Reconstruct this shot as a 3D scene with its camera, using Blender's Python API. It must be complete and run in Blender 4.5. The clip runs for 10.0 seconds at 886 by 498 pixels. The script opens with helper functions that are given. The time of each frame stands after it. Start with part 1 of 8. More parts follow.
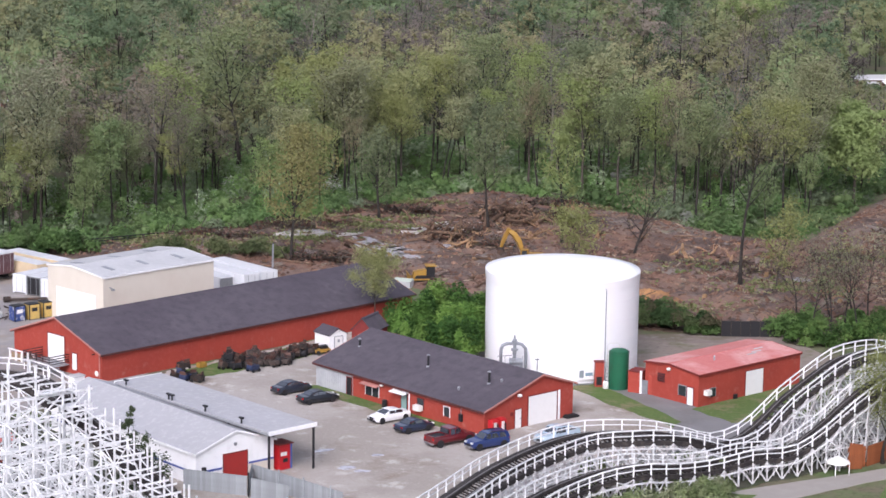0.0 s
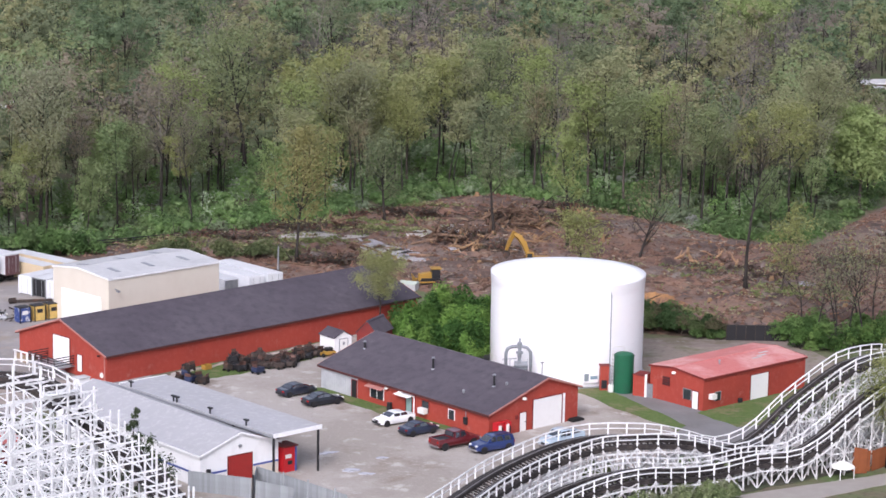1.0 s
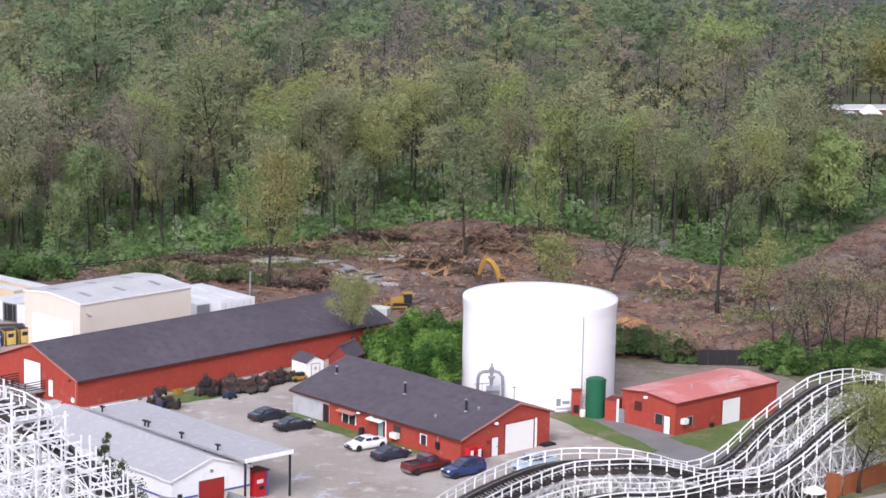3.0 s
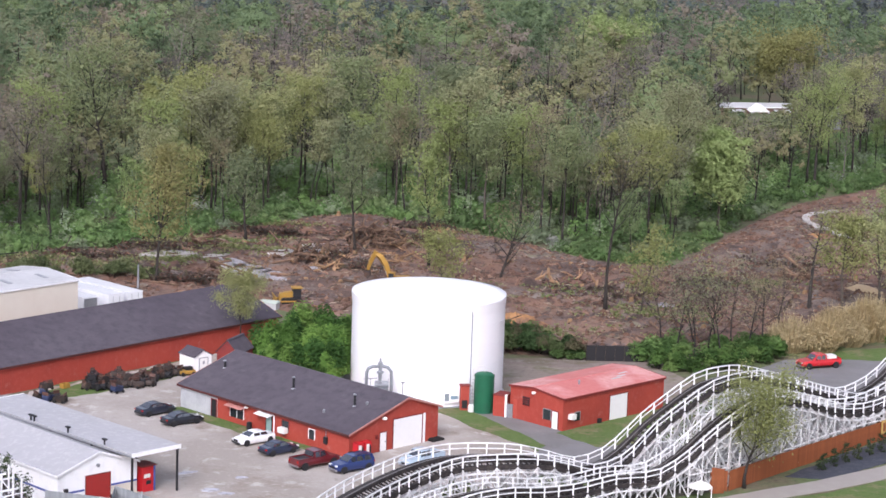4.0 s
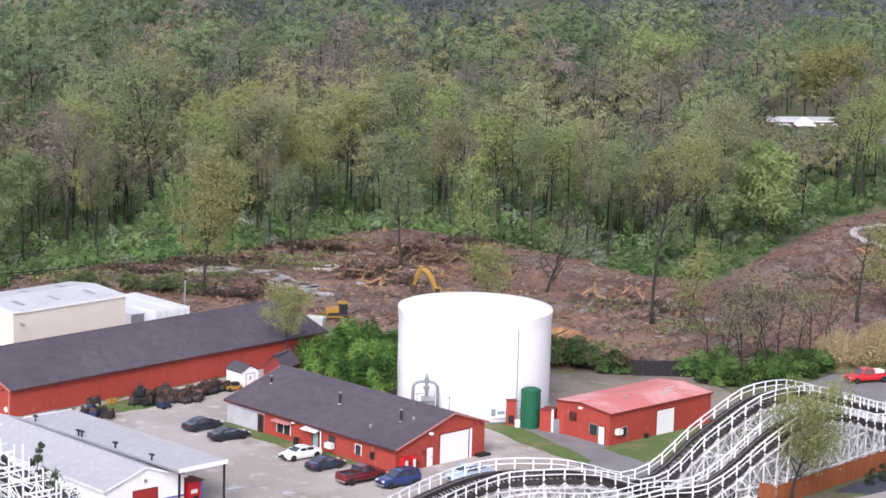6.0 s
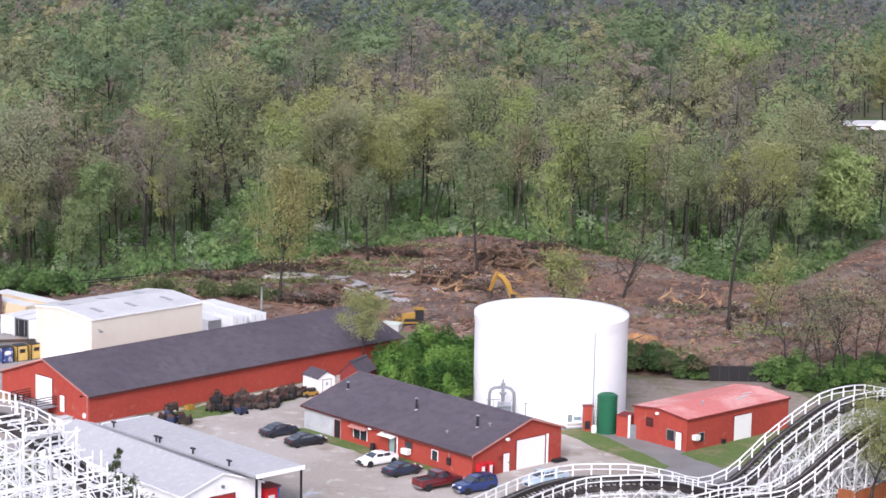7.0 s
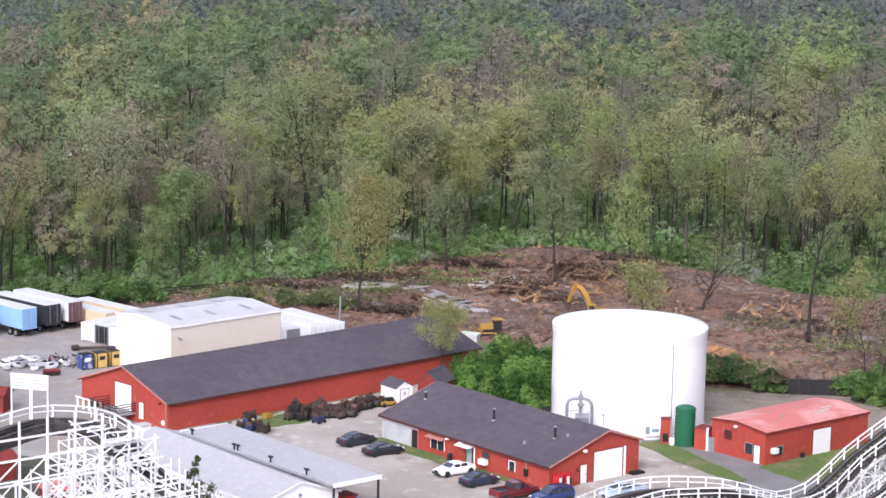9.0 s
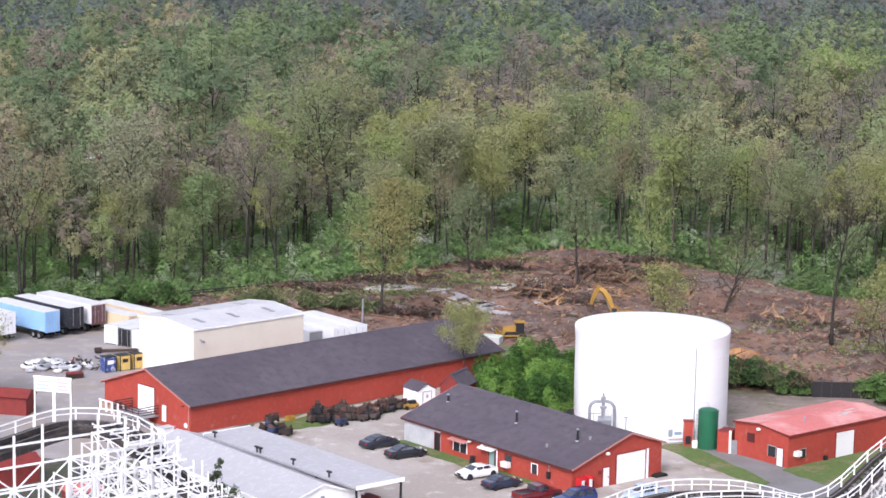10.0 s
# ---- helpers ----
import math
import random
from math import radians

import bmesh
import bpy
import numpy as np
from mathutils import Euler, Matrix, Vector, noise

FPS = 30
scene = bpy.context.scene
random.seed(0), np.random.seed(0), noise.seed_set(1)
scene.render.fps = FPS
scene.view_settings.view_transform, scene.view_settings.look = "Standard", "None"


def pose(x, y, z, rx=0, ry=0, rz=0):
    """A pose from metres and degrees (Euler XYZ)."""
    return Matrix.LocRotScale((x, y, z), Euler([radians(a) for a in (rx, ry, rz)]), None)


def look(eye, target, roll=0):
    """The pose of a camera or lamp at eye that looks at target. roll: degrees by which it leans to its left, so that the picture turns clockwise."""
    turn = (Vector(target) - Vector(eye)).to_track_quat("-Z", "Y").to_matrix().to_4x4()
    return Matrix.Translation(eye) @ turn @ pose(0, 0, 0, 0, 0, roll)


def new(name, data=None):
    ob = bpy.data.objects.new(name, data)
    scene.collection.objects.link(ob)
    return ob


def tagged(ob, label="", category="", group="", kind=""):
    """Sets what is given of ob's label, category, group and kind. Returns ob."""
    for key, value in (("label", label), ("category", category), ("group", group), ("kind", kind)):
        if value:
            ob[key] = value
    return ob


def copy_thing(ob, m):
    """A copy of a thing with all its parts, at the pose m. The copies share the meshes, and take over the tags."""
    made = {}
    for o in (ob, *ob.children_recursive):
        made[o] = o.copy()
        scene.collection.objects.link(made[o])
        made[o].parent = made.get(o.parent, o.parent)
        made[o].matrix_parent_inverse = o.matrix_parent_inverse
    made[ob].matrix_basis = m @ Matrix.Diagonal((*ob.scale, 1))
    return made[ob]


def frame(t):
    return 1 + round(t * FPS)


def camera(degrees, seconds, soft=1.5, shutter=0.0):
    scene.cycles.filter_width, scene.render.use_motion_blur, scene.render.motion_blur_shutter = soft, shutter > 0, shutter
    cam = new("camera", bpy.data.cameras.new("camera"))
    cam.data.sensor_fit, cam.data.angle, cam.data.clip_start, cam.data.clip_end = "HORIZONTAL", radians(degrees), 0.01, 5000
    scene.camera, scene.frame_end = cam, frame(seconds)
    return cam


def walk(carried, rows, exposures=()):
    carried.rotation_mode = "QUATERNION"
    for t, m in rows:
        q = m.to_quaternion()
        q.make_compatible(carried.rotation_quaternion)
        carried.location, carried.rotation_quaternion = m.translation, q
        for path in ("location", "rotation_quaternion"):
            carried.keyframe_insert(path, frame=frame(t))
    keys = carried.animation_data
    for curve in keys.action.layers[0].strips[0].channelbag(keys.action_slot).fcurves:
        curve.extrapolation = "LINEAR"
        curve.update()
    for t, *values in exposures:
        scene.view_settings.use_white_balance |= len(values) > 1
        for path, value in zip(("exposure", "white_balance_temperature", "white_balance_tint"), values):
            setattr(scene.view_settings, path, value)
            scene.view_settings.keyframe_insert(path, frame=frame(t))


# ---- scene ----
cam = camera(21.0, 10.0, soft=1.6)
EYE = (0.0, 0.0, 68.8)
ROWS = [
    (0.0, 79.180, -0.809, 0.155),
    (0.5, 78.963, -0.754, 0.178),
    (1.0, 79.246, -0.982, 0.319),
    (1.5, 79.570, -1.083, 0.138),
    (2.0, 79.660, -0.994, 0.113),
    (3.5, 79.913, -1.497, -1.364),
    (4.0, 79.799, -1.934, -2.885),
    (4.5, 79.903, -1.832, -3.023),
    (5.0, 79.984, -1.814, -2.943),
    (6.5, 80.178, -1.387, -1.086),
    (7.0, 80.223, -1.120, -0.058),
    (7.5, 80.435, -1.050, 1.549),
    (8.0, 80.737, -1.094, 1.317),
    (8.5, 80.728, -1.184, 1.451),
    (9.0, 80.433, -1.239, 1.877),
    (9.5, 80.261, -1.155, 1.763),
    (10.0, 80.485, -1.123, 2.403),
]
walk(cam, [(t, pose(*EYE, rx, ry, rz)) for t, rx, ry, rz in ROWS], [(0.0, 0.50, 6000, 20), (2.0, 0.53, 6000, 20), (4.5, 0.66, 6000, 20), (7.5, 0.76, 6000, 20), (10.0, 0.80, 6000, 20)])

# ---- light: overcast spring day ----
SUN_ELEV, SUN_AZ = 40.0, 195.0
world = bpy.data.worlds.new("overcast_sky")
scene.world = world
world.use_nodes = True
wn, wl = world.node_tree.nodes, world.node_tree.links
sky = wn.new("ShaderNodeTexSky")
sky.sky_type, sky.sun_disc = "NISHITA", False
sky.sun_elevation, sky.sun_rotation = radians(SUN_ELEV), radians(SUN_AZ)
sky.air_density, sky.dust_density, sky.ozone_density = 1.0, 4.0, 1.0
soft_sky = wn.new("ShaderNodeHueSaturation")
soft_sky.inputs["Saturation"].default_value = 0.45
wl.new(sky.outputs[0], soft_sky.inputs["Color"])
wl.new(soft_sky.outputs[0], wn["Background"].inputs["Color"])
wn["Background"].inputs["Strength"].default_value = 0.14
sun_data = bpy.data.lights.new("sun", "SUN")
sun_data.energy, sun_data.angle, sun_data.color = 1.3, radians(30), (1.0, 0.985, 0.96)
sun = new("sun", sun_data)
az, el = radians(SUN_AZ), radians(SUN_ELEV)
sun_dir = Vector((math.sin(az) * math.cos(el), math.cos(az) * math.cos(el), math.sin(el)))
sun.matrix_world = look((0, 0, 200), Vector((0, 0, 200)) - sun_dir)

# ---- mesh tools ----
class Shape:
    """Collects vertices and faces of one mesh."""

    def __init__(self):
        self.v, self.f = [], []

    def poly(self, pts):
        n = len(self.v)
        self.v += [tuple(p) for p in pts]
        self.f.append(tuple(range(n, n + len(pts))))
        return self

    def hexa(self, a, b):
        """a, b: four points each, of two opposite faces in the same turn."""
        n = len(self.v)
        self.v += [tuple(p) for p in a] + [tuple(p) for p in b]
        self.f += [(n + 3, n + 2, n + 1, n), (n + 4, n + 5, n + 6, n + 7)]
        self.f += [(n + i, n + (i + 1) % 4, n + 4 + (i + 1) % 4, n + 4 + i) for i in range(4)]
        return self

    def box(self, x0, y0, z0, x1, y1, z1):
        return self.hexa([(x0, y0, z0), (x1, y0, z0), (x1, y1, z0), (x0, y1, z0)], [(x0, y0, z1), (x1, y0, z1), (x1, y1, z1), (x0, y1, z1)])

    def beam(self, p, q, w, h=None):
        h = h or w
        p, q = Vector(p), Vector(q)
        d = (q - p).normalized()
        side = d.cross(Vector((0, 0, 1)))
        if side.length < 1e-3:
            side = Vector((0.7071, 0.7071, 0))
        side.normalize()
        up = side.cross(d)
        a, b = side * w / 2, up * h / 2
        return self.hexa([p - a - b, p + a - b, p + a + b, p - a + b], [q - a - b, q + a - b, q + a + b, q - a + b])

    def tube(self, pts, radii, n=8, caps=True):
        pts = [Vector(p) for p in pts]
        base = len(self.v)
        for i, p in enumerate(pts):
            d = (pts[min(i + 1, len(pts) - 1)] - pts[max(i - 1, 0)]).normalized()
            s = d.cross(Vector((0.31, 0.95, 0.0)))
            if s.length < 0.05:
                s = d.cross(Vector((1, 0, 0)))
            s.normalize()
            u = s.cross(d)
            for k in range(n):
                a = 2 * math.pi * k / n
                self.v.append(tuple(p + (s * math.cos(a) + u * math.sin(a)) * radii[i]))
        for i in range(len(pts) - 1):
            for k in range(n):
                k2 = (k + 1) % n
                self.f.append((base + i * n + k, base + i * n + k2, base + (i + 1) * n + k2, base + (i + 1) * n + k))
        if caps:
            self.f.append(tuple(base + k for k in reversed(range(n))))
            self.f.append(tuple(base + (len(pts) - 1) * n + k for k in range(n)))
        return self

    def lathe(self, profile, n=48, cx=0, cy=0):
        """profile: (radius, z) from below to above, turned round the z axis."""
        base = len(self.v)
        for r, z in profile:
            for k in range(n):
                a = 2 * math.pi * k / n
                self.v.append((cx + r * math.cos(a), cy + r * math.sin(a), z))
        for i in range(len(profile) - 1):
            for k in range(n):
                k2 = (k + 1) % n
                self.f.append((base + i * n + k, base + i * n + k2, base + (i + 1) * n + k2, base + (i + 1) * n + k))
        self.f.append(tuple(base + k for k in reversed(range(n))))
        self.f.append(tuple(base + (len(profile) - 1) * n + k for k in range(n)))
        return self

    def mesh(self, name, mat, smooth=False):
        me = bpy.data.meshes.new(name)
        me.from_pydata(self.v, [], self.f)
        me.materials.append(mat)
        if smooth:
            me.shade_smooth()
        me.update()
        return me


def part(name, shape, mat, parent, label="", smooth=False):
    ob = new(name, shape.mesh(name, mat, smooth) if isinstance(shape, Shape) else shape)
    ob.parent = parent
    return tagged(ob, label)


def thing(name, m, label, category, group="", kind=""):
    ob = new(name)
    ob.matrix_world = m
    return tagged(ob, label, category, group, kind)


def solo(name, shape, mat, label, category, group="", kind="", m=None, smooth=False):
    ob = new(name, shape.mesh(name, mat, smooth))
    if m is not None:
        ob.matrix_world = m
    return tagged(ob, label, category, group, kind)


def rng(seed):
    return random.Random(seed)


# ---- materials ----
def material(name, col, rough=0.8, metal=0.0, spots=(), bump=0.0, bump_scale=4.0, vary=0.0, wave=None, spec=0.3):
    """col: base colour; spots: (colour, scale, low, high, amount) of noise stains; wave: (scale, depth, axis) of ribs; vary: change from object to object."""
    mat = bpy.data.materials.new(name)
    mat.use_nodes = True
    n, l = mat.node_tree.nodes, mat.node_tree.links
    b = n["Principled BSDF"]
    b.inputs["Roughness"].default_value, b.inputs["Metallic"].default_value = rough, metal
    b.inputs["Specular IOR Level"].default_value = spec
    coord = n.new("ShaderNodeTexCoord").outputs["Object"]
    rgb = n.new("ShaderNodeRGB")
    rgb.outputs[0].default_value = (*col, 1)
    out = rgb.outputs[0]
    for c, scale, lo, hi, amount in spots:
        tex = n.new("ShaderNodeTexNoise")
        tex.inputs["Scale"].default_value, tex.inputs["Detail"].default_value = scale, 6
        tex.inputs["Roughness"].default_value = 0.65
        l.new(coord, tex.inputs["Vector"])
        ramp = n.new("ShaderNodeMapRange")
        ramp.inputs["From Min"].default_value, ramp.inputs["From Max"].default_value = lo, hi
        ramp.inputs["To Max"].default_value = amount
        l.new(tex.outputs["Fac"], ramp.inputs["Value"])
        mix = n.new("ShaderNodeMix")
        mix.data_type = "RGBA"
        mix.inputs["B"].default_value = (*c, 1)
        l.new(ramp.outputs[0], mix.inputs["Factor"])
        l.new(out, mix.inputs["A"])
        out = mix.outputs["Result"]
    if vary:
        info = n.new("ShaderNodeObjectInfo")
        hsv = n.new("ShaderNodeHueSaturation")
        ramp = n.new("ShaderNodeMapRange")
        ramp.inputs["To Min"].default_value, ramp.inputs["To Max"].default_value = 1 - vary, 1 + vary
        l.new(info.outputs["Random"], ramp.inputs["Value"])
        l.new(ramp.outputs[0], hsv.inputs["Value"])
        l.new(out, hsv.inputs["Color"])
        out = hsv.outputs[0]
    l.new(out, b.inputs["Base Color"])
    height = None
    if bump:
        tex = n.new("ShaderNodeTexNoise")
        tex.inputs["Scale"].default_value, tex.inputs["Detail"].default_value = bump_scale, 5
        l.new(coord, tex.inputs["Vector"])
        height = n.new("ShaderNodeBump")
        height.inputs["Distance"].default_value = bump
        l.new(tex.outputs["Fac"], height.inputs["Height"])
        l.new(height.outputs[0], b.inputs["Normal"])
    if wave:
        tex = n.new("ShaderNodeTexWave")
        tex.bands_direction = wave[2]
        tex.inputs["Scale"].default_value = wave[0]
        l.new(coord, tex.inputs["Vector"])
        ribs = n.new("ShaderNodeBump")
        ribs.inputs["Distance"].default_value = wave[1]
        l.new(tex.outputs["Fac"], ribs.inputs["Height"])
        if height:
            l.new(height.outputs[0], ribs.inputs["Normal"])
        l.new(ribs.outputs[0], b.inputs["Normal"])
    return mat


def glass(name, tint=(0.03, 0.035, 0.04)):
    return material(name, tint, 0.08, 0.0, spec=0.6)


RED = material("red_painted_metal", (0.36, 0.058, 0.038), 0.6, spots=[((0.29, 0.045, 0.032), 0.25, 0.4, 0.7, 0.8), ((0.43, 0.11, 0.08), 1.6, 0.5, 0.8, 0.65), ((0.42, 0.16, 0.12), 0.5, 0.6, 0.72, 0.6)], bump=0.02, bump_scale=0.8, wave=(1.1, 0.005, "X"))
DARK_RED = material("dark_red_paint", (0.20, 0.03, 0.025), 0.7, spots=[((0.10, 0.03, 0.03), 1.2, 0.45, 0.7, 0.7)])
SHINGLE = material("dark_grey_shingle", (0.075, 0.064, 0.078), 0.85, spots=[((0.10, 0.088, 0.102), 0.12, 0.4, 0.65, 0.8), ((0.045, 0.04, 0.05), 0.9, 0.45, 0.7, 0.6), ((0.12, 0.11, 0.12), 7.0, 0.55, 0.8, 0.5), ((0.15, 0.135, 0.15), 0.5, 0.6, 0.75, 0.4)], bump=0.02, bump_scale=6)
PINK_ROOF = material("faded_red_metal_roof", (0.51, 0.16, 0.14), 0.5, spots=[((0.62, 0.33, 0.30), 0.2, 0.46, 0.62, 0.85), ((0.42, 0.08, 0.075), 1.5, 0.5, 0.7, 0.5)], wave=(1.0, 0.005, "Y"))
CREAM = material("cream_metal_siding", (0.66, 0.61, 0.52), 0.55, spots=[((0.60, 0.54, 0.45), 0.3, 0.4, 0.7, 0.6)], wave=(1.1, 0.005, "X"))
PALE_ROOF = material("pale_grey_metal_roof", (0.50, 0.50, 0.50), 0.45, spots=[((0.40, 0.40, 0.40), 0.3, 0.4, 0.65, 0.7), ((0.58, 0.58, 0.57), 2.0, 0.5, 0.7, 0.5)], wave=(0.9, 0.005, "Y"))
GREY_ROOF = material("grey_membrane_roof", (0.385, 0.385, 0.40), 0.7, spots=[((0.36, 0.36, 0.37), 0.25, 0.4, 0.65, 0.8), ((0.50, 0.50, 0.50), 1.4, 0.5, 0.7, 0.6)])
WHITE = material("white_paint", (0.85, 0.85, 0.845), 0.55, spots=[((0.66, 0.66, 0.64), 0.8, 0.5, 0.75, 0.6)])
WHITE_TANK = material("white_tank_paint", (0.88, 0.88, 0.885), 0.4, spots=[((0.83, 0.835, 0.85), 0.15, 0.45, 0.7, 0.8)], bump=0.02, bump_scale=0.35)
COASTER_WHITE = material("white_painted_timber", (0.79, 0.79, 0.79), 0.65, spots=[((0.5, 0.5, 0.49), 1.2, 0.5, 0.7, 0.75)], vary=0.06)
LATTICE_WHITE = material("weathered_white_timber", (0.70, 0.70, 0.70), 0.7, spots=[((0.40, 0.36, 0.35), 1.0, 0.45, 0.65, 0.8)])
DARK_WOOD = material("dark_oiled_timber", (0.035, 0.03, 0.03), 0.8, spots=[((0.09, 0.075, 0.065), 1.3, 0.45, 0.7, 0.8)])
RAIL_STEEL = material("worn_rail_steel", (0.22, 0.21, 0.20), 0.4, 0.8)
BLACK = material("black_metal", (0.02, 0.02, 0.022), 0.5)
GREY_METAL = material("grey_galvanised_metal", (0.34, 0.35, 0.37), 0.45, 0.5, spots=[((0.24, 0.25, 0.27), 1.5, 0.45, 0.7, 0.7)])
GREEN_TANK = material("green_tank_paint", (0.015, 0.11, 0.055), 0.5, spots=[((0.02, 0.08, 0.045), 0.7, 0.45, 0.7, 0.7)])
WEATHERED = material("weathered_grey_boards", (0.46, 0.47, 0.48), 0.75, spots=[((0.34, 0.35, 0.37), 0.8, 0.4, 0.7, 0.8)], wave=(1.2, 0.005, "X"), vary=0.06)
GLASS = glass("dark_window_glass")
FENCE_GREY = material("grey_fence_boards", (0.30, 0.32, 0.33), 0.8, spots=[((0.22, 0.23, 0.24), 0.9, 0.4, 0.7, 0.8)], vary=0.12)
FENCE_BROWN = material("red_brown_fence_stain", (0.27, 0.085, 0.03), 0.75, spots=[((0.20, 0.06, 0.025), 0.9, 0.4, 0.7, 0.8)], vary=0.1)
BLUE_TRIM = material("blue_trim_paint", (0.08, 0.11, 0.32), 0.6)
BARK = material("grey_brown_bark", (0.075, 0.062, 0.05), 0.9, spots=[((0.035, 0.03, 0.025), 1.2, 0.4, 0.7, 0.9)], bump=0.05, bump_scale=3, vary=0.35)
BARK_DARK = material("wet_dark_bark", (0.03, 0.026, 0.023), 0.9, spots=[((0.06, 0.05, 0.042), 1.2, 0.45, 0.7, 0.8)])
BARK_PALE = material("pale_bark", (0.24, 0.22, 0.19), 0.9, spots=[((0.13, 0.12, 0.10), 1.2, 0.4, 0.7, 0.8)])

# ---- ground ----
def inside(x, y, poly):
    hit = False
    j = len(poly) - 1
    for i in range(len(poly)):
        xi, yi = poly[i]
        xj, yj = poly[j]
        if (yi > y) != (yj > y) and x < (xj - xi) * (y - yi) / (yj - yi) + xi:
            hit = not hit
        j = i
    return hit


def edge_distance(x, y, poly):
    best = 1e9
    for i in range(len(poly)):
        ax, ay = poly[i - 1]
        bx, by = poly[i]
        dx, dy = bx - ax, by - ay
        t = max(0, min(1, ((x - ax) * dx + (y - ay) * dy) / (dx * dx + dy * dy)))
        best = min(best, math.hypot(x - ax - t * dx, y - ay - t * dy))
    return best


def patch(name, poly, z, mat, label, category, ragged=0.6, step=1.0, seed=0):
    """A thin ground layer with ragged rim."""
    pts = []
    for i in range(len(poly)):
        a, b = Vector((*poly[i], 0)), Vector((*poly[(i + 1) % len(poly)], 0))
        n = max(1, int((b - a).length / step))
        for k in range(n):
            p = a.lerp(b, k / n)
            w = noise.noise_vector(p * 0.35 + Vector((seed, 0, 0))) * ragged + noise.noise_vector(p * 1.3) * ragged * 0.4
            pts.append((p.x + w.x, p.y + w.y))
    bm = bmesh.new()
    top = bm.faces.new([bm.verts.new((x, y, z)) for x, y in pts])
    low = [bm.verts.new((x, y, z - 0.12)) for x, y in pts]
    n = len(pts)
    tv = list(top.verts)
    for i in range(n):
        bm.faces.new((tv[i], low[i], low[(i + 1) % n], tv[(i + 1) % n]))
    bmesh.ops.triangulate(bm, faces=[top])
    bmesh.ops.recalc_face_normals(bm, faces=bm.faces)
    me = bpy.data.meshes.new(name)
    bm.to_mesh(me)
    bm.free()
    me.materials.append(mat)
    return tagged(new(name, me), label, category, kind="structure")


SOIL = material("forest_floor", (0.15, 0.13, 0.085), 0.95, spots=[((0.09, 0.15, 0.045), 0.08, 0.42, 0.6, 0.9), ((0.10, 0.065, 0.045), 0.3, 0.5, 0.7, 0.6), ((0.03, 0.03, 0.02), 1.3, 0.5, 0.75, 0.6)], bump=0.15, bump_scale=1.2)
GRAVEL = material("pale_gravel", (0.32, 0.285, 0.25), 0.9, spots=[((0.40, 0.365, 0.33), 0.07, 0.45, 0.58, 0.85), ((0.24, 0.195, 0.155), 0.12, 0.54, 0.64, 0.8), ((0.52, 0.495, 0.46), 0.35, 0.56, 0.66, 0.85), ((0.17, 0.145, 0.12), 0.7, 0.62, 0.7, 0.6), ((0.45, 0.42, 0.38), 2.2, 0.55, 0.7, 0.6), ((0.20, 0.175, 0.15), 3.5, 0.56, 0.75, 0.6)], bump=0.05, bump_scale=5)
YARD = material("worn_asphalt_yard", (0.28, 0.262, 0.258), 0.85, spots=[((0.26, 0.235, 0.215), 0.1, 0.42, 0.62, 0.8), ((0.34, 0.315, 0.295), 0.3, 0.5, 0.62, 0.8), ((0.30, 0.25, 0.20), 0.09, 0.52, 0.6, 0.7), ((0.2, 0.18, 0.165), 2.5, 0.58, 0.8, 0.5)], bump=0.02, bump_scale=5)
ASPHALT = material("grey_asphalt", (0.20, 0.195, 0.195), 0.8, spots=[((0.15, 0.145, 0.14), 0.2, 0.42, 0.62, 0.8), ((0.25, 0.24, 0.235), 0.8, 0.52, 0.7, 0.6)], bump=0.01, bump_scale=8)
GRAVEL_TRACK = material("worn_dirt_track", (0.21, 0.17, 0.145), 0.95, spots=[((0.14, 0.12, 0.08), 0.25, 0.48, 0.6, 0.8), ((0.28, 0.25, 0.22), 0.6, 0.54, 0.66, 0.7)], bump=0.05, bump_scale=4)
GRASS = material("spring_grass", (0.095, 0.14, 0.04), 0.95, spots=[((0.19, 0.165, 0.09), 0.22, 0.5, 0.6, 0.9), ((0.05, 0.11, 0.02), 1.5, 0.45, 0.7, 0.8), ((0.24, 0.20, 0.15), 0.55, 0.6, 0.7, 0.7), ((0.15, 0.20, 0.05), 3.5, 0.5, 0.7, 0.6)], bump=0.08, bump_scale=6)
DIRT = material("trodden_dirt", (0.24, 0.20, 0.165), 0.95, spots=[((0.14, 0.14, 0.07), 0.2, 0.5, 0.62, 0.85), ((0.32, 0.28, 0.25), 0.5, 0.52, 0.7, 0.7), ((0.12, 0.09, 0.075), 1.3, 0.55, 0.7, 0.7)], bump=0.06, bump_scale=4)
MUD = material("churned_red_brown_soil", (0.188, 0.107, 0.074), 0.85, spots=[((0.165, 0.135, 0.118), 0.03, 0.46, 0.56, 0.85), ((0.10, 0.072, 0.06), 0.05, 0.46, 0.56, 0.85), ((0.235, 0.145, 0.10), 0.13, 0.52, 0.62, 0.75), ((0.24, 0.21, 0.185), 0.22, 0.57, 0.66, 0.8), ((0.17, 0.17, 0.075), 0.11, 0.60, 0.70, 0.7), ((0.045, 0.032, 0.028), 0.3, 0.53, 0.62, 0.85), ((0.30, 0.22, 0.165), 1.1, 0.6, 0.7, 0.7), ((0.04, 0.028, 0.024), 1.6, 0.55, 0.7, 0.7)], bump=0.35, bump_scale=1.1)

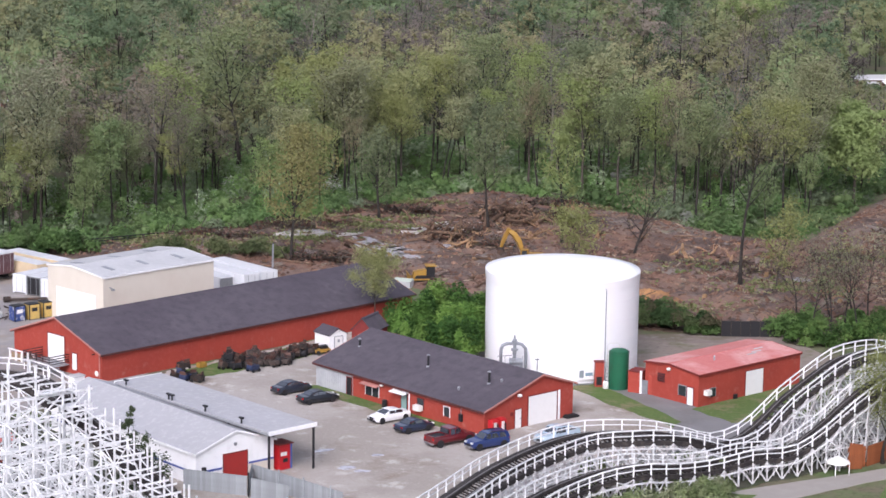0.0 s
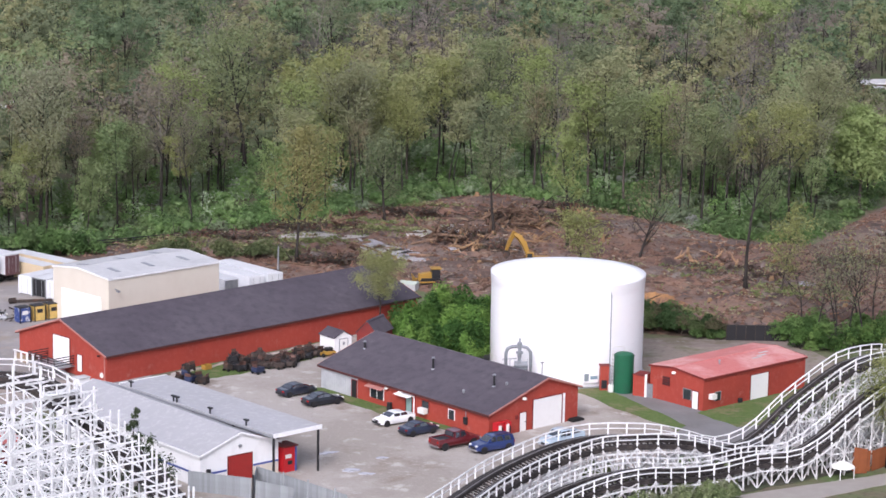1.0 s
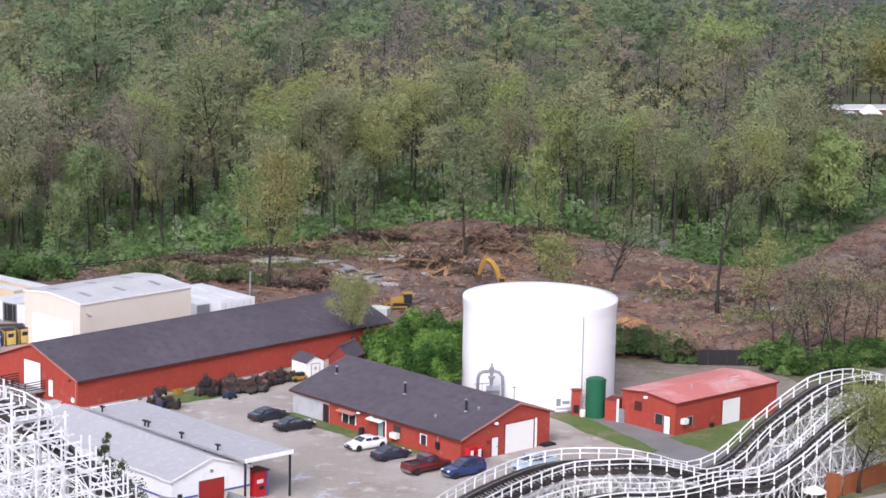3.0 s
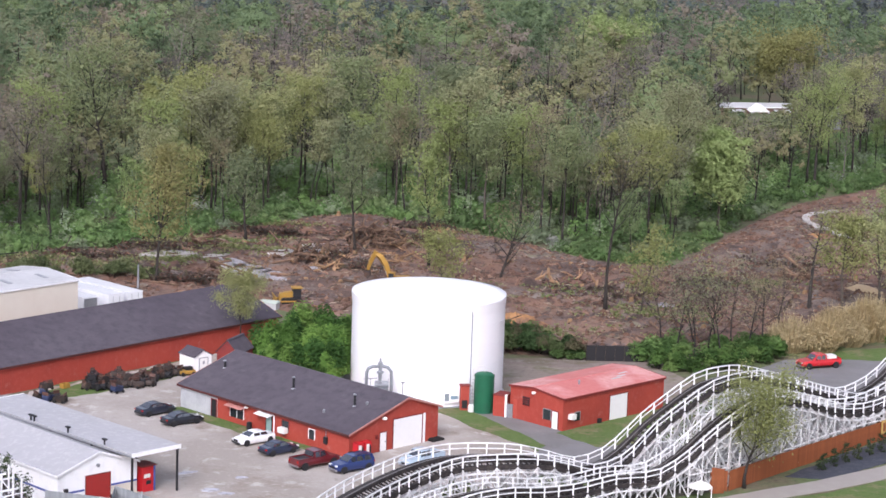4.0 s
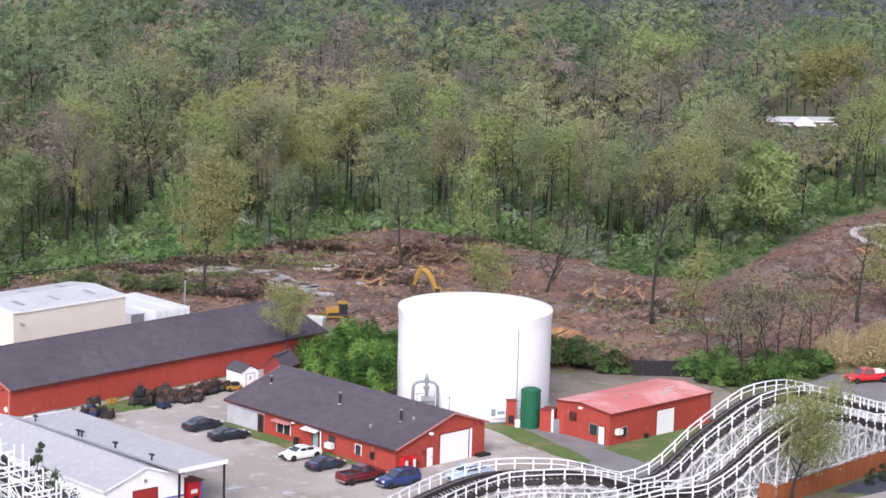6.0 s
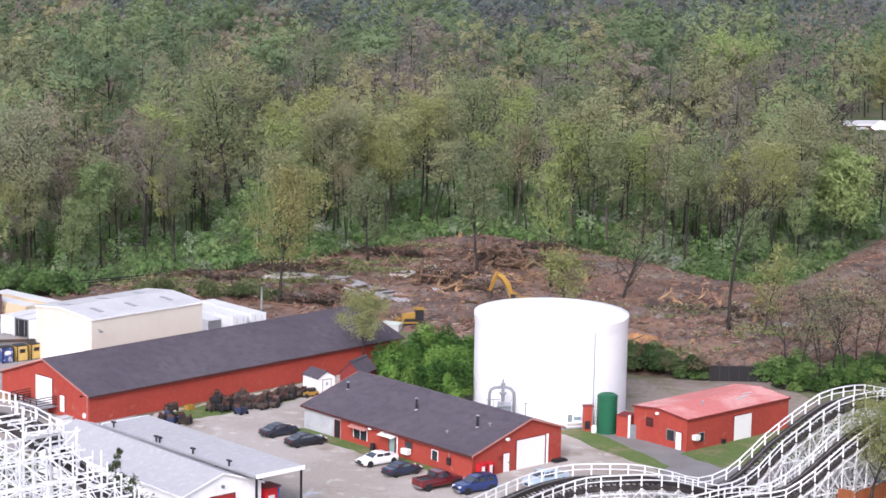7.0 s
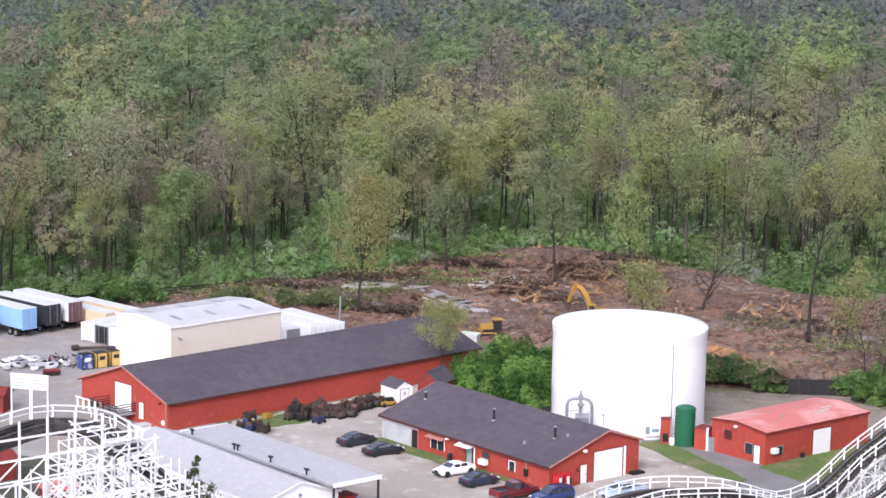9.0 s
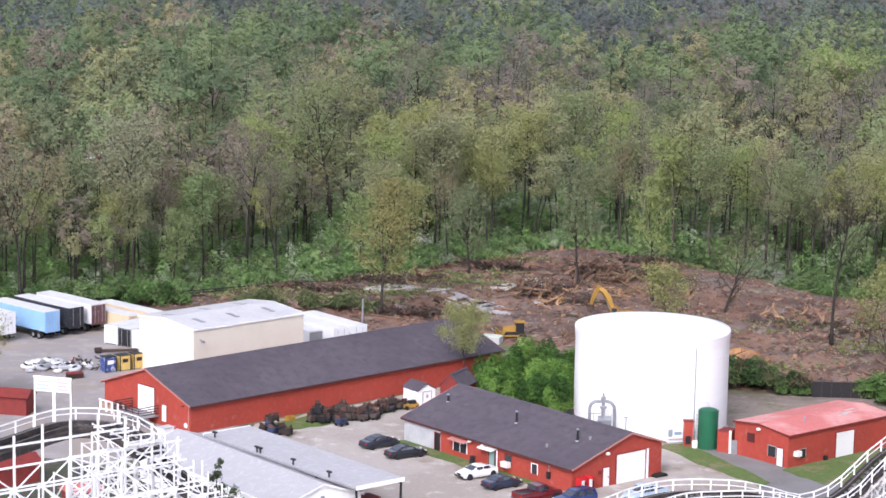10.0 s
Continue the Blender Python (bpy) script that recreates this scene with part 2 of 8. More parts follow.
CLEARING = [(-64, 350), (-45, 367), (-25, 381), (-10, 398), (1, 412), (11, 412), (22, 403), (36, 389), (46, 374), (57, 370), (64, 386), (78, 415), (92, 440), (112, 462), (138, 452), (125, 420), (108, 395), (98, 370), (86, 345), (72, 324), (60, 312), (45, 304), (38, 303.5), (27, 305), (20, 312), (5, 324), (-5, 331), (-15, 331), (-28, 339), (-45, 346)]


PUDDLES = ((-11.7, 362.4, 2.3, 3.8, 10), (-9.4, 359.6, 2.2, 2.6, 60), (-7.4, 357.4, 2.2, 1.9, 0), (-5.8, 355.0, 1.6, 2.2, 0), (-21.4, 371.3, 3.4, 1.2, 10), (-13.2, 365.6, 0.9, 1.3, 40), (-8.2, 353, 2.4, 1.5, 0), (-5.2, 351.0, 1.9, 1.3, 0), (-10.4, 355.4, 1.2, 1.9, 30), (52, 338.5, 1.5, 1.2, 20), (-11, 382.5, 2.4, 0.9, 0), (1, 361, 1.6, 0.7, 20), (4.6, 352.4, 1.4, 0.9, 0))


def clearing_height(x, y):
    d = edge_distance(x, y, CLEARING)
    k = min(1, d / 5)
    p = Vector((x, y, 0))
    h = 1.1 * max(0, noise.noise(p * 0.07)) + 0.6 * noise.noise(p * 0.23) + 0.5 * noise.noise(p * 0.5) + 0.4 * noise.noise(p * 0.9)
    z = 0.06 + k * (0.5 + h)
    for qx, qy, qa, qb, _ in PUDDLES:
        near = math.hypot(x - qx, y - qy) - 0.8 * max(qa, qb)
        if near < 2:
            f = max(0, min(1, near / 2))
            z = z * f + (0.3 + 0.25 * noise.noise(p * 0.9)) * (1 - f)
    return z


def build_ground():
    s = Shape()
    s.poly([(-4500, -1500, 0), (4500, -1500, 0), (4500, 4700, 0), (-4500, 4700, 0)])
    solo("ground", s, SOIL, "flat brown and green forest ground reaching the horizon", "ground", kind="structure")
    # cleared soil with relief
    s, index = Shape(), {}
    st = 0.8
    x0, y0 = -66, 300

    def vert(i, j):
        if (i, j) not in index:
            x, y = x0 + i * st, y0 + j * st
            index[i, j] = len(s.v)
            s.v.append((x, y, clearing_height(x, y) if inside(x, y, CLEARING) else -0.15))
        return index[i, j]

    for i in range(int(206 / st)):
        for j in range(int(166 / st)):
            if any(inside(x0 + (i + a) * st, y0 + (j + b) * st, CLEARING) for a in (0, 1) for b in (0, 1)):
                s.f.append((vert(i, j), vert(i + 1, j), vert(i + 1, j + 1), vert(i, j + 1)))
    solo("cleared_ground", s, MUD, "churned red-brown bare soil of freshly cleared woodland", "ground", kind="structure", smooth=True)


build_ground()
patch("gravel_lot", [(-40, 262), (-33, 279), (-4, 310), (4, 298), (14, 286), (17, 274), (27, 254), (22, 236), (14, 214), (-8, 205), (-30, 215)], 0.03, GRAVEL, "pale tan gravel parking lot with worn wet patches", "parking lot", 0.8, seed=1)
patch("yard_pavement", [(-130, 262), (-50, 255), (-38, 270), (-36, 276), (-24, 306), (-28, 332), (-40, 345), (-70, 344), (-130, 350)], 0.035, YARD, "worn grey asphalt storage yard", "pavement", 1.0, seed=2)
patch("service_road", [(17, 277.5), (27, 259), (23, 250), (30, 244), (44, 256), (42, 262), (31, 266), (22, 281)], 0.04, ASPHALT, "grey asphalt service road", "road", 0.5, seed=3)
patch("service_road", [(22, 296.5), (36, 298.5), (51, 298), (51, 304.2), (36, 304.2), (22, 302)], 0.042, GRAVEL_TRACK, "worn dirt track past the red shed", "track", 0.3, seed=3)
patch("service_road", [(58.5, 300), (58, 288), (64, 276), (78, 278), (102, 290), (102, 313), (88, 309.5), (75, 307), (63, 305.5)], 0.046, ASPHALT, "grey asphalt service road behind the coaster", "road", 0.3, seed=3)
patch("lawn", [(15.2, 274.2), (17.2, 276.6), (20.2, 273), (26.8, 259.3), (25.6, 257.4), (19.5, 266)], 0.07, GRASS, "bright green grass verge beside the service road", "lawn", 0.4, seed=4)
patch("lawn", [(28.6, 264.6), (32.6, 258.6), (40, 262), (46, 274), (50, 282), (47, 284), (37, 273)], 0.075, GRASS, "green grass verge beside the red shed", "lawn", 0.4, seed=5)
patch("lawn", [(-32, 279), (-28, 276.5), (-22, 282), (-14, 291), (-17, 294)], 0.06, GRASS, "patchy grass at the foot of the red barn", "lawn", 0.8, seed=6)
patch("lawn", [(-16.5, 272.5), (-14.2, 273.2), (-4.2, 262.4), (1.5, 256), (0.5, 254.5), (-6, 260)], 0.065, GRASS, "narrow grass strip along the red workshop", "lawn", 0.5, seed=7)
patch("lawn", [(21, 290), (23, 300), (34, 298), (30, 288)], 0.068, DIRT, "trodden weedy dirt beside the water tank", "lawn", 0.9, seed=8)
patch("lawn", [(60, 309), (72, 311), (96, 322), (100, 312), (84, 305), (74, 306)], 0.072, GRASS, "mown grass beside the service road", "lawn", 0.6, seed=9)
patch("dirt_yard", [(17, 281), (19, 296), (34, 300.5), (46, 298), (50, 288), (44, 280), (34, 274), (24, 276)], 0.033, DIRT, "trodden brown dirt behind the red shed", "ground", 0.6, seed=15)
# dark soil, with the shade below the coaster timbers painted into its colour
SHADED_SOIL = material("shade_painted_soil", (0.07, 0.065, 0.05), 0.95, spots=[((0.05, 0.07, 0.03), 0.3, 0.45, 0.6, 0.8), ((0.13, 0.12, 0.10), 1.2, 0.52, 0.7, 0.7)], bump=0.06, bump_scale=3)
patch("coaster_ground", [(-80, 195), (-80, 262), (-56, 261), (-45, 256), (-35, 242), (-29, 222), (-22, 211), (-14, 196), (-30, 185)], 0.05, SHADED_SOIL, "dark bare ground with painted-in shade under the coaster lattice", "ground", 0.6, seed=16)
patch("coaster_ground", [(-9, 193), (-4, 203.6), (-0.5, 211), (3, 219), (6.5, 225.6), (10, 231), (14, 235.5), (16, 226), (12.2, 223), (9, 219), (6, 214), (3.5, 209), (1, 202), (-4, 193)], 0.09, SHADED_SOIL, "dark bare ground with painted-in shade under the coaster curve", "ground", 0.4, seed=19)
patch("coaster_ground", [(14, 222), (22, 226.5), (30, 232.5), (38, 238.5), (44, 242.3), (54.5, 252.6), (68, 266.4), (76, 274), (72, 279), (60, 269.5), (50, 259), (44, 252), (36, 247), (28, 242.5), (20, 238), (14, 235.5), (9, 231)], 0.085, SHADED_SOIL, "dark bare ground with painted-in shade under the coaster hill", "ground", 0.5, seed=18)

# ---- water tank ----
TANK = (14.58, 284.4)


def build_tank():
    t = thing("water_tank", pose(*TANK, 0), "large white cylindrical steel water tank with a domed top", "water tank", kind="")
    R, h = 9.3, 12.2
    part("shell", Shape().lathe([(R, 0), (R, 0.9), (R, 1), (R, 4), (R, 8), (R, h - 0.5), (R, h)], 96), WHITE_TANK, t, smooth=False)
    part("roof", Shape().lathe([(R + 0.02, h), (R + 0.11, h + 0.02), (R + 0.1, h + 0.1), (R * 0.85, h + 0.3), (R * 0.5, h + 0.55), (0.3, h + 0.7)], 96), WHITE_TANK, t, smooth=True)
    part("rim", Shape().lathe([(R + 0.005, h - 1.3), (R + 0.1, h - 0.5), (R + 0.12, h - 0.02), (R + 0.01, h)], 96), WHITE_TANK, t)
    for z in (2.4, 4.8, 7.2, 9.6):
        part("weld_seam", Shape().lathe([(R + 0.005, z - 0.03), (R + 0.02, z - 0.02), (R + 0.02, z + 0.02), (R + 0.005, z + 0.03)], 96), WHITE_TANK, t)
    part("base_ring", Shape().lathe([(R + 0.25, 0), (R + 0.25, 0.2), (R, 0.22)], 96), GREY_METAL, t)
    return t


build_tank()


EAVE = material("dark_red_eave", (0.09, 0.03, 0.028), 0.6)


# ---- gabled buildings ----
def gable(name, x, y, turn, L, W, he, hr, k, dh, wall, roof, label, category, over=0.35, thick=0.16, trim=None):
    """u runs along the length from the near gable, v across. Eaves he and he+dh, ridge hr at v = k*W."""
    t = thing(name, pose(x, y, 0, 0, 0, turn), label, category)
    sg = 1 if W > 0 else -1
    e1, vr = he + dh, k * W
    w = 0.2 * sg

    def gable_wall(u0, u1):
        a = [(u0, 0, 0), (u0, W, 0), (u0, W, e1), (u0, vr, hr), (u0, 0, he)]
        b = [(u1, p[1], p[2]) for p in a]
        s = Shape()
        n = 5
        s.v += a + b
        s.f += [tuple(range(n)), tuple(range(2 * n - 1, n - 1, -1))] + [(i, (i + 1) % n, n + (i + 1) % n, n + i) for i in range(n)]
        return s

    part("gable_wall", gable_wall(0, 0.2), wall, t)
    part("gable_wall", gable_wall(L - 0.2, L), wall, t)
    part("side_wall", Shape().box(0.2, 0, 0, L - 0.2, w, he), wall, t)
    part("side_wall", Shape().box(0.2, W - w, 0, L - 0.2, W, e1), wall, t)
    for v0, z0 in ((0, he), (W, e1)):
        slope = (hr - z0) / abs(vr - v0)
        out = v0 + (over if (v0 - vr) > 0 else -over)
        zo = z0 - slope * over
        d = 0.02
        s = Shape().hexa([(-over, out, zo + d), (L + over, out, zo + d), (L + over, vr, hr + d), (-over, vr, hr + d)], [(-over, out, zo + thick), (L + over, out, zo + thick), (L + over, vr, hr + thick), (-over, vr, hr + thick)])
        slab = part("roof", s, roof, t)
        if trim:
            for u in (-over - 0.05, L + over + 0.005):
                part("fascia", Shape().hexa([(u, out, zo - 0.02), (u + 0.045, out, zo - 0.02), (u + 0.045, vr, hr - 0.02), (u, vr, hr - 0.02)], [(u, out, zo + thick + 0.02), (u + 0.045, out, zo + thick + 0.02), (u + 0.045, vr, hr + thick + 0.02), (u, vr, hr + thick + 0.02)]), trim, slab)
            so = out + (0.005 if (v0 - vr) > 0 else -0.05)
            part("eave_board", Shape().box(-over, so, zo - 0.1, L + over, so + 0.045, zo + thick - 0.03), EAVE if trim is PINK_TRIM else trim, slab)
    part("ridge_cap", Shape().hexa([(-over, vr - 0.25, hr + thick - 0.06), (L + over, vr - 0.25, hr + thick - 0.06), (L + over, vr + 0.25, hr + thick - 0.06), (-over, vr + 0.25, hr + thick - 0.06)], [(-over, vr - 0.05, hr + thick + 0.04), (L + over, vr - 0.05, hr + thick + 0.04), (L + over, vr + 0.05, hr + thick + 0.04), (-over, vr + 0.05, hr + thick + 0.04)]), roof, t)
    return t


PINK_TRIM = material("faded_red_trim", (0.44, 0.20, 0.17), 0.6)
barn = gable("barn", -39.94, 273.23, 45.6, 51.4, 17.36, 3.4, 6.35, 0.5, 0, RED, SHINGLE, "long red metal barn with a dark grey shingle roof", "barn", trim=PINK_TRIM)
workshop = gable("workshop", 4.73, 251.91, 131.9, 29.05, -13.58, 2.74, 5.5, 0.63, 1.12, RED, SHINGLE, "red metal workshop with a dark shingle roof and white garage door", "workshop", trim=PINK_TRIM)
shed_red = gable("red_shed", 29.44, 265.54, 42.0, 17.93, 8.35, 3.75, 4.2, 0.55, 0.05, RED, PINK_ROOF, "low red metal shed with a faded pink metal roof", "shed", over=0.15, trim=DARK_RED)
warehouse = gable("warehouse", -43.53, 300.3, 45.5, 18.4, 11.9, 6.95, 7.5, 0.55, 0, CREAM, PALE_ROOF, "cream metal warehouse with a pale low-pitched roof", "warehouse", over=0.1, trim=WHITE)
white_hall = gable("ride_shed", -17.09, 237.22, 130.6, 27.5, 9.67, 3.38, 5.0, 0.5, 0, WHITE, GREY_ROOF, "long white shed with a grey roof and red doors", "shed", over=0.2, trim=WHITE)
canopy = thing("canopy", pose(-12.75, 238.12, 0, 0, 0, 132.3), "flat grey canopy roof on thin dark posts", "canopy")
part("roof", Shape().hexa([(0, 0, 4.75), (27.3, 0, 4.75), (27.3, 6.2, 4.7), (0, 6.2, 4.7)], [(0, 0, 4.95), (27.3, 0, 4.95), (27.3, 6.2, 4.9), (0, 6.2, 4.9)]), GREY_ROOF, canopy)
for u in (0.25, 7, 14, 20.5, 27):
    for v in (0.2, 6.0):
        part("post", Shape().box(u - 0.09, v - 0.09, 0, u + 0.09, v + 0.09, 4.72), BLACK, canopy)
part("fascia", Shape().box(-0.06, -0.06, 4.55, -0.002, 6.26, 5.0), WHITE, canopy)
part("fascia", Shape().box(27.302, -0.06, 4.55, 27.36, 6.26, 5.0), WHITE, canopy)

# ---- wooden roller coaster ----
def smooth_line(pts, step):
    """Evenly spaced points along a smooth curve through pts."""
    P = [Vector(p) for p in pts]
    dense = []
    for i in range(len(P) - 1):
        a, b, c, d = P[max(i - 1, 0)], P[i], P[i + 1], P[min(i + 2, len(P) - 1)]
        for k in range(12):
            t = k / 12
            dense.append(0.5 * (2 * b + (c - a) * t + (2 * a - 5 * b + 4 * c - d) * t * t + (3 * b - a - 3 * c + d) * t ** 3))
    dense.append(P[-1])
    out, left = [dense[0]], step
    for a, b in zip(dense, dense[1:]):
        n = (b - a).length
        while left <= n:
            out.append(a.lerp(b, left / n))
            left += step
        left -= n
    return out


def ribbon(s, pts, w, h):
    """A timber of section w by h along a line of points, as one chain."""
    base = len(s.v)
    for i, p in enumerate(pts):
        d = pts[min(i + 1, len(pts) - 1)] - pts[max(i - 1, 0)]
        side = Vector((d.y, -d.x, 0)).normalized() * w / 2
        for a, b in ((-1, -1), (1, -1), (1, 1), (-1, 1)):
            s.v.append(tuple(p + side * a + Vector((0, 0, h / 2 * b))))
    for i in range(len(pts) - 1):
        for k in range(4):
            s.f.append((base + 4 * i + k, base + 4 * i + (k + 1) % 4, base + 4 * i + 4 + (k + 1) % 4, base + 4 * i + 4 + k))
    s.f += [tuple(base + k for k in (3, 2, 1, 0)), tuple(base + 4 * (len(pts) - 1) + k for k in range(4))]


POST = Shape().box(-0.075, -0.075, 0, 0.075, 0.075, 1.2).mesh("handrail_post", COASTER_WHITE)


def behind_fence(p):
    """A post's foot, moved back where it would stand in or before the brown fence."""
    if p.x > 40:
        miss = 0.7 - (-0.706 * (p.x - 44.7) + 0.708 * (p.y - 241.8))
        if miss > 0:
            return p + Vector((-0.706, 0.708, 0)) * miss
    return p


def track(coaster, rail_pts, width, bank, ground=0.0, legs=True, step=1.6, seed=0, wide=1.2, rails=1.0, deck=False, railed=(0.0, 1.0)):
    """rail_pts: top of the outer handrail. bank(i, n): how much the inner side lies lower, in metres."""
    r = rng(seed)
    outer = smooth_line(rail_pts, step)
    n = len(outer)
    sides = []
    for i in range(n):
        d = outer[min(i + 1, n - 1)] - outer[max(i - 1, 0)]
        sides.append(Vector((d.y, -d.x, 0)).normalized())
    drop = [bank(i / (n - 1)) for i in range(n)]
    at = lambda i, k, z: outer[i] + sides[i] * width * k + Vector((0, 0, z - drop[i] * k))
    # running rails on dark timber stacks, walk boards, handrails
    for k in (0.28, 0.68):
        s = Shape()
        ribbon(s, [at(i, k, -1.02) for i in range(n)], 0.42, 0.36)
        stack = part("track_timber", s, DARK_WOOD, coaster)
        s = Shape()
        ribbon(s, [at(i, k, -0.835) for i in range(n)], 0.14, 0.03)
        part("running_rail", s, RAIL_STEEL, stack)
    for k in (0.07, 0.93):
        s = Shape()
        ribbon(s, [at(i, k, -1.2) for i in range(n)], 0.5, 0.06)
        part("walk_board", s, DARK_WOOD, coaster)
    s = Shape()
    ribbon(s, [at(i, 0.98, -1.38) for i in range(n)], 0.12, 0.5)
    part("side_timber", s, DARK_WOOD, coaster)
    s = Shape()
    ribbon(s, [at(i, 0.02, -1.38) for i in range(n)], 0.12, 0.3)
    part("side_timber", s, DARK_WOOD, coaster)
    for k in railed:
        s = Shape()
        m = int(n * rails)
        if m < 2:
            continue
        ribbon(s, [at(i, k, 0) for i in range(m)], 0.13, 0.12)
        ribbon(s, [at(i, k, -0.55) for i in range(m)], 0.06, 0.1)
        part("handrail", s, COASTER_WHITE, coaster)
        for i in range(0, m):
            ob = part("handrail_post", POST, None, coaster)
            ob.location = at(i, k, -1.2)
    if deck:
        s = Shape()
        ribbon(s, [at(i, 0.5, -1.36) for i in range(n)], width * 0.96, 0.08)
        part("track_deck", s, DARK_WOOD, coaster)
    # cross ties
    s = Shape()
    for i in range(n):
        s.beam(at(i, 0.0, -1.3), at(i, 1.0, -1.3), 0.16, 0.16)
        if i + 1 < n:
            a, b = at(i, 0.15, -1.25), at(i, 0.82, -1.25)
            c, d = at(i + 1, 0.15, -1.25), at(i + 1, 0.82, -1.25)
            for t in (0.33, 0.66):
                s.beam(a.lerp(c, t), b.lerp(d, t), 0.14, 0.1)
    tagged(part("cross_tie", s, DARK_WOOD, coaster), kind="stuff")
    if not legs:
        return
    # bents: posts and ledgers one by one, the thin bracing joined
    prev, thin = None, Shape()
    for i in range(0, n):
        top_o, top_i = at(i, -0.02, -1.4), at(i, 1.02, -1.4)
        low_o = Vector((*(outer[i] - sides[i] * 0.1).xy, ground))
        low_i = behind_fence(Vector((*(outer[i] + sides[i] * (width + 0.1)).xy, ground)))
        low_o = behind_fence(low_o)
        rake_o = behind_fence(Vector((*(outer[i] - sides[i] * wide).xy, ground)))
        for a, b in ((top_o, low_o), (top_i, low_i)):
            part("post", Shape().beam(b, a, 0.14), LATTICE_WHITE, coaster)
        if i % 3 == 0:
            thin.beam(rake_o, top_o.lerp(low_o, 0.3), 0.12)
        mid_t, mid_l = top_o.lerp(top_i, 0.5), low_o.lerp(low_i, 0.5)
        thin.beam(mid_l, mid_t, 0.13)
        knots = []
        for z in (z for z in (2.4, 4.8, 7.2, 9.6) if z < top_i.z - 0.6):
            a, b = Vector((*low_o.xy, z)), Vector((*low_i.xy, z))
            part("ledger", Shape().beam(a - sides[i] * 0.3, b + sides[i] * 0.3, 0.08, 0.15), LATTICE_WHITE, coaster)
            knots.append((a, b))
        chain = [(low_o, low_i)] + knots + [(top_o, top_i)]
        for (a, b), (c, d) in zip(chain, chain[1:]):
            thin.beam(a, d, 0.06, 0.11)
            thin.beam(b, c, 0.06, 0.11)
        if prev:
            for (a, b), (c, d) in zip(prev[1:-1], chain[1:-1]):
                part("ledger", Shape().beam(b, d, 0.09, 0.15), LATTICE_WHITE, coaster)
                thin.beam(a, c, 0.09, 0.15)
            for j in range(min(len(prev), len(chain)) - 1):
                (a, b), (c, d) = prev[j], chain[j + 1]
                (e, f), (g_, h_) = prev[j + 1], chain[j]
                if r.random() < 0.75:
                    thin.beam(b, d, 0.06, 0.11), thin.beam(a, c, 0.06, 0.11)
                if r.random() < 0.75:
                    thin.beam(f, h_, 0.06, 0.11), thin.beam(e, g_, 0.06, 0.11)
            part("ledger", Shape().beam(prev[-1][1] - Vector((0, 0, 0.5)), chain[-1][1] - Vector((0, 0, 0.5)), 0.1, 0.17), LATTICE_WHITE, coaster)
        prev = chain
    tagged(part("bracing", thin, LATTICE_WHITE, coaster), kind="stuff")


coaster = thing("roller_coaster", pose(0, 0, 0), "white wooden roller coaster with dark track and white handrails", "roller coaster")
UPPER = [(-7.5, 194, 6.6), (-3.2, 203.6, 6.6), (0.1, 211.1, 6.6), (3.4, 218.9, 6.6), (6.9, 225.4, 6.6), (10.8, 230.8, 6.7), (14.4, 233.6, 6.75), (18.0, 234.6, 6.65), (21.6, 236.0, 6.2), (25.0, 238.4, 4.95), (28.1, 240.9, 3.65), (31.4, 243.3, 4.1), (33.9, 245.0, 5.8), (35.8, 246.0, 7.4), (37.7, 247.1, 8.6), (39.7, 248.3, 9.8), (41.3, 249.2, 10.7), (43.0, 250.5, 11.1), (46.7, 254.0, 10.9), (49.9, 257.6, 9.8), (54.3, 262.8, 7.8), (58.5, 267.2, 6.0), (62.3, 270.7, 4.6), (65.3, 273.3, 4.95), (67.6, 275.0, 5.95), (69.4, 276.2, 7.4), (72, 278, 9.6)]
track(coaster, UPPER, 3.0, lambda f: 0.85 if f < 0.33 else max(0.1, 0.85 - (f - 0.33) * 6), seed=1, step=2.0)
LOWER = [(1.5, 203, 4.6), (4.2, 210.0, 4.6), (6.6, 214.6, 4.5), (9.4, 219.9, 4.5), (12.2, 223.6, 4.6), (15.4, 226.2, 4.9), (18.7, 228.2, 4.9), (22.4, 231.1, 4.0), (26.6, 234.2, 3.5), (30.7, 237.1, 3.7), (33.9, 239.0, 3.4), (36.0, 240.2, 3.7), (39.1, 241.9, 5.4), (42.3, 243.8, 7.8), (45.6, 246.9, 9.2), (49.4, 251.0, 9.2), (54.5, 257.0, 7.3), (58.6, 261.3, 5.5), (63.3, 265.6, 4.9), (68.1, 269.2, 6.1), (71, 271.5, 7.5)]
track(coaster, LOWER, 2.6, lambda f: 0.5 if f < 0.3 else max(0.05, 0.5 - (f - 0.3) * 4), seed=2, step=2.0)


# ---- tall turn of the coaster beside the white shed ----
tall = thing("roller_coaster", pose(0, 0, 0), "tall white timber lattice of a wooden coaster turn with dark track", "roller coaster")
TURN_TOP = [(-58, 206, 13.2), (-54.5, 214, 13.3), (-50.6, 220.5, 13.5), (-46.7, 225.5, 14.0), (-43.1, 227.1, 14.0), (-39.4, 226.0, 13.9), (-36.7, 223.9, 13.4), (-33.6, 220.5, 12.2), (-30.4, 217.4, 10.8), (-27.4, 214.0, 9.3), (-25.1, 211.0, 7.8), (-22.2, 207.1, 6.5), (-18, 201.5, 4.5), (-14, 196, 3.0)]
track(tall, TURN_TOP[:8], 3.0, lambda f: 0.7, legs=False, seed=3, step=2.3, deck=True, railed=(0.0,))
DROP = [Vector(p) + Vector((1.7, 1.5, -2.5)) for p in TURN_TOP[6:]]
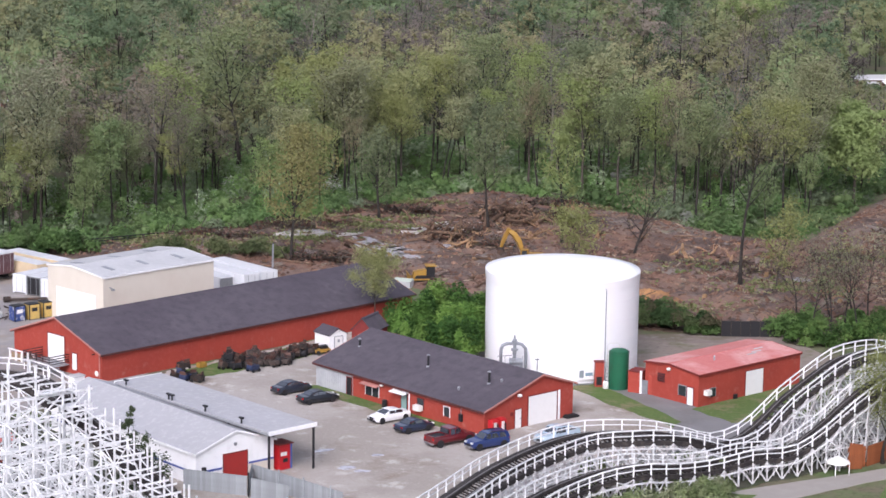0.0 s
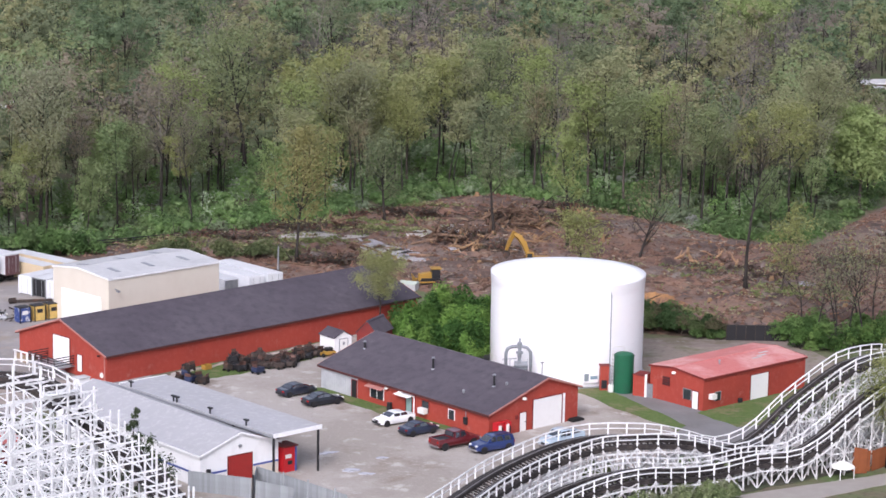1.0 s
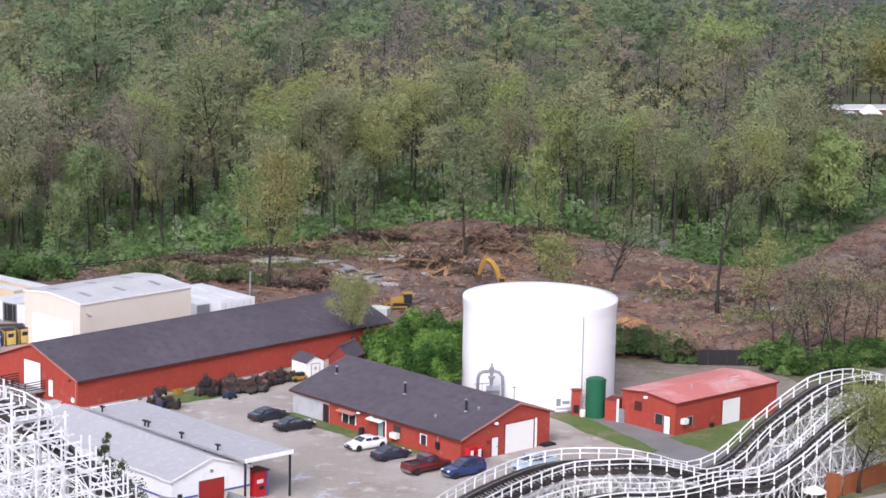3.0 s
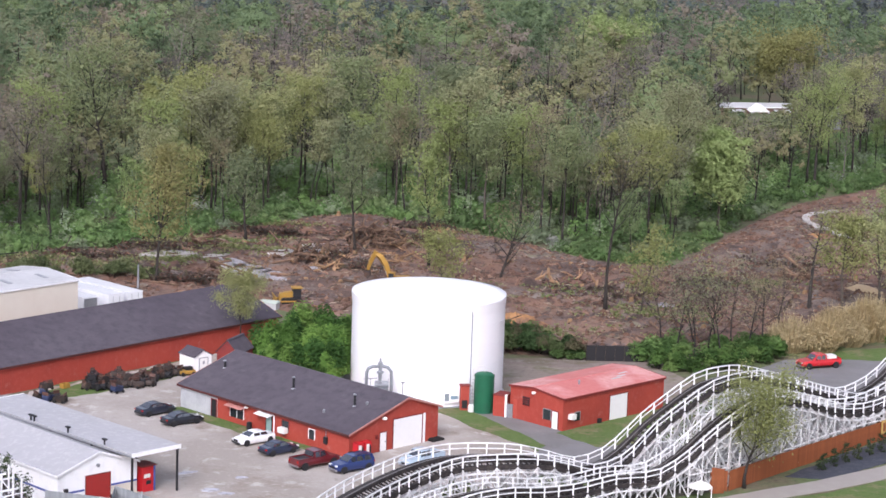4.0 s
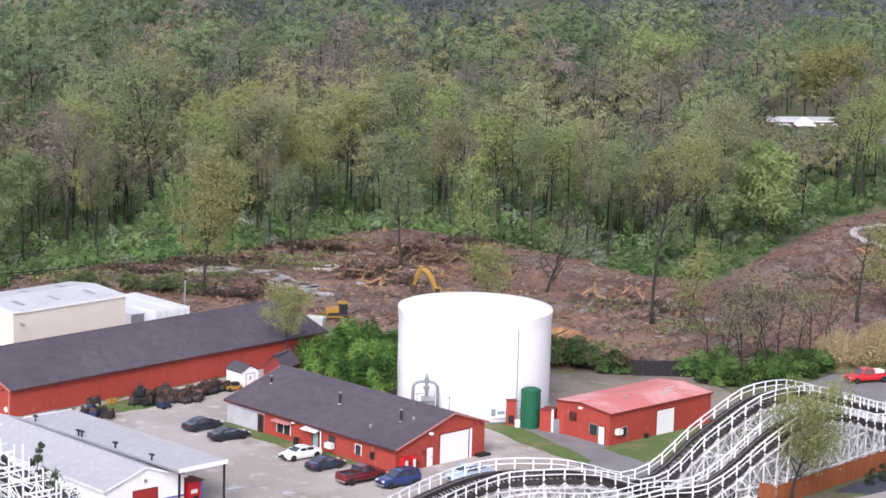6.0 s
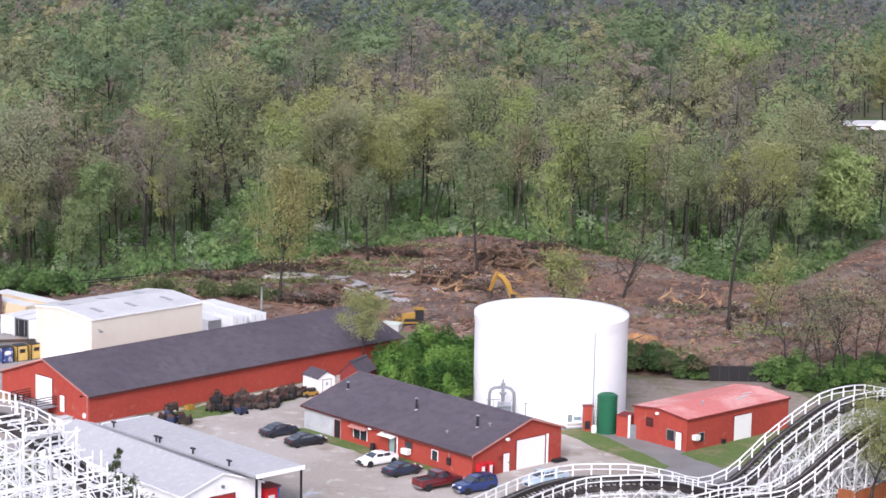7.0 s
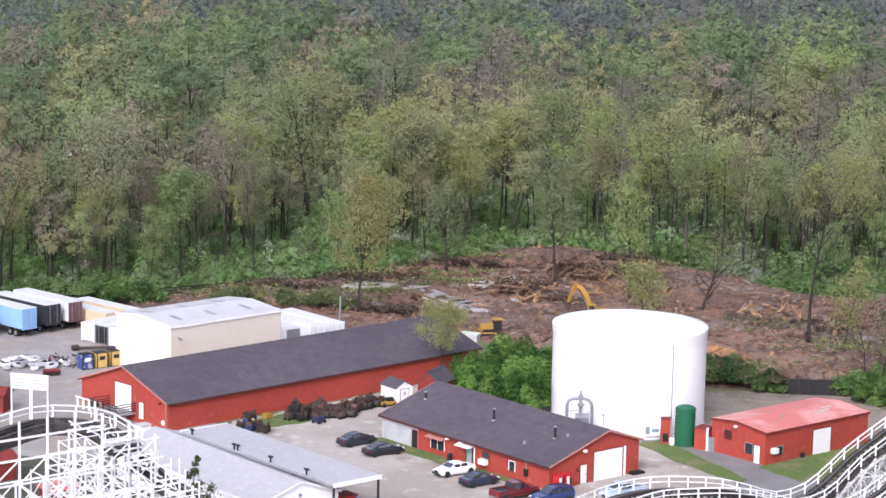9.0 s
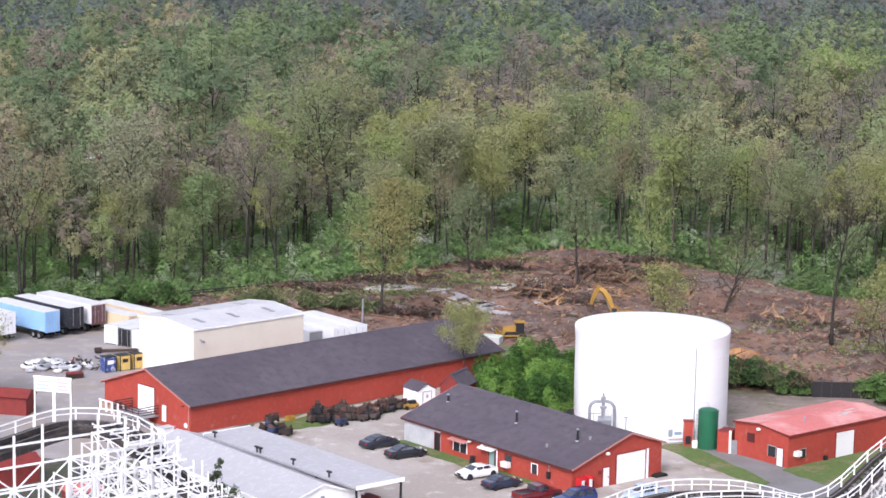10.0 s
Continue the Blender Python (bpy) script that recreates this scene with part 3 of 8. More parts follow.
track(tall, DROP, 2.6, lambda f: 0.3, legs=False, seed=6, step=2.3, rails=0.0, deck=True)


def lattice():
    along = Vector((math.cos(radians(-52)), math.sin(radians(-52)), 0))
    across = Vector((math.cos(radians(41)), math.sin(radians(41)), 0))
    line = smooth_line(TURN_TOP[5:], 2.3)
    rows, thin = [], Shape()
    r = rng(4)
    for n_, q in enumerate(line[:17]):
        top = q.z - 1.0
        right = Vector((q.x, q.y, 0)) - across * 0.9
        posts = [right - across * 2.9 * j for j in range(10)]
        if n_ < 4:
            posts = posts[:2 + n_]
            top -= 0.5
        zs = [2.1 * k for k in range(0, 8) if 2.1 * k < top - 0.7] + [top]
        for j, p in enumerate(posts):
            rise = (2.4, 0.9, 0.5)[n_ % 3] if j == 0 else 0.1
            if n_ % 2 == 0 or j < 3:
                part("post", Shape().beam(p, p + Vector((0, 0, top + rise)), 0.15), COASTER_WHITE, tall)
            elif j < 6:
                thin.beam(p, p + Vector((0, 0, top + 0.1)), 0.11)
            if j % 3 == 1 and len(zs) > 2:
                thin.beam(p - across * 2.0, p + Vector((0, 0, zs[-2])), 0.14)
        for k, z in enumerate(zs[1:]):
            end = posts[0] + Vector((0, 0, z)) + across * (1.4 if z == top else 0.5)
            if n_ % 2 == 0:
                part("ledger", Shape().beam(posts[-1] + Vector((0, 0, z)), end, 0.09, 0.17), COASTER_WHITE, tall)
            elif k % 2:
                thin.beam(posts[min(5, len(posts) - 1)] + Vector((0, 0, z)), end, 0.06, 0.1)
        # blocking at the track edge
        thin.beam(posts[0] - across * 2.7 + Vector((0, 0, top + 0.5)), posts[0] + across * 0.5 + Vector((0, 0, top + 0.5)), 0.1, 0.18)
        thin.beam(posts[0] - across * 0.4 + Vector((0, 0, top - 0.6)), posts[0] - across * 2.9 + Vector((0, 0, top + 0.9)), 0.1, 0.16)
        thin.beam(posts[0] + across * 2.2, posts[0] + across * 2.2 + Vector((0, 0, top - 0.2)), 0.13)
        for j in range(len(posts) - 1):
            for a, b in zip(zs, zs[1:]):
                if r.random() < (0.55 if n_ % 2 == 0 else 0.2):
                    lo, hi = (posts[j], posts[j + 1]) if r.random() < 0.5 else (posts[j + 1], posts[j])
                    thin.beam(lo + Vector((0, 0, a)), hi + Vector((0, 0, b)), 0.05, 0.1)
        rows.append((posts, zs))
    for (pa, za), (pb, zb) in zip(rows, rows[1:]):
        for j in range(min(len(pa), len(pb))):
            for k in range(1, min(len(za), len(zb))):
                thin.beam(pa[j] + Vector((0, 0, za[k])), pb[j] + Vector((0, 0, min(za[k], zb[k]))), 0.06, 0.1)
            for k in range(min(len(za), len(zb)) - 1):
                if r.random() < 0.35:
                    thin.beam(pa[j] + Vector((0, 0, za[k])), pb[j] + Vector((0, 0, zb[k + 1])), 0.06, 0.11)
                elif r.random() < 0.4:
                    thin.beam(pa[j] + Vector((0, 0, za[k + 1])), pb[j] + Vector((0, 0, zb[k])), 0.06, 0.11)
    tagged(part("bracing", thin, COASTER_WHITE, tall), kind="stuff")


lattice()


def high_face():
    """The tall straight trestle that stands inside the turn."""
    across = Vector((math.cos(radians(41)), math.sin(radians(41)), 0))
    foot, thin = Vector((-33.6, 220.5, 0)), Shape()
    posts = [(foot + across * (0.2 - 2.92 * j), z) for j, z in enumerate((13.0, 14.7, 15.8, 16.3, 16.3, 16.2, 15.5, 14.9, 14.2, 13.4))]
    for p, z in posts:
        part("post", Shape().beam(p, p + Vector((0, 0, z)), 0.18), COASTER_WHITE, tall)
    for k, z in enumerate((3.4, 5.7, 8.0, 10.3, 12.6, 14.6)):
        run = [p for p, top in posts if top > z + 0.2]
        part("ledger", Shape().beam(run[0] + Vector((0, 0, z)) + across * 0.4, run[-1] + Vector((0, 0, z)), 0.1, 0.2), COASTER_WHITE, tall)
    for j in range(len(posts) - 1):
        for k, (a, b) in enumerate(((0, 3.4), (3.4, 5.7), (5.7, 8.0), (8.0, 10.3), (10.3, 12.6))):
            lo, hi = (posts[j][0], posts[j + 1][0]) if (j // 2 + k) % 2 else (posts[j + 1][0], posts[j][0])
            thin.beam(lo + Vector((0, 0, a)), hi + Vector((0, 0, b)), 0.07, 0.14)
    thin.beam(posts[6][0] + Vector((0, 0, 5.7)), posts[1][0] + Vector((0, 0, 13.4)), 0.1, 0.18)
    # small landing with a rail at the top of the drop
    b = posts[2][0]
    part("landing", Shape().beam(b + Vector((0, 0, 12.9)), posts[1][0] + across * 1.0 + Vector((0, 0, 12.9)), 0.6, 0.12), COASTER_WHITE, tall)
    for d in (0.0, 1.4, 2.8):
        thin.beam(b + across * d + Vector((0.35, -0.4, 12.9)), b + across * d + Vector((0.35, -0.4, 14.0)), 0.12)
    thin.beam(b + Vector((0.35, -0.4, 14.0)), b + across * 3.2 + Vector((0.35, -0.4, 13.8)), 0.12, 0.14)
    tagged(part("bracing", thin, COASTER_WHITE, tall), kind="stuff")


high_face()

# ---- doors, windows and small fittings ----
TAN_WALL = material("tan_board", (0.30, 0.22, 0.14), 0.8)
DOOR_WHITE = material("white_door_paint", (0.80, 0.79, 0.77), 0.5, spots=[((0.72, 0.71, 0.68), 1.5, 0.5, 0.75, 0.5)])
DOOR_RED = material("red_door_paint", (0.33, 0.03, 0.025), 0.55, spots=[((0.27, 0.03, 0.025), 1.0, 0.45, 0.7, 0.6)])
DOOR_GREEN = material("pale_green_door", (0.25, 0.36, 0.34), 0.5)
LAMP_WHITE = material("white_lamp_housing", (0.75, 0.74, 0.70), 0.4)
SODA_RED = material("red_vending_front", (0.50, 0.02, 0.025), 0.35)
PIPE_GREY = material("grey_pipe_paint", (0.27, 0.29, 0.31), 0.5, 0.2, spots=[((0.16, 0.16, 0.17), 1.5, 0.5, 0.7, 0.8)])
RUST = material("rusty_dark_steel", (0.045, 0.035, 0.03), 0.8, spots=[((0.10, 0.05, 0.03), 1.5, 0.5, 0.7, 0.8)], vary=0.4)
YELLOW = material("yellow_machine_paint", (0.34, 0.195, 0.035), 0.6, spots=[((0.25, 0.16, 0.06), 1.4, 0.5, 0.7, 0.7)])
TYRE = material("black_rubber", (0.018, 0.018, 0.018), 0.85)
CHROME = material("bright_rim_metal", (0.5, 0.5, 0.52), 0.3, 0.9)


def panel(owner, name, mat, frame_mat, side, a, b, z0, z1, off=0.0, label="", depth=0.05):
    """A door or window in a wall. side 'u': gable wall at u = off, spanning v a..b; side 'v': side wall at v = off, spanning u a..b. depth < 0 stands out towards smaller values."""
    f, g_ = 0.09, depth
    lo, hi = min(a, b), max(a, b)

    def bx(p0, p1, q0, q1, d0, d1):
        if side == "u":
            return Shape().box(min(off + d0, off + d1), p0, q0, max(off + d0, off + d1), p1, q1)
        return Shape().box(p0, min(off + d0, off + d1), q0, p1, max(off + d0, off + d1), q1)

    leaf_ = part(name, bx(lo, hi, z0, z1, 0.002 * (1 if g_ > 0 else -1), g_), mat, owner, label)
    s = Shape()
    for p0, p1, q0, q1 in ((lo - f, lo - 0.003, z0, z1 + f), (hi + 0.003, hi + f, z0, z1 + f), (lo - 0.003, hi + 0.003, z1 + 0.003, z1 + f)):
        t = bx(p0, p1, q0, q1, 0.002 * (1 if g_ > 0 else -1), g_ * 1.6)
        n = len(s.v)
        s.v += t.v
        s.f += [tuple(i + n for i in fc) for fc in t.f]
    part("frame", s, frame_mat, leaf_)
    return leaf_


def roll_door(owner, side, a, b, z1, off, depth, mat=None, frame_mat=None, z0=0.02, label="white roll-up door"):
    d = panel(owner, "roll_door", mat or DOOR_WHITE, frame_mat or WHITE, side, a, b, z0, z1, off, label, depth)
    n = max(4, int((z1 - z0) / 0.55))
    lo, hi = min(a, b), max(a, b)
    for i in range(1, n):
        z = z0 + (z1 - z0) * i / n
        o0, o1 = off + depth, off + depth * 1.12
        s = Shape().box(min(o0, o1), lo, z - 0.02, max(o0, o1), hi, z + 0.02) if side == "u" else Shape().box(lo, min(o0, o1), z - 0.02, hi, max(o0, o1), z + 0.02)
        part("door_rib", s, mat or DOOR_WHITE, d)
    return d


def wall_lamp(owner, x, y, z, r=0.22):
    part("wall_lamp", Shape().lathe([(r * 0.5, z - r * 0.6), (r, z - r * 0.3), (r, z + r * 0.3), (r * 0.6, z + r * 0.6)], 10, x, y), LAMP_WHITE, owner, "round white wall lamp")


def ac_unit(owner, x0, y0, z0, x1, y1, z1):
    a = part("air_conditioner", Shape().box(x0, y0, z0, x1, y1, z1), LAMP_WHITE, owner, "white window air conditioner")
    return a


# workshop: gable u = 0 with garage door, long wall v = 0
roll_door(workshop, "u", -6.6, -11.0, 3.35, 0.0, -0.06, frame_mat=DARK_RED, label="large white garage door")
part("door_track", Shape().box(-0.1, -11.5, 0, -0.02, -11.2, 3.4), WHITE, workshop, "white door jamb")
d = panel(workshop, "door", DOOR_WHITE, DARK_RED, "u", -4.6, -5.55, 0.05, 2.15, 0.0, "white entrance door", -0.05)
part("handle", Shape().box(-0.1, -5.45, 1.0, -0.055, -5.35, 1.12), BLACK, d)
wall_lamp(workshop, -0.2, -5.1, 3.75, 0.28)
part("meter_box", Shape().box(-0.2, -4.2, 1.6, -0.01, -3.9, 2.0), DARK_RED, workshop)
part("side_cladding", Shape().box(22.35, 0.004, 0.02, 29.03, 0.06, 2.72), WEATHERED, workshop, "weathered grey vertical boards")
for i in range(14):
    part("board_batten", Shape().box(23.5 + i * 0.4, 0.062, 0.02, 23.56 + i * 0.4, 0.085, 2.7), WEATHERED, workshop)
panel(workshop, "door", BLACK, DARK_RED, "v", 22.45, 23.3, 0.05, 2.1, 0.07, "dark side door", 0.05)
w = panel(workshop, "window", GLASS, WHITE, "v", 17.7, 20.0, 0.7, 1.95, 0.0, "wide window with pale frame", 0.04)
part("mullion", Shape().box(18.8, 0.045, 0.7, 18.87, 0.08, 1.95), WHITE, w)
part("awning", Shape().hexa([(17.4, 0.02, 2.15), (20.4, 0.02, 2.15), (20.4, 0.75, 2.0), (17.4, 0.75, 2.0)], [(17.4, 0.02, 2.25), (20.4, 0.02, 2.25), (20.4, 0.75, 2.06), (17.4, 0.75, 2.06)]), PINK_TRIM, workshop, "faded red sheet awning")
wall_lamp(workshop, 17.0, 0.2, 2.35, 0.24)
wall_lamp(workshop, 14.7, 0.2, 2.4, 0.2)
panel(workshop, "door", DOOR_GREEN, BLACK, "v", 12.8, 13.7, 0.05, 2.1, 0.0, "pale green door under an awning", 0.05)
part("awning", Shape().hexa([(12.5, 0.02, 2.3), (15.0, 0.02, 2.3), (15.0, 0.9, 2.15), (12.5, 0.9, 2.15)], [(12.5, 0.02, 2.38), (15.0, 0.02, 2.38), (15.0, 0.9, 2.2), (12.5, 0.9, 2.2)]), WHITE, workshop, "white sheet awning")
part("downpipe", Shape().beam((12.3, 0.12, 0.1), (12.3, 0.12, 2.3), 0.12), WHITE, workshop)
panel(workshop, "window", GLASS, DARK_RED, "v", 9.9, 11.0, 0.9, 2.1, 0.0, "small dark window", 0.04)
ac_unit(workshop, 10.0, 0.05, 0.75, 11.1, 0.65, 1.35)
panel(workshop, "window", GLASS, WHITE, "v", 5.6, 6.5, 0.9, 2.0, 0.0, "small dark window", 0.04)
part("meter_box", Shape().box(3.4, 0.01, 0.9, 3.9, 0.25, 1.7), BLACK, workshop)
part("conduit", Shape().beam((3.65, 0.08, 1.7), (3.65, 0.08, 2.7), 0.07), GREY_METAL, workshop)
part("barrel", Shape().lathe([(0.3, 0), (0.32, 0.1), (0.3, 0.9), (0.28, 0.92)], 12, 16.0, 0.6), BLACK, workshop)
for u, v, z, h in ((14.45, -4.6, 4.25, 1.35), (4.2, -4.6, 4.25, 1.35), (26.9, -4.8, 4.3, 0.9)):
    p = part("roof_vent", Shape().tube([(u, v, z), (u, v, z + h)], [0.13, 0.13], 10), BLACK, workshop, "black roof flue")
    part("cap", Shape().lathe([(0.2, z + h + 0.02), (0.2, z + h + 0.1), (0.05, z + h + 0.2)], 10, u, v), GREY_METAL, p)
    part("flashing", Shape().lathe([(0.3, z + 0.03), (0.14, z + 0.2)], 10, u, v), GREY_METAL, p)
for u, v, z in ((6.45, -2.1, 3.5), (3.0, -5.4, 4.55)):
    part("roof_vent", Shape().lathe([(0.13, z - 0.05), (0.13, z + 0.3), (0.2, z + 0.32), (0.06, z + 0.45)], 10, u, v), GREY_METAL, workshop, "small grey roof vent")


def vending_machine(x, y, turn):
    t = thing("vending_machine", pose(x, y, 0.05, 0, 0, turn), "red drink vending machine with white lettering bars", "vending machine", "vending machines by the workshop")
    part("cabinet", Shape().box(-0.45, -0.4, 0, 0.45, 0.4, 1.85), SODA_RED, t)
    part("front_panel", Shape().box(-0.3, -0.44, 0.35, 0.1, -0.402, 1.6), LAMP_WHITE, t, "white front panel")
    part("coin_panel", Shape().box(0.18, -0.43, 0.5, 0.38, -0.402, 1.4), BLACK, t)
    return t


vending_machine(5.75, 251.7, 41.9)
vending_machine(6.6, 252.45, 41.9)
mat_box = thing("dock_plate", pose(14.6, 260.3, 0.05, 0, 0, 40), "low black rubber dock plate on the gravel", "plate")
part("base", Shape().box(-0.9, -0.5, 0, 0.9, 0.5, 0.2), TYRE, mat_box)
part("lid", Shape().box(-0.75, -0.4, 0.205, 0.75, 0.4, 0.3), TYRE, mat_box)

# barn: gable u = 0 with raised white door, landing
roll_door(barn, "u", 7.1, 10.4, 4.3, 0.0, -0.06, z0=1.2, frame_mat=DARK_RED)
panel(barn, "door", DOOR_WHITE, DARK_RED, "u", 4.7, 5.6, 0.6, 2.6, 0.0, "white side door", -0.05)
part("downpipe", Shape().beam((-0.08, 0.3, 0.1), (-0.08, 0.3, 3.3), 0.1), PINK_TRIM, barn)
part("round_sign", Shape().tube([(-0.02, 0.9, 0.9), (-0.07, 0.9, 0.9)], [0.34, 0.34], 14), LAMP_WHITE, barn, "round white sign")
part("lamp_bracket", Shape().beam((-0.4, 1.3, 3.2), (0, 1.3, 3.2), 0.12), BLACK, barn)
landing = part("landing", Shape().box(-3.0, 6.2, 1.0, -0.02, 11.4, 1.15), GREY_METAL, barn, "steel landing with black railing")
for v in (6.25, 7.5, 8.8, 10.1, 11.35):
    part("railing_post", Shape().beam((-2.95, v, 1.15), (-2.95, v, 2.35), 0.1), BLACK, landing)
    part("landing_leg", Shape().beam((-2.9, v, 0.0), (-2.9, v, 1.0), 0.1), WHITE, landing)
for z in (1.45, 1.75, 2.05, 2.35):
    part("railing", Shape().beam((-2.95, 6.2, z), (-2.95, 11.4, z), 0.09), BLACK, landing)
    part("railing", Shape().beam((-2.95, 11.4, z), (-0.1, 11.4, z), 0.09), BLACK, landing)
    part("railing", Shape().beam((-2.95, 6.2, z), (-0.1, 6.2, z), 0.09), BLACK, landing)
for i in range(5):
    part("step", Shape().box(-2.9, 5.9 - 0.3 * i, 0.85 - 0.18 * i, -1.6, 6.19 - 0.3 * i, 0.9 - 0.18 * i), GREY_METAL, landing)
for i in range(5):
    part("bay_post", Shape().box(-1.2, 11.8 + i * 1.2, 0, -1.0, 12.0 + i * 1.2, 1.3), WHITE, barn)
part("bay_wall", Shape().box(-0.95, 11.7, 0, -0.85, 16.8, 1.0), TAN_WALL, barn)
part("bay_rail", Shape().box(-1.22, 11.7, 1.305, -0.98, 17.0, 1.42), WHITE, barn)
box = thing("control_cabin", pose(-42.2, 269.6, 0, 0, 0, 45.6), "small white equipment box on stilts beside the barn", "cabin")
part("body", Shape().box(-0.9, -0.6, 1.0, 0.6, 0.6, 1.7), WHITE, box)
part("roof", Shape().box(-1.0, -0.7, 1.71, 0.7, 0.7, 1.8), PALE_ROOF, box)
for x in (-0.8, 0.5):
    for y in (-0.5, 0.5):
        part("leg", Shape().box(x - 0.08, y - 0.08, 0, x + 0.08, y + 0.08, 1.0), WHITE, box)

# red shed: gable u = 0, long wall v = 0
panel(shed_red, "door", DOOR_WHITE, DARK_RED, "u", 0.75, 1.65, 0.05, 2.1, 0.0, "white entrance door", -0.05)
panel(shed_red, "window", GLASS, GREY_METAL, "u", 1.9, 3.0, 0.9, 2.1, 0.0, "small grey window", -0.04)
part("vent_louvre", Shape().box(-0.08, 5.2, 1.9, -0.01, 6.3, 3.0), DARK_RED, shed_red, "dark louvred vent")
for z in (2.05, 2.3, 2.55, 2.8):
    part("louvre_slat", Shape().box(-0.14, 5.2, z, -0.085, 6.3, z + 0.1), BLACK, shed_red)
wall_lamp(shed_red, -0.2, 4.5, 3.7, 0.26)
panel(shed_red, "window", GLASS, GREY_METAL, "v", 2.0, 2.9, 0.9, 1.9, 0.0, "small window", -0.04)
ac_unit(shed_red, 0.9, -0.6, 1.3, 1.7, -0.02, 1.9)
part("meter_box", Shape().box(6.0, -0.3, 0.1, 6.5, -0.01, 0.6), BLACK, shed_red)
roll_door(shed_red, "v", 8.1, 11.2, 3.0, 0.0, -0.06, frame_mat=DARK_RED)
part("roof_vent", Shape().lathe([(0.1, 3.9), (0.1, 4.55), (0.17, 4.58), (0.05, 4.75)], 10, 5.76, 2.83), GREY_METAL, shed_red)
for i, (u, v) in enumerate(((11.0, 2.2), (12.3, 2.6), (13.4, 3.3))):
    part("roof_patch", Shape().hexa([(u, v, 4.155 + v * 0.098 - 0.2), (u + 1.6, v, 4.155 + v * 0.098 - 0.2), (u + 1.6, v + 0.25, 4.18 + v * 0.098 - 0.2), (u, v + 0.25, 4.18 + v * 0.098 - 0.2)], [(u, v, 4.175 + v * 0.098 - 0.2), (u + 1.6, v, 4.175 + v * 0.098 - 0.2), (u + 1.6, v + 0.25, 4.2 + v * 0.098 - 0.2), (u, v + 0.25, 4.2 + v * 0.098 - 0.2)]), PALE_ROOF, shed_red)

# warehouse
roll_door(warehouse, "u", 1.7, 9.9, 4.3, 0.0, -0.06)
for u, v in ((3.2, 3.1), (8.9, 3.2), (15.0, 3.4), (2.0, 8.2), (8.4, 8.6), (14.4, 8.6)):
    z = 6.95 + 0.55 * (v / 6.55 if v < 6.55 else (11.9 - v) / 5.35) + 0.165
    sl = 0.084 if v < 6.55 else -0.103
    part("roof_light", Shape().hexa([(u - 0.35, v - 1.1, z - 1.1 * sl), (u + 0.35, v - 1.1, z - 1.1 * sl), (u + 0.35, v + 1.1, z + 1.1 * sl), (u - 0.35, v + 1.1, z + 1.1 * sl)], [(u - 0.35, v - 1.1, z - 1.1 * sl + 0.04), (u + 0.35, v - 1.1, z - 1.1 * sl + 0.04), (u + 0.35, v + 1.1, z + 1.1 * sl + 0.04), (u - 0.35, v + 1.1, z + 1.1 * sl + 0.04)]), GREY_METAL, warehouse, "grey translucent roof light")
part("lamp_bracket", Shape().beam((1.0, 0, 5.6), (1.0, -0.7, 5.5), 0.1), GREY_METAL, warehouse)
part("wall_lamp", Shape().box(0.8, -0.9, 5.3, 1.2, -0.55, 5.5), GREY_METAL, warehouse)

# white shed: red door, blue band
panel(white_hall, "door", DOOR_RED, DARK_RED, "u", 3.4, 6.3, 0.1, 2.75, 0.0, "wide dark red door", -0.06)
part("band", Shape().box(-0.05, 0.0, 1.3, -0.004, 3.2, 1.5), BLUE_TRIM, white_hall, "blue painted band")
part("band", Shape().box(-0.05, 6.5, 1.3, -0.004, 9.67, 1.5), BLUE_TRIM, white_hall, "blue painted band")
part("band", Shape().box(0.0, 9.675, 1.3, 27.5, 9.72, 1.5), BLUE_TRIM, white_hall, "blue painted band")
part("lower_wall", Shape().box(-0.03, 0.01, 0, -0.003, 3.2, 1.29), CREAM, white_hall)
part("wall_lamp", Shape().tube([(-0.02, 4.9, 3.75), (-0.2, 4.9, 3.7)], [0.16, 0.2], 10), GREY_METAL, white_hall)
part("wall_box", Shape().box(-0.3, 8.6, 1.5, -0.01, 9.0, 1.9), BLACK, white_hall)
panel(white_hall, "door", DOOR_RED, DARK_RED, "u", 8.0, 9.0, 0.05, 1.2, 0.0, "low dark red hatch", -0.05)
for u in (25.3, 17.4, 16.8, 10.9, 4.7):
    p = part("roof_vent", Shape().tube([(u, 6.1, 4.7), (u, 6.1, 5.4)], [0.1, 0.1], 8), BLACK, canopy, "black roof vent")
    part("cap", Shape().box(u - 0.3, 5.95, 5.41, u + 0.3, 6.25, 5.58), BLACK, p)
part("gutter", Shape().box(0, 6.27, 4.6, 27.3, 6.4, 4.78), GREY_METAL, canopy)

kiosk = thing("drink_kiosk", pose(-16.4, 238.2, 0, 0, 0, 42), "red drink kiosk with a white side under the canopy", "kiosk")
part("body", Shape().box(-0.8, -0.7, 0, 0.7, 0.9, 2.7), SODA_RED, kiosk)
part("panel", Shape().box(0.705, -0.7, 0, 0.8, 0.9, 2.6), LAMP_WHITE, kiosk, "white side panel")
part("frame", Shape().box(0.62, -0.76, 0, 0.84, -0.705, 2.7), BLUE_TRIM, kiosk)
part("front_panel", Shape().box(-0.6, -0.74, 1.5, 0.2, -0.705, 1.9), LAMP_WHITE, kiosk)
part("hatch", Shape().box(-0.3, -0.74, 0.8, 0.3, -0.705, 1.2), BLACK, kiosk)
part("roof", Shape().box(-1.0, -0.9, 2.705, 0.95, 1.1, 2.82), DARK_RED, kiosk)


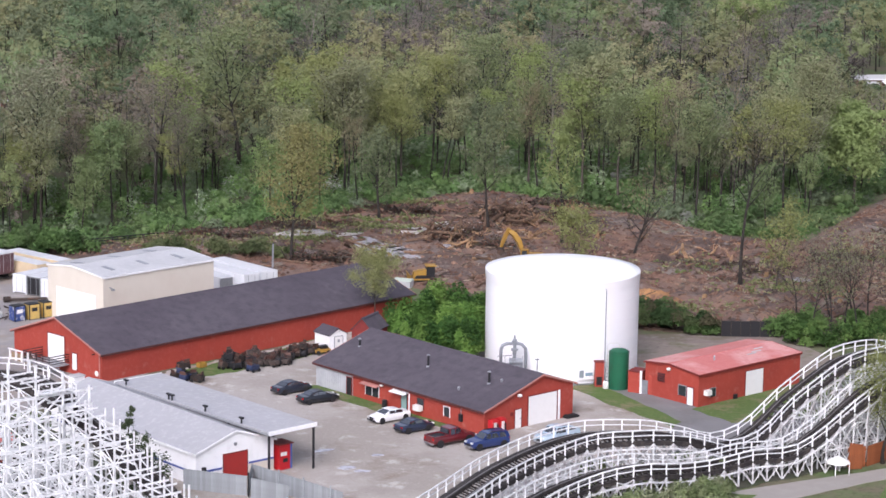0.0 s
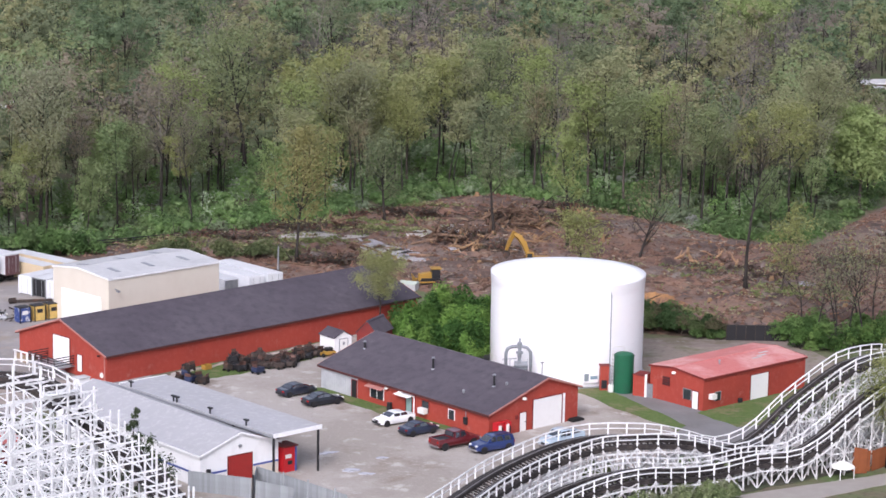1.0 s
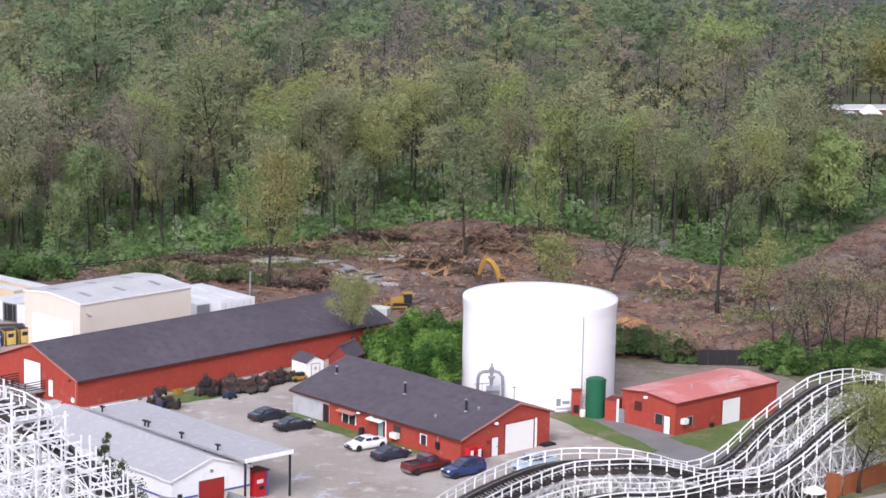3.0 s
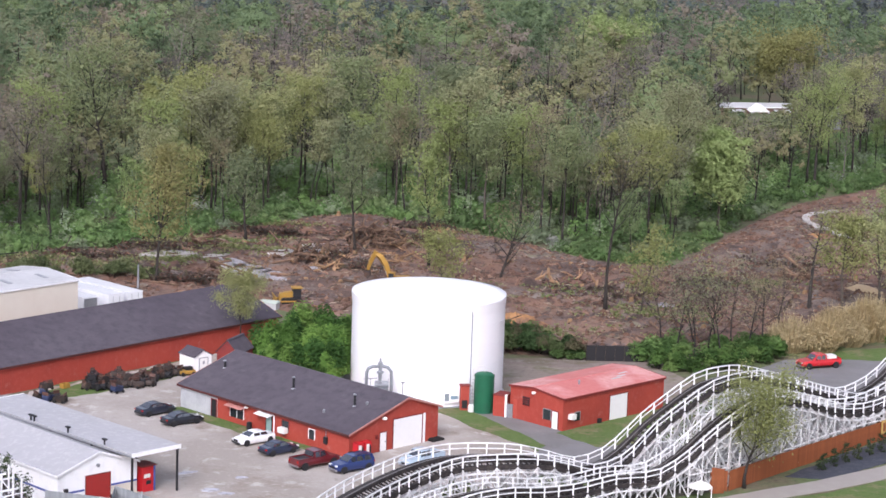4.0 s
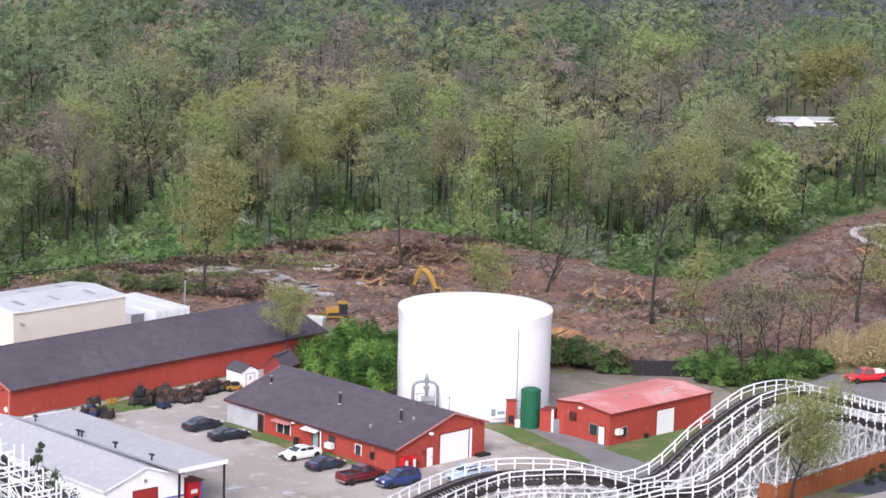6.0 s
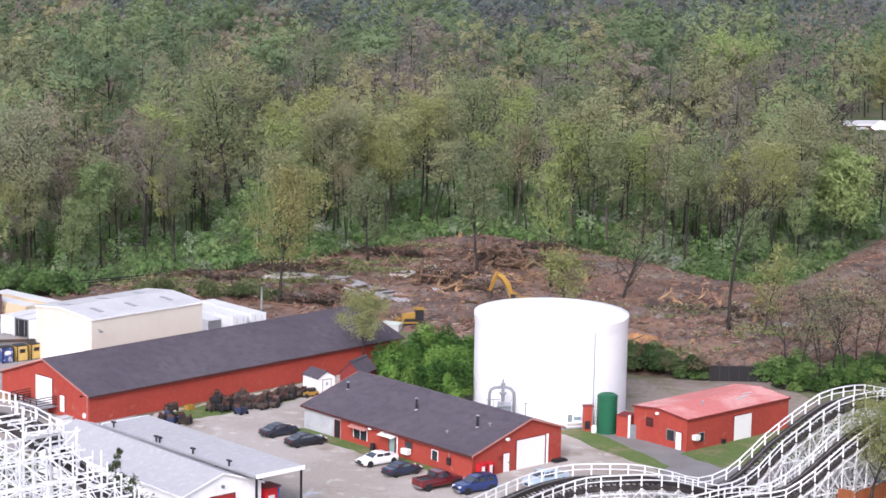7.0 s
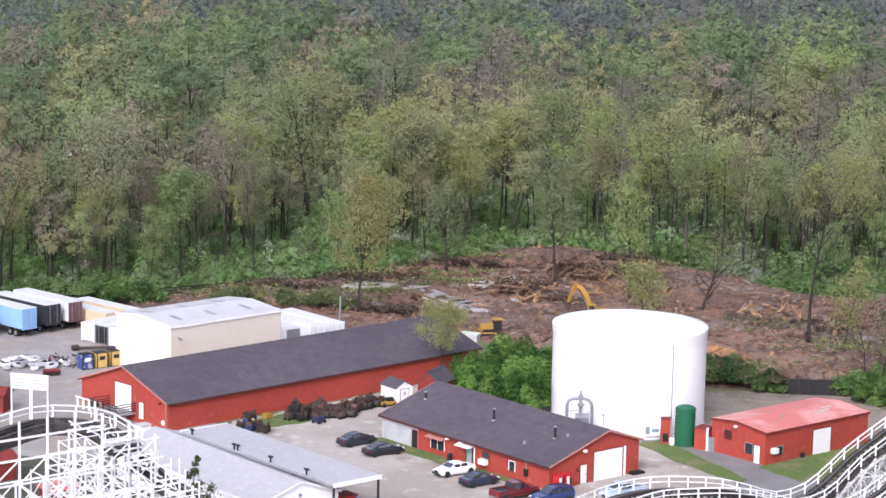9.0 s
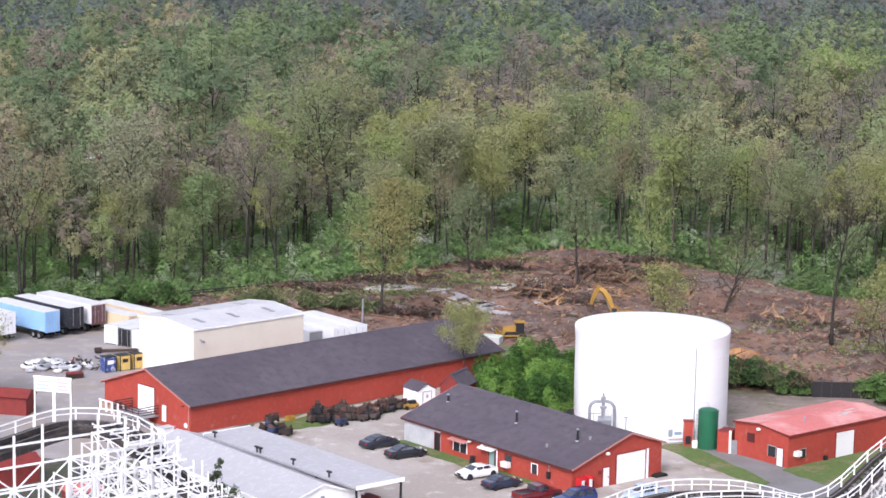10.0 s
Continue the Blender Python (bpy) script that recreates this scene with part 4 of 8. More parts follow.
# ---- sheds by the barn ----
def little_shed(name, x, y, turn, L, W, he, hr, wall, roof, label):
    t = gable(name, x, y, turn, L, W, he, hr, 0.5, 0, wall, roof, label, "shed", over=0.15, thick=0.1)
    return t


ws = little_shed("storage_shed", -13.95, 289.9, 128, 3.2, -2.6, 2.2, 2.9, WHITE, SHINGLE, "small white storage shed with a grey roof")
d = panel(ws, "door", DOOR_WHITE, GREY_METAL, "u", -0.75, -1.95, 0.05, 1.95, 0.0, "white shed door", -0.05)
part("window", Shape().box(-0.08, -1.5, 1.2, -0.055, -1.2, 1.6), GREY_METAL, d)
rs = little_shed("pump_house", -11.3, 292.4, 66, 4.3, -2.9, 2.5, 4.0, DARK_RED, SHINGLE, "small dark red gabled pump house with a dark roof")
panel(rs, "window", BLACK, DARK_RED, "u", -1.0, -2.1, 1.1, 1.9, 0.0, "dark opening", -0.04)

# ---- tank fittings ----
fit = thing("valve_station", pose(8.6, 274.6, 0), "grey steel pipework arch with valves beside the tank", "pipework")
arch = [(-1.6, 0, 0), (-1.6, 0, 4.3), (-1.4, 0, 4.85), (-0.9, 0, 5.1), (0.3, 0, 5.15), (0.9, 0, 5.0), (1.3, 0, 4.5), (1.35, 0, 3.6), (1.35, 0, 0)]
part("pipe_arch", Shape().tube(arch, [0.2] * 9, 10), PIPE_GREY, fit, smooth=True)
part("valve_stem", Shape().lathe([(0.16, 0), (0.16, 3.0), (0.4, 3.05), (0.4, 3.3), (0.2, 3.4), (0.25, 4.2), (0.42, 4.3), (0.42, 4.5), (0.18, 4.6), (0.3, 5.3), (0.3, 5.6), (0.12, 5.7), (0.12, 6.1)], 12), PIPE_GREY, fit)
part("platform", Shape().box(-0.9, -0.5, 2.3, 1.0, 0.5, 2.6), PIPE_GREY, fit)
part("valve_body", Shape().tube([(-0.6, 0, 2.95), (1.0, 0, 2.95)], [0.42, 0.42], 12), PIPE_GREY, fit)
for x in (-1.1, 1.0):
    part("guard_rail", Shape().beam((x, -0.5, 2.6), (x, 0.5, 3.5), 0.06), PIPE_GREY, fit)
part("guard_rail", Shape().beam((-2.0, -0.3, 3.6), (-0.3, -0.3, 3.75), 0.08), PIPE_GREY, fit)
gauge = thing("gauge_post", pose(11.3, 274.3, 0), "thin grey gauge post beside the tank", "post")
part("pole", Shape().beam((0, 0, 0), (0, 0, 3.4), 0.09), PIPE_GREY, gauge)
part("arm", Shape().beam((-0.25, 0, 3.3), (0.25, 0, 3.3), 0.12), PIPE_GREY, gauge)

gt = thing("green_tank", pose(20.9, 274.0, 0), "dark green cylindrical tank with a bent vent pipe", "tank")
part("shell", Shape().lathe([(1.18, 0), (1.18, 4.35), (1.22, 4.37), (1.22, 4.5), (1.18, 4.52)], 32), GREEN_TANK, gt)
part("dome", Shape().lathe([(1.18, 4.52), (0.9, 4.72), (0.4, 4.86), (0.1, 4.9)], 32), GREEN_TANK, gt, smooth=True)
part("vent_pipe", Shape().tube([(0.0, 0, 4.85), (0.0, 0, 5.3), (-0.15, 0, 5.5), (-1.1, 0, 5.45), (-1.35, 0, 5.2), (-1.35, 0, 0.2)], [0.05] * 6, 6), LAMP_WHITE, gt)
for k in range(9):
    part("ladder_rung", Shape().beam((-1.45, -0.1, 0.6 + k * 0.42), (-1.2, -0.35, 0.6 + k * 0.42), 0.04), PIPE_GREY, gt)
rb = thing("control_cabinet", pose(18.75, 274.7, 0, 0, 0, 5), "tall red control cabinet with a dark opening", "cabinet")
part("body", Shape().box(-0.6, -0.4, 0, 0.5, 0.4, 3.0), RED, rb)
part("opening", Shape().box(-0.45, -0.42, 0.3, 0.2, -0.402, 1.3), BLACK, rb)
part("top", Shape().box(-0.7, -0.5, 3.005, 0.6, 0.5, 3.1), DARK_RED, rb)
pole = thing("level_pipe", pose(19.25, 274.3, 0), "thin vertical level pipe on the tank side", "pipe")
part("pipe", Shape().tube([(0, 0, 0), (0, 0, 11.6)], [0.06, 0.06], 6), PIPE_GREY, pole)
part("head", Shape().beam((0, 0, 11.55), (0.05, 1.4, 11.6), 0.07), PIPE_GREY, pole)
jug = thing("white_drum", pose(19.4, 273.6, 0.05), "small white plastic drum", "drum")
part("body", Shape().lathe([(0.3, 0), (0.34, 0.1), (0.34, 0.8), (0.22, 0.95)], 14), LAMP_WHITE, jug)
part("cap", Shape().lathe([(0.1, 0.955), (0.1, 1.03)], 10), BLACK, jug)
rw = thing("pump_enclosure", pose(21.9, 272.3, 0, 0, 0, -28), "low red boarded pump enclosure with a white post and door", "enclosure")
part("wall", Shape().box(0, 0, 0, 1.5, 2.2, 2.5), RED, rw)
part("top", Shape().box(-0.08, -0.08, 2.505, 1.55, 2.25, 2.58), DARK_RED, rw)
part("post", Shape().box(1.52, -0.1, 0, 1.75, 0.12, 2.75), WHITE, rw)
part("door", Shape().box(1.78, 0.0, 0.05, 2.5, 0.08, 1.7), GREY_METAL, rw)
part("wall", Shape().box(2.52, 0.05, 0, 3.2, 2.0, 2.4), RED, rw)
mural = thing("tank_sign", pose(16.75, 274.9, 0, 0, 0, 14), "small blue and green stencilled sign near the tank base", "sign")
part("mark", Shape().box(-0.45, -0.05, 1.0, 0.1, -0.02, 1.9), material("sign_slate", (0.22, 0.26, 0.28), 0.6), mural)
part("mark", Shape().box(0.3, -0.05, 1.2, 1.2, -0.02, 1.6), material("sign_blue", (0.20, 0.30, 0.36), 0.6), mural)
part("backing", Shape().box(-0.6, -0.018, 0.8, 1.3, 0.0, 2.0), WHITE_TANK, mural)

# ---- vehicles ----
def loft(s, rings):
    n, base = len(rings[0]), len(s.v)
    for r_ in rings:
        s.v += [tuple(p) for p in r_]
    for i in range(len(rings) - 1):
        for k in range(n):
            k2 = (k + 1) % n
            s.f.append((base + i * n + k, base + i * n + k2, base + (i + 1) * n + k2, base + (i + 1) * n + k))
    s.f.append(tuple(base + k for k in reversed(range(n))))
    s.f.append(tuple(base + (len(rings) - 1) * n + k for k in range(n)))
    return s


def ring(x, hw, z0, z1, top=0.9):
    m = (z0 + z1) / 2
    return [(x, -hw * 0.92, z0), (x, hw * 0.92, z0), (x, hw, z0 + (m - z0) * 0.5), (x, hw, m + 0.1 * (z1 - z0)), (x, hw * top, z1), (x, -hw * top, z1), (x, -hw, m + 0.1 * (z1 - z0)), (x, -hw, z0 + (m - z0) * 0.5)]


def paint(name, col):
    mat = material(name, col, 0.35, 0.0, spec=0.2, spots=[(tuple(c * 0.8 for c in col), 1.2, 0.45, 0.7, 0.4)])
    b = mat.node_tree.nodes["Principled BSDF"]
    b.inputs["Coat Weight"].default_value, b.inputs["Coat Roughness"].default_value, b.inputs["Coat IOR"].default_value = 1.0, 0.04, 1.5
    return mat


CAR_GLASS = material("sky_lit_car_glass", (0.03, 0.035, 0.045), 0.06, spec=0.6)
CAR_GLASS.node_tree.nodes["Principled BSDF"].inputs["Coat Weight"].default_value = 1.0
CAR_GLASS.node_tree.nodes["Principled BSDF"].inputs["Coat IOR"].default_value = 2.2
HEADLIGHT = material("clear_headlight", (0.7, 0.7, 0.68), 0.15)
TAIL = material("red_tail_light", (0.35, 0.01, 0.01), 0.2)


def vehicle(name, label, x, y, turn, mat, style, L=4.7, W=1.82):
    t = thing(name, pose(x, y, 0.04, 0, 0, turn), label, "car" if style != "pickup" else "truck", "parked vehicles")
    hw, h = W / 2, L / 2
    if style == "sedan":
        body = [(-h, 0.72, 0.35, 0.80), (-h + 0.12, 0.9, 0.24, 0.95), (-h + 0.9, 1, 0.2, 0.98), (0, 1, 0.2, 0.96), (h - 1.3, 1, 0.2, 0.94), (h - 0.45, 0.95, 0.22, 0.82), (h - 0.05, 0.8, 0.28, 0.66), (h, 0.7, 0.34, 0.6)]
        cab = [(-h + 0.75, 0.86, 0.9, 0.97, 0.97), (-h + 1.5, 0.88, 0.9, 1.36, 0.72), (-0.2, 0.88, 0.9, 1.43, 0.72), (0.35, 0.88, 0.9, 1.38, 0.72), (h - 1.15, 0.88, 0.9, 0.95, 0.95)]
        wheel_r, zs = 0.33, (0.94, 1.3)
    elif style == "suv":
        body = [(-h, 0.85, 0.4, 1.0), (-h + 0.1, 0.95, 0.32, 1.1), (-h + 0.6, 1, 0.28, 1.12), (0, 1, 0.28, 1.12), (h - 1.35, 1, 0.28, 1.1), (h - 0.4, 0.96, 0.3, 1.02), (h, 0.85, 0.36, 0.85)]
        cab = [(-h + 0.05, 0.9, 1.05, 1.15, 0.9), (-h + 0.3, 0.9, 1.05, 1.72, 0.78), (-0.3, 0.9, 1.05, 1.78, 0.78), (0.3, 0.9, 1.05, 1.74, 0.78), (h - 1.3, 0.9, 1.05, 1.12, 0.9)]
        wheel_r, zs = 0.37, (1.1, 1.66)
    else:
        body = [(-h, 0.94, 0.5, 1.08), (-h + 0.08, 0.98, 0.42, 1.12), (-0.6, 0.98, 0.4, 1.12), (h - 1.6, 1, 0.4, 1.14), (h - 0.4, 0.98, 0.42, 1.1), (h, 0.9, 0.48, 0.95)]
        cab = [(-0.75, 0.92, 1.05, 1.15, 0.9), (-0.62, 0.92, 1.05, 1.84, 0.78), (0.3, 0.92, 1.05, 1.9, 0.78), (0.75, 0.92, 1.05, 1.84, 0.78), (h - 1.35, 0.92, 1.05, 1.14, 0.9)]
        wheel_r, zs = 0.4, (1.14, 1.76)
    s = Shape()
    loft(s, [ring(px, hw * k, z0, z1) for px, k, z0, z1 in body])
    b = part("body", s, mat, t, smooth=False)
    s = Shape()
    loft(s, [[(px, -hw * k0, z0), (px, hw * k0, z0), (px, hw * k1, z1), (px, -hw * k1, z1)] for px, k0, z0, z1, k1 in cab])
    c = part("cabin", s, mat, b)
    # glass: front, rear and sides stand 1 cm proud of the cabin
    zc = (zs[0] + 0.05, zs[1])

    def at(px, k):
        """Half width and top of the cabin at px."""
        for (xa, ka, za, zta, k1a), (xb, kb, zb, ztb, k1b) in zip(cab, cab[1:]):
            if xa <= px <= xb:
                f = (px - xa) / (xb - xa)
                return ka + (kb - ka) * f, k1a + (k1b - k1a) * f, za + (zb - za) * f, zta + (ztb - zta) * f
        return cab[-1][1], cab[-1][4], cab[-1][2], cab[-1][3]

    def side_pane(xa, xb, sg):
        pts = []
        for px, zz in ((xa, zc[0]), (xb, zc[0]), (xb - (0.25 if xb > 0.3 else 0.03), zc[1]), (xa + (0.25 if xa < -0.9 else 0.03), zc[1])):
            k0, k1, z0, z1 = at(px, 0)
            f = min(1, max(0, (zz - z0) / max(0.05, z1 - z0)))
            pts.append((px, sg * (hw * (k0 + (k1 - k0) * f) + 0.006), zz))
        inner = [(p[0], p[1] - sg * 0.03, p[2]) for p in pts]
        part("side_window", Shape().hexa(inner, pts), CAR_GLASS, c)

    spans = {"sedan": ((-1.35, -0.35), (-0.28, 0.75)), "suv": ((-2.0, -1.1), (-1.02, -0.1), (-0.03, 0.75)), "pickup": ((-0.5, 0.1), (0.17, 1.0))}[style]
    for xa, xb in spans:
        for sg in (-1, 1):
            side_pane(xa, xb, sg)
    for (p, q), nm in (((cab[-1], cab[-2]), "windscreen"), ((cab[0], cab[1]), "rear_window")):
        o = 0.012 if nm == "windscreen" else -0.012
        f0, f1 = 0.12, 0.9
        pts = []
        for f, sg in ((f0, -1), (f0, 1), (f1, 1), (f1, -1)):
            px = p[0] + (q[0] - p[0]) * f
            zt = p[3] + (q[3] - p[3]) * f
            k = p[4] + (q[4] - p[4]) * f
            pts.append((px + o, sg * hw * k * 0.9, zt + 0.012))
        part(nm, Shape().hexa([(a - o * 2, b_, c_ - 0.03) for a, b_, c_ in pts], pts), CAR_GLASS, c)
    for sx in (-h + 0.85, h - 0.9):
        for sg in (-1, 1):
            yo = sg * (hw - 0.2)
            wheel = part("wheel", Shape().tube([(sx, yo - 0.11, wheel_r), (sx, yo + 0.11, wheel_r)], [wheel_r, wheel_r], 18), TYRE, t)
            part("rim", Shape().tube([(sx, yo + sg * 0.1, wheel_r), (sx, yo + sg * 0.135, wheel_r)], [wheel_r * 0.64, wheel_r * 0.58], 14), CHROME, wheel)
            part("wheel_arch", Shape().tube([(sx, sg * (hw - 0.08), wheel_r + 0.02), (sx, sg * (hw + 0.004), wheel_r + 0.02)], [wheel_r * 1.16, wheel_r * 1.16], 18), BLACK, b)
    for sg in (-1, 1):
        part("headlight", Shape().box(h - 0.2, sg * hw * 0.62 - 0.17, 0.62 if style == "sedan" else 0.78, h + 0.01, sg * hw * 0.62 + 0.17, 0.74 if style == "sedan" else 0.94), HEADLIGHT, b)
        part("tail_light", Shape().box(-h - 0.012, sg * hw * 0.72 - 0.14, 0.7 if style == "sedan" else 0.82, -h + 0.1, sg * hw * 0.72 + 0.14, 0.84 if style == "sedan" else 1.06), TAIL, b)
        part("mirror", Shape().box(0.62, sg * (hw + 0.02) - 0.09, zs[0] + 0.02, 0.8, sg * (hw + 0.02) + 0.09, zs[0] + 0.18), mat, b)
    part("bumper", Shape().box(h - 0.06, -hw * 0.84, 0.32, h + 0.05, hw * 0.84, 0.5), BLACK if style == "sedan" else CHROME, b)
    part("bumper", Shape().box(-h - 0.05, -hw * 0.84, 0.36, -h + 0.06, hw * 0.84, 0.54), BLACK if style == "sedan" else CHROME, b)
    part("grille", Shape().box(h - 0.03, -hw * 0.4, 0.52, h + 0.02, hw * 0.4, 0.74), BLACK, b)
    if style == "pickup":
        part("bed", Shape().box(-h + 0.14, -hw * 0.78, 1.121, -0.85, hw * 0.78, 1.135), BLACK, b, "dark open truck bed")
        for sg in (-1, 1):
            part("bed_side", Shape().box(-h + 0.05, sg * hw * 0.88 - 0.06, 1.1, -0.75, sg * hw * 0.88 + 0.06, 1.27), mat, b)
        part("tailgate", Shape().box(-h + 0.0, -hw * 0.82, 1.1, -h + 0.1, hw * 0.82, 1.27), mat, b)
    if style == "suv":
        for sg in (-1, 1):
            part("roof_rail", Shape().beam((-1.6, sg * hw * 0.7, 1.8), (0.1, sg * hw * 0.7, 1.82), 0.05), BLACK, c)
    return t


NAVY = paint("dark_blue_black_paint", (0.018, 0.026, 0.055))
vehicle("car", "dark saloon car with a reflecting roof on the gravel", -17.4, 269.9, 40, paint("charcoal_paint", (0.018, 0.023, 0.038)), "sedan", 4.8)
vehicle("car", "black saloon car on the gravel", -14.1, 265.6, 33, paint("black_paint", (0.009, 0.011, 0.017)), "sedan", 4.8)
vehicle("car", "white saloon car parked by the workshop", -5.7, 257.7, 217, paint("white_car_paint", (0.8, 0.8, 0.8)), "sedan", 4.9)
vehicle("car", "dark blue hatchback parked by the workshop", -2.9, 253.6, 38, NAVY, "sedan", 4.5)
vehicle("pickup_truck", "dark red pickup truck with an open bed", 1.0, 248.6, 38, paint("dark_red_car_paint", (0.12, 0.012, 0.015)), "pickup", 5.6, 1.95)
vehicle("car", "blue estate car with a long roof", 5.0, 247.2, 214, paint("blue_car_paint", (0.018, 0.035, 0.13)), "suv", 4.9)
vehicle("pickup_truck", "pale blue pickup truck behind the coaster", 12.6, 249.8, 222, paint("pale_blue_car_paint", (0.42, 0.52, 0.60)), "pickup", 5.4, 1.95)
red_truck = vehicle("pickup_truck", "bright red pickup truck with a loaded bed", 66.6, 301.4, 200, paint("bright_red_car_paint", (0.5, 0.015, 0.02)), "pickup", 5.8, 2.0)
part("load", Shape().box(-2.3, -0.6, 1.14, -1.0, 0.6, 1.6), LAMP_WHITE, red_truck, "white load in the truck bed")

# ---- trailers and containers ----
BLUE_TRAILER = material("pale_blue_trailer", (0.24, 0.42, 0.66), 0.5, spots=[((0.34, 0.50, 0.70), 0.5, 0.45, 0.7, 0.7)], wave=(0.8, 0.01, "X"))
BLACK_TRAILER = material("black_trailer", (0.03, 0.032, 0.04), 0.5, spots=[((0.10, 0.11, 0.12), 0.8, 0.5, 0.7, 0.8)])
MAROON = material("maroon_trailer_door", (0.12, 0.06, 0.065), 0.6, spots=[((0.2, 0.17, 0.17), 1.2, 0.5, 0.7, 0.8)])
TRAILER_ROOF = material("trailer_roof_metal", (0.60, 0.61, 0.62), 0.5, spots=[((0.5, 0.5, 0.51), 0.6, 0.45, 0.7, 0.7)])
CONTAINER_WHITE = material("white_container", (0.72, 0.73, 0.75), 0.55, spots=[((0.60, 0.60, 0.61), 0.7, 0.5, 0.7, 0.7)], wave=(1.1, 0.03, "X"))
TAN = material("tan_container", (0.62, 0.50, 0.33), 0.6, spots=[((0.52, 0.42, 0.28), 0.7, 0.45, 0.7, 0.7)], wave=(1.1, 0.03, "X"))


def trailer(x, y, turn, mat, door, label, L=12.6):
    """Semi-trailer; its rear doors at the local origin, body along +u."""
    t = thing("semi_trailer", pose(x, y, 0.04, 0, 0, turn), label, "trailer", "parked trailers")
    part("body", Shape().box(0, -1.3, 1.25, L, 1.3, 4.0), mat, t)
    part("roof", Shape().box(-0.02, -1.32, 4.004, L + 0.02, 1.32, 4.08), TRAILER_ROOF, t)
    for v0, v1 in ((-1.22, -0.03), (0.03, 1.22)):
        d_ = part("door", Shape().box(-0.07, v0, 1.35, -0.005, v1, 3.9), door, t)
        part("lock_bar", Shape().beam((-0.09, (v0 + v1) / 2, 1.4), (-0.09, (v0 + v1) / 2, 3.85), 0.05), CHROME, d_)
    part("door_frame", Shape().box(-0.05, -1.31, 1.1, 0.0, 1.31, 1.34), door, t)
    part("bumper", Shape().box(-0.05, -1.1, 0.5, 0.05, 1.1, 0.65), BLACK, t)
    part("chassis", Shape().box(0.2, -0.5, 0.95, L - 0.3, 0.5, 1.24), BLACK, t)
    for i in range(9):
        for sg in (-1, 1):
            part("side_post", Shape().box(0.6 + i * 1.4, sg * 1.31 - 0.012, 1.3, 0.68 + i * 1.4, sg * 1.31 + 0.012, 3.95), mat, t)
    for ax in (1.6, 2.9):
        for sg in (-1, 1):
            wheel = part("wheel", Shape().tube([(ax, sg * 0.95 - 0.25, 0.5), (ax, sg * 0.95 + 0.25, 0.5)], [0.5, 0.5], 16), TYRE, t)
            part("rim", Shape().tube([(ax, sg * 1.2, 0.5), (ax, sg * 1.23, 0.5)], [0.3, 0.26], 12), CHROME, wheel)
    for sg in (-1, 1):
        part("landing_leg", Shape().box(L - 3.2, sg * 0.7 - 0.08, 0, L - 3.0, sg * 0.7 + 0.08, 1.0), BLACK, t)
    return t


trailer(-66.9, 324.8, 139, BLUE_TRAILER, BLUE_TRAILER, "pale blue semi-trailer in the storage yard")
trailer(-64.2, 328.2, 139, BLACK_TRAILER, BLACK_TRAILER, "black semi-trailer with a pale roof")
trailer(-61.6, 331.0, 139, CONTAINER_WHITE, MAROON, "white semi-trailer with dull maroon doors")
trailer(-72.6, 322.4, 139, CONTAINER_WHITE, CONTAINER_WHITE, "white semi-trailer in the storage yard")


def container(x, y, turn, mat, label, L=6.1, H=2.6, door=None):
    t = thing("container", pose(x, y, 0.04, 0, 0, turn), label, "container", "storage containers")
    part("body", Shape().box(0, -1.22, 0.12, L, 1.22, H), mat, t)
    part("roof", Shape().box(0.05, -1.18, H + 0.004, L - 0.05, 1.18, H + 0.05), TRAILER_ROOF, t)
    for u in (0.0, L):
        for sg in (-1, 1):
            part("corner_post", Shape().box(u - 0.09, sg * 1.22 - 0.09, 0, u + 0.09, sg * 1.22 + 0.09, H + 0.03), mat, t)
    for v0, v1 in ((-1.1, -0.02), (0.02, 1.1)):
        d_ = part("door", Shape().box(-0.06, v0, 0.2, -0.004, v1, H - 0.15), door or mat, t)
        part("lock_bar", Shape().beam((-0.08, (v0 + v1) / 2, 0.25), (-0.08, (v0 + v1) / 2, H - 0.2), 0.05), GREY_METAL, d_)
    for i in range(int(L / 0.6)):
        part("side_rib", Shape().box(0.3 + i * 0.6, -1.25, 0.2, 0.5 + i * 0.6, -1.222, H - 0.1), mat, t)
    return t


container(-58.3, 322.8, 54, CONTAINER_WHITE, "white storage container beside the warehouse")
container(-56.1, 321.2, 54, material("grey_container", (0.16, 0.17, 0.17), 0.6, spots=[((0.25, 0.25, 0.25), 0.9, 0.5, 0.7, 0.7)]), "grey storage container with an open dark front", door=BLACK)
container(-53.9, 319.6, 54, CONTAINER_WHITE, "white storage container beside the warehouse")
container(-56.2, 330.6, 139, TAN, "tan storage container behind the trailers", L=12)
container(-53.6, 333.4, 139, TAN, "tan storage container behind the trailers", L=12)
container(-24.2, 328.0, 132, CONTAINER_WHITE, "white storage container behind the warehouse", L=12.2)
container(-26.6, 325.7, 132, CONTAINER_WHITE, "white storage container behind the warehouse", L=12.2)
container(-29.9, 323.4, 132, CONTAINER_WHITE, "white storage container behind the warehouse", L=9, door=GREY_METAL)
BIN_BLUE = material("blue_bin", (0.04, 0.07, 0.22), 0.5, spots=[((0.5, 0.5, 0.52), 1.6, 0.52, 0.6, 0.9)])
BIN_YELLOW = material("yellow_bin", (0.58, 0.40, 0.12), 0.5, spots=[((0.3, 0.25, 0.1), 1.4, 0.5, 0.7, 0.7)])
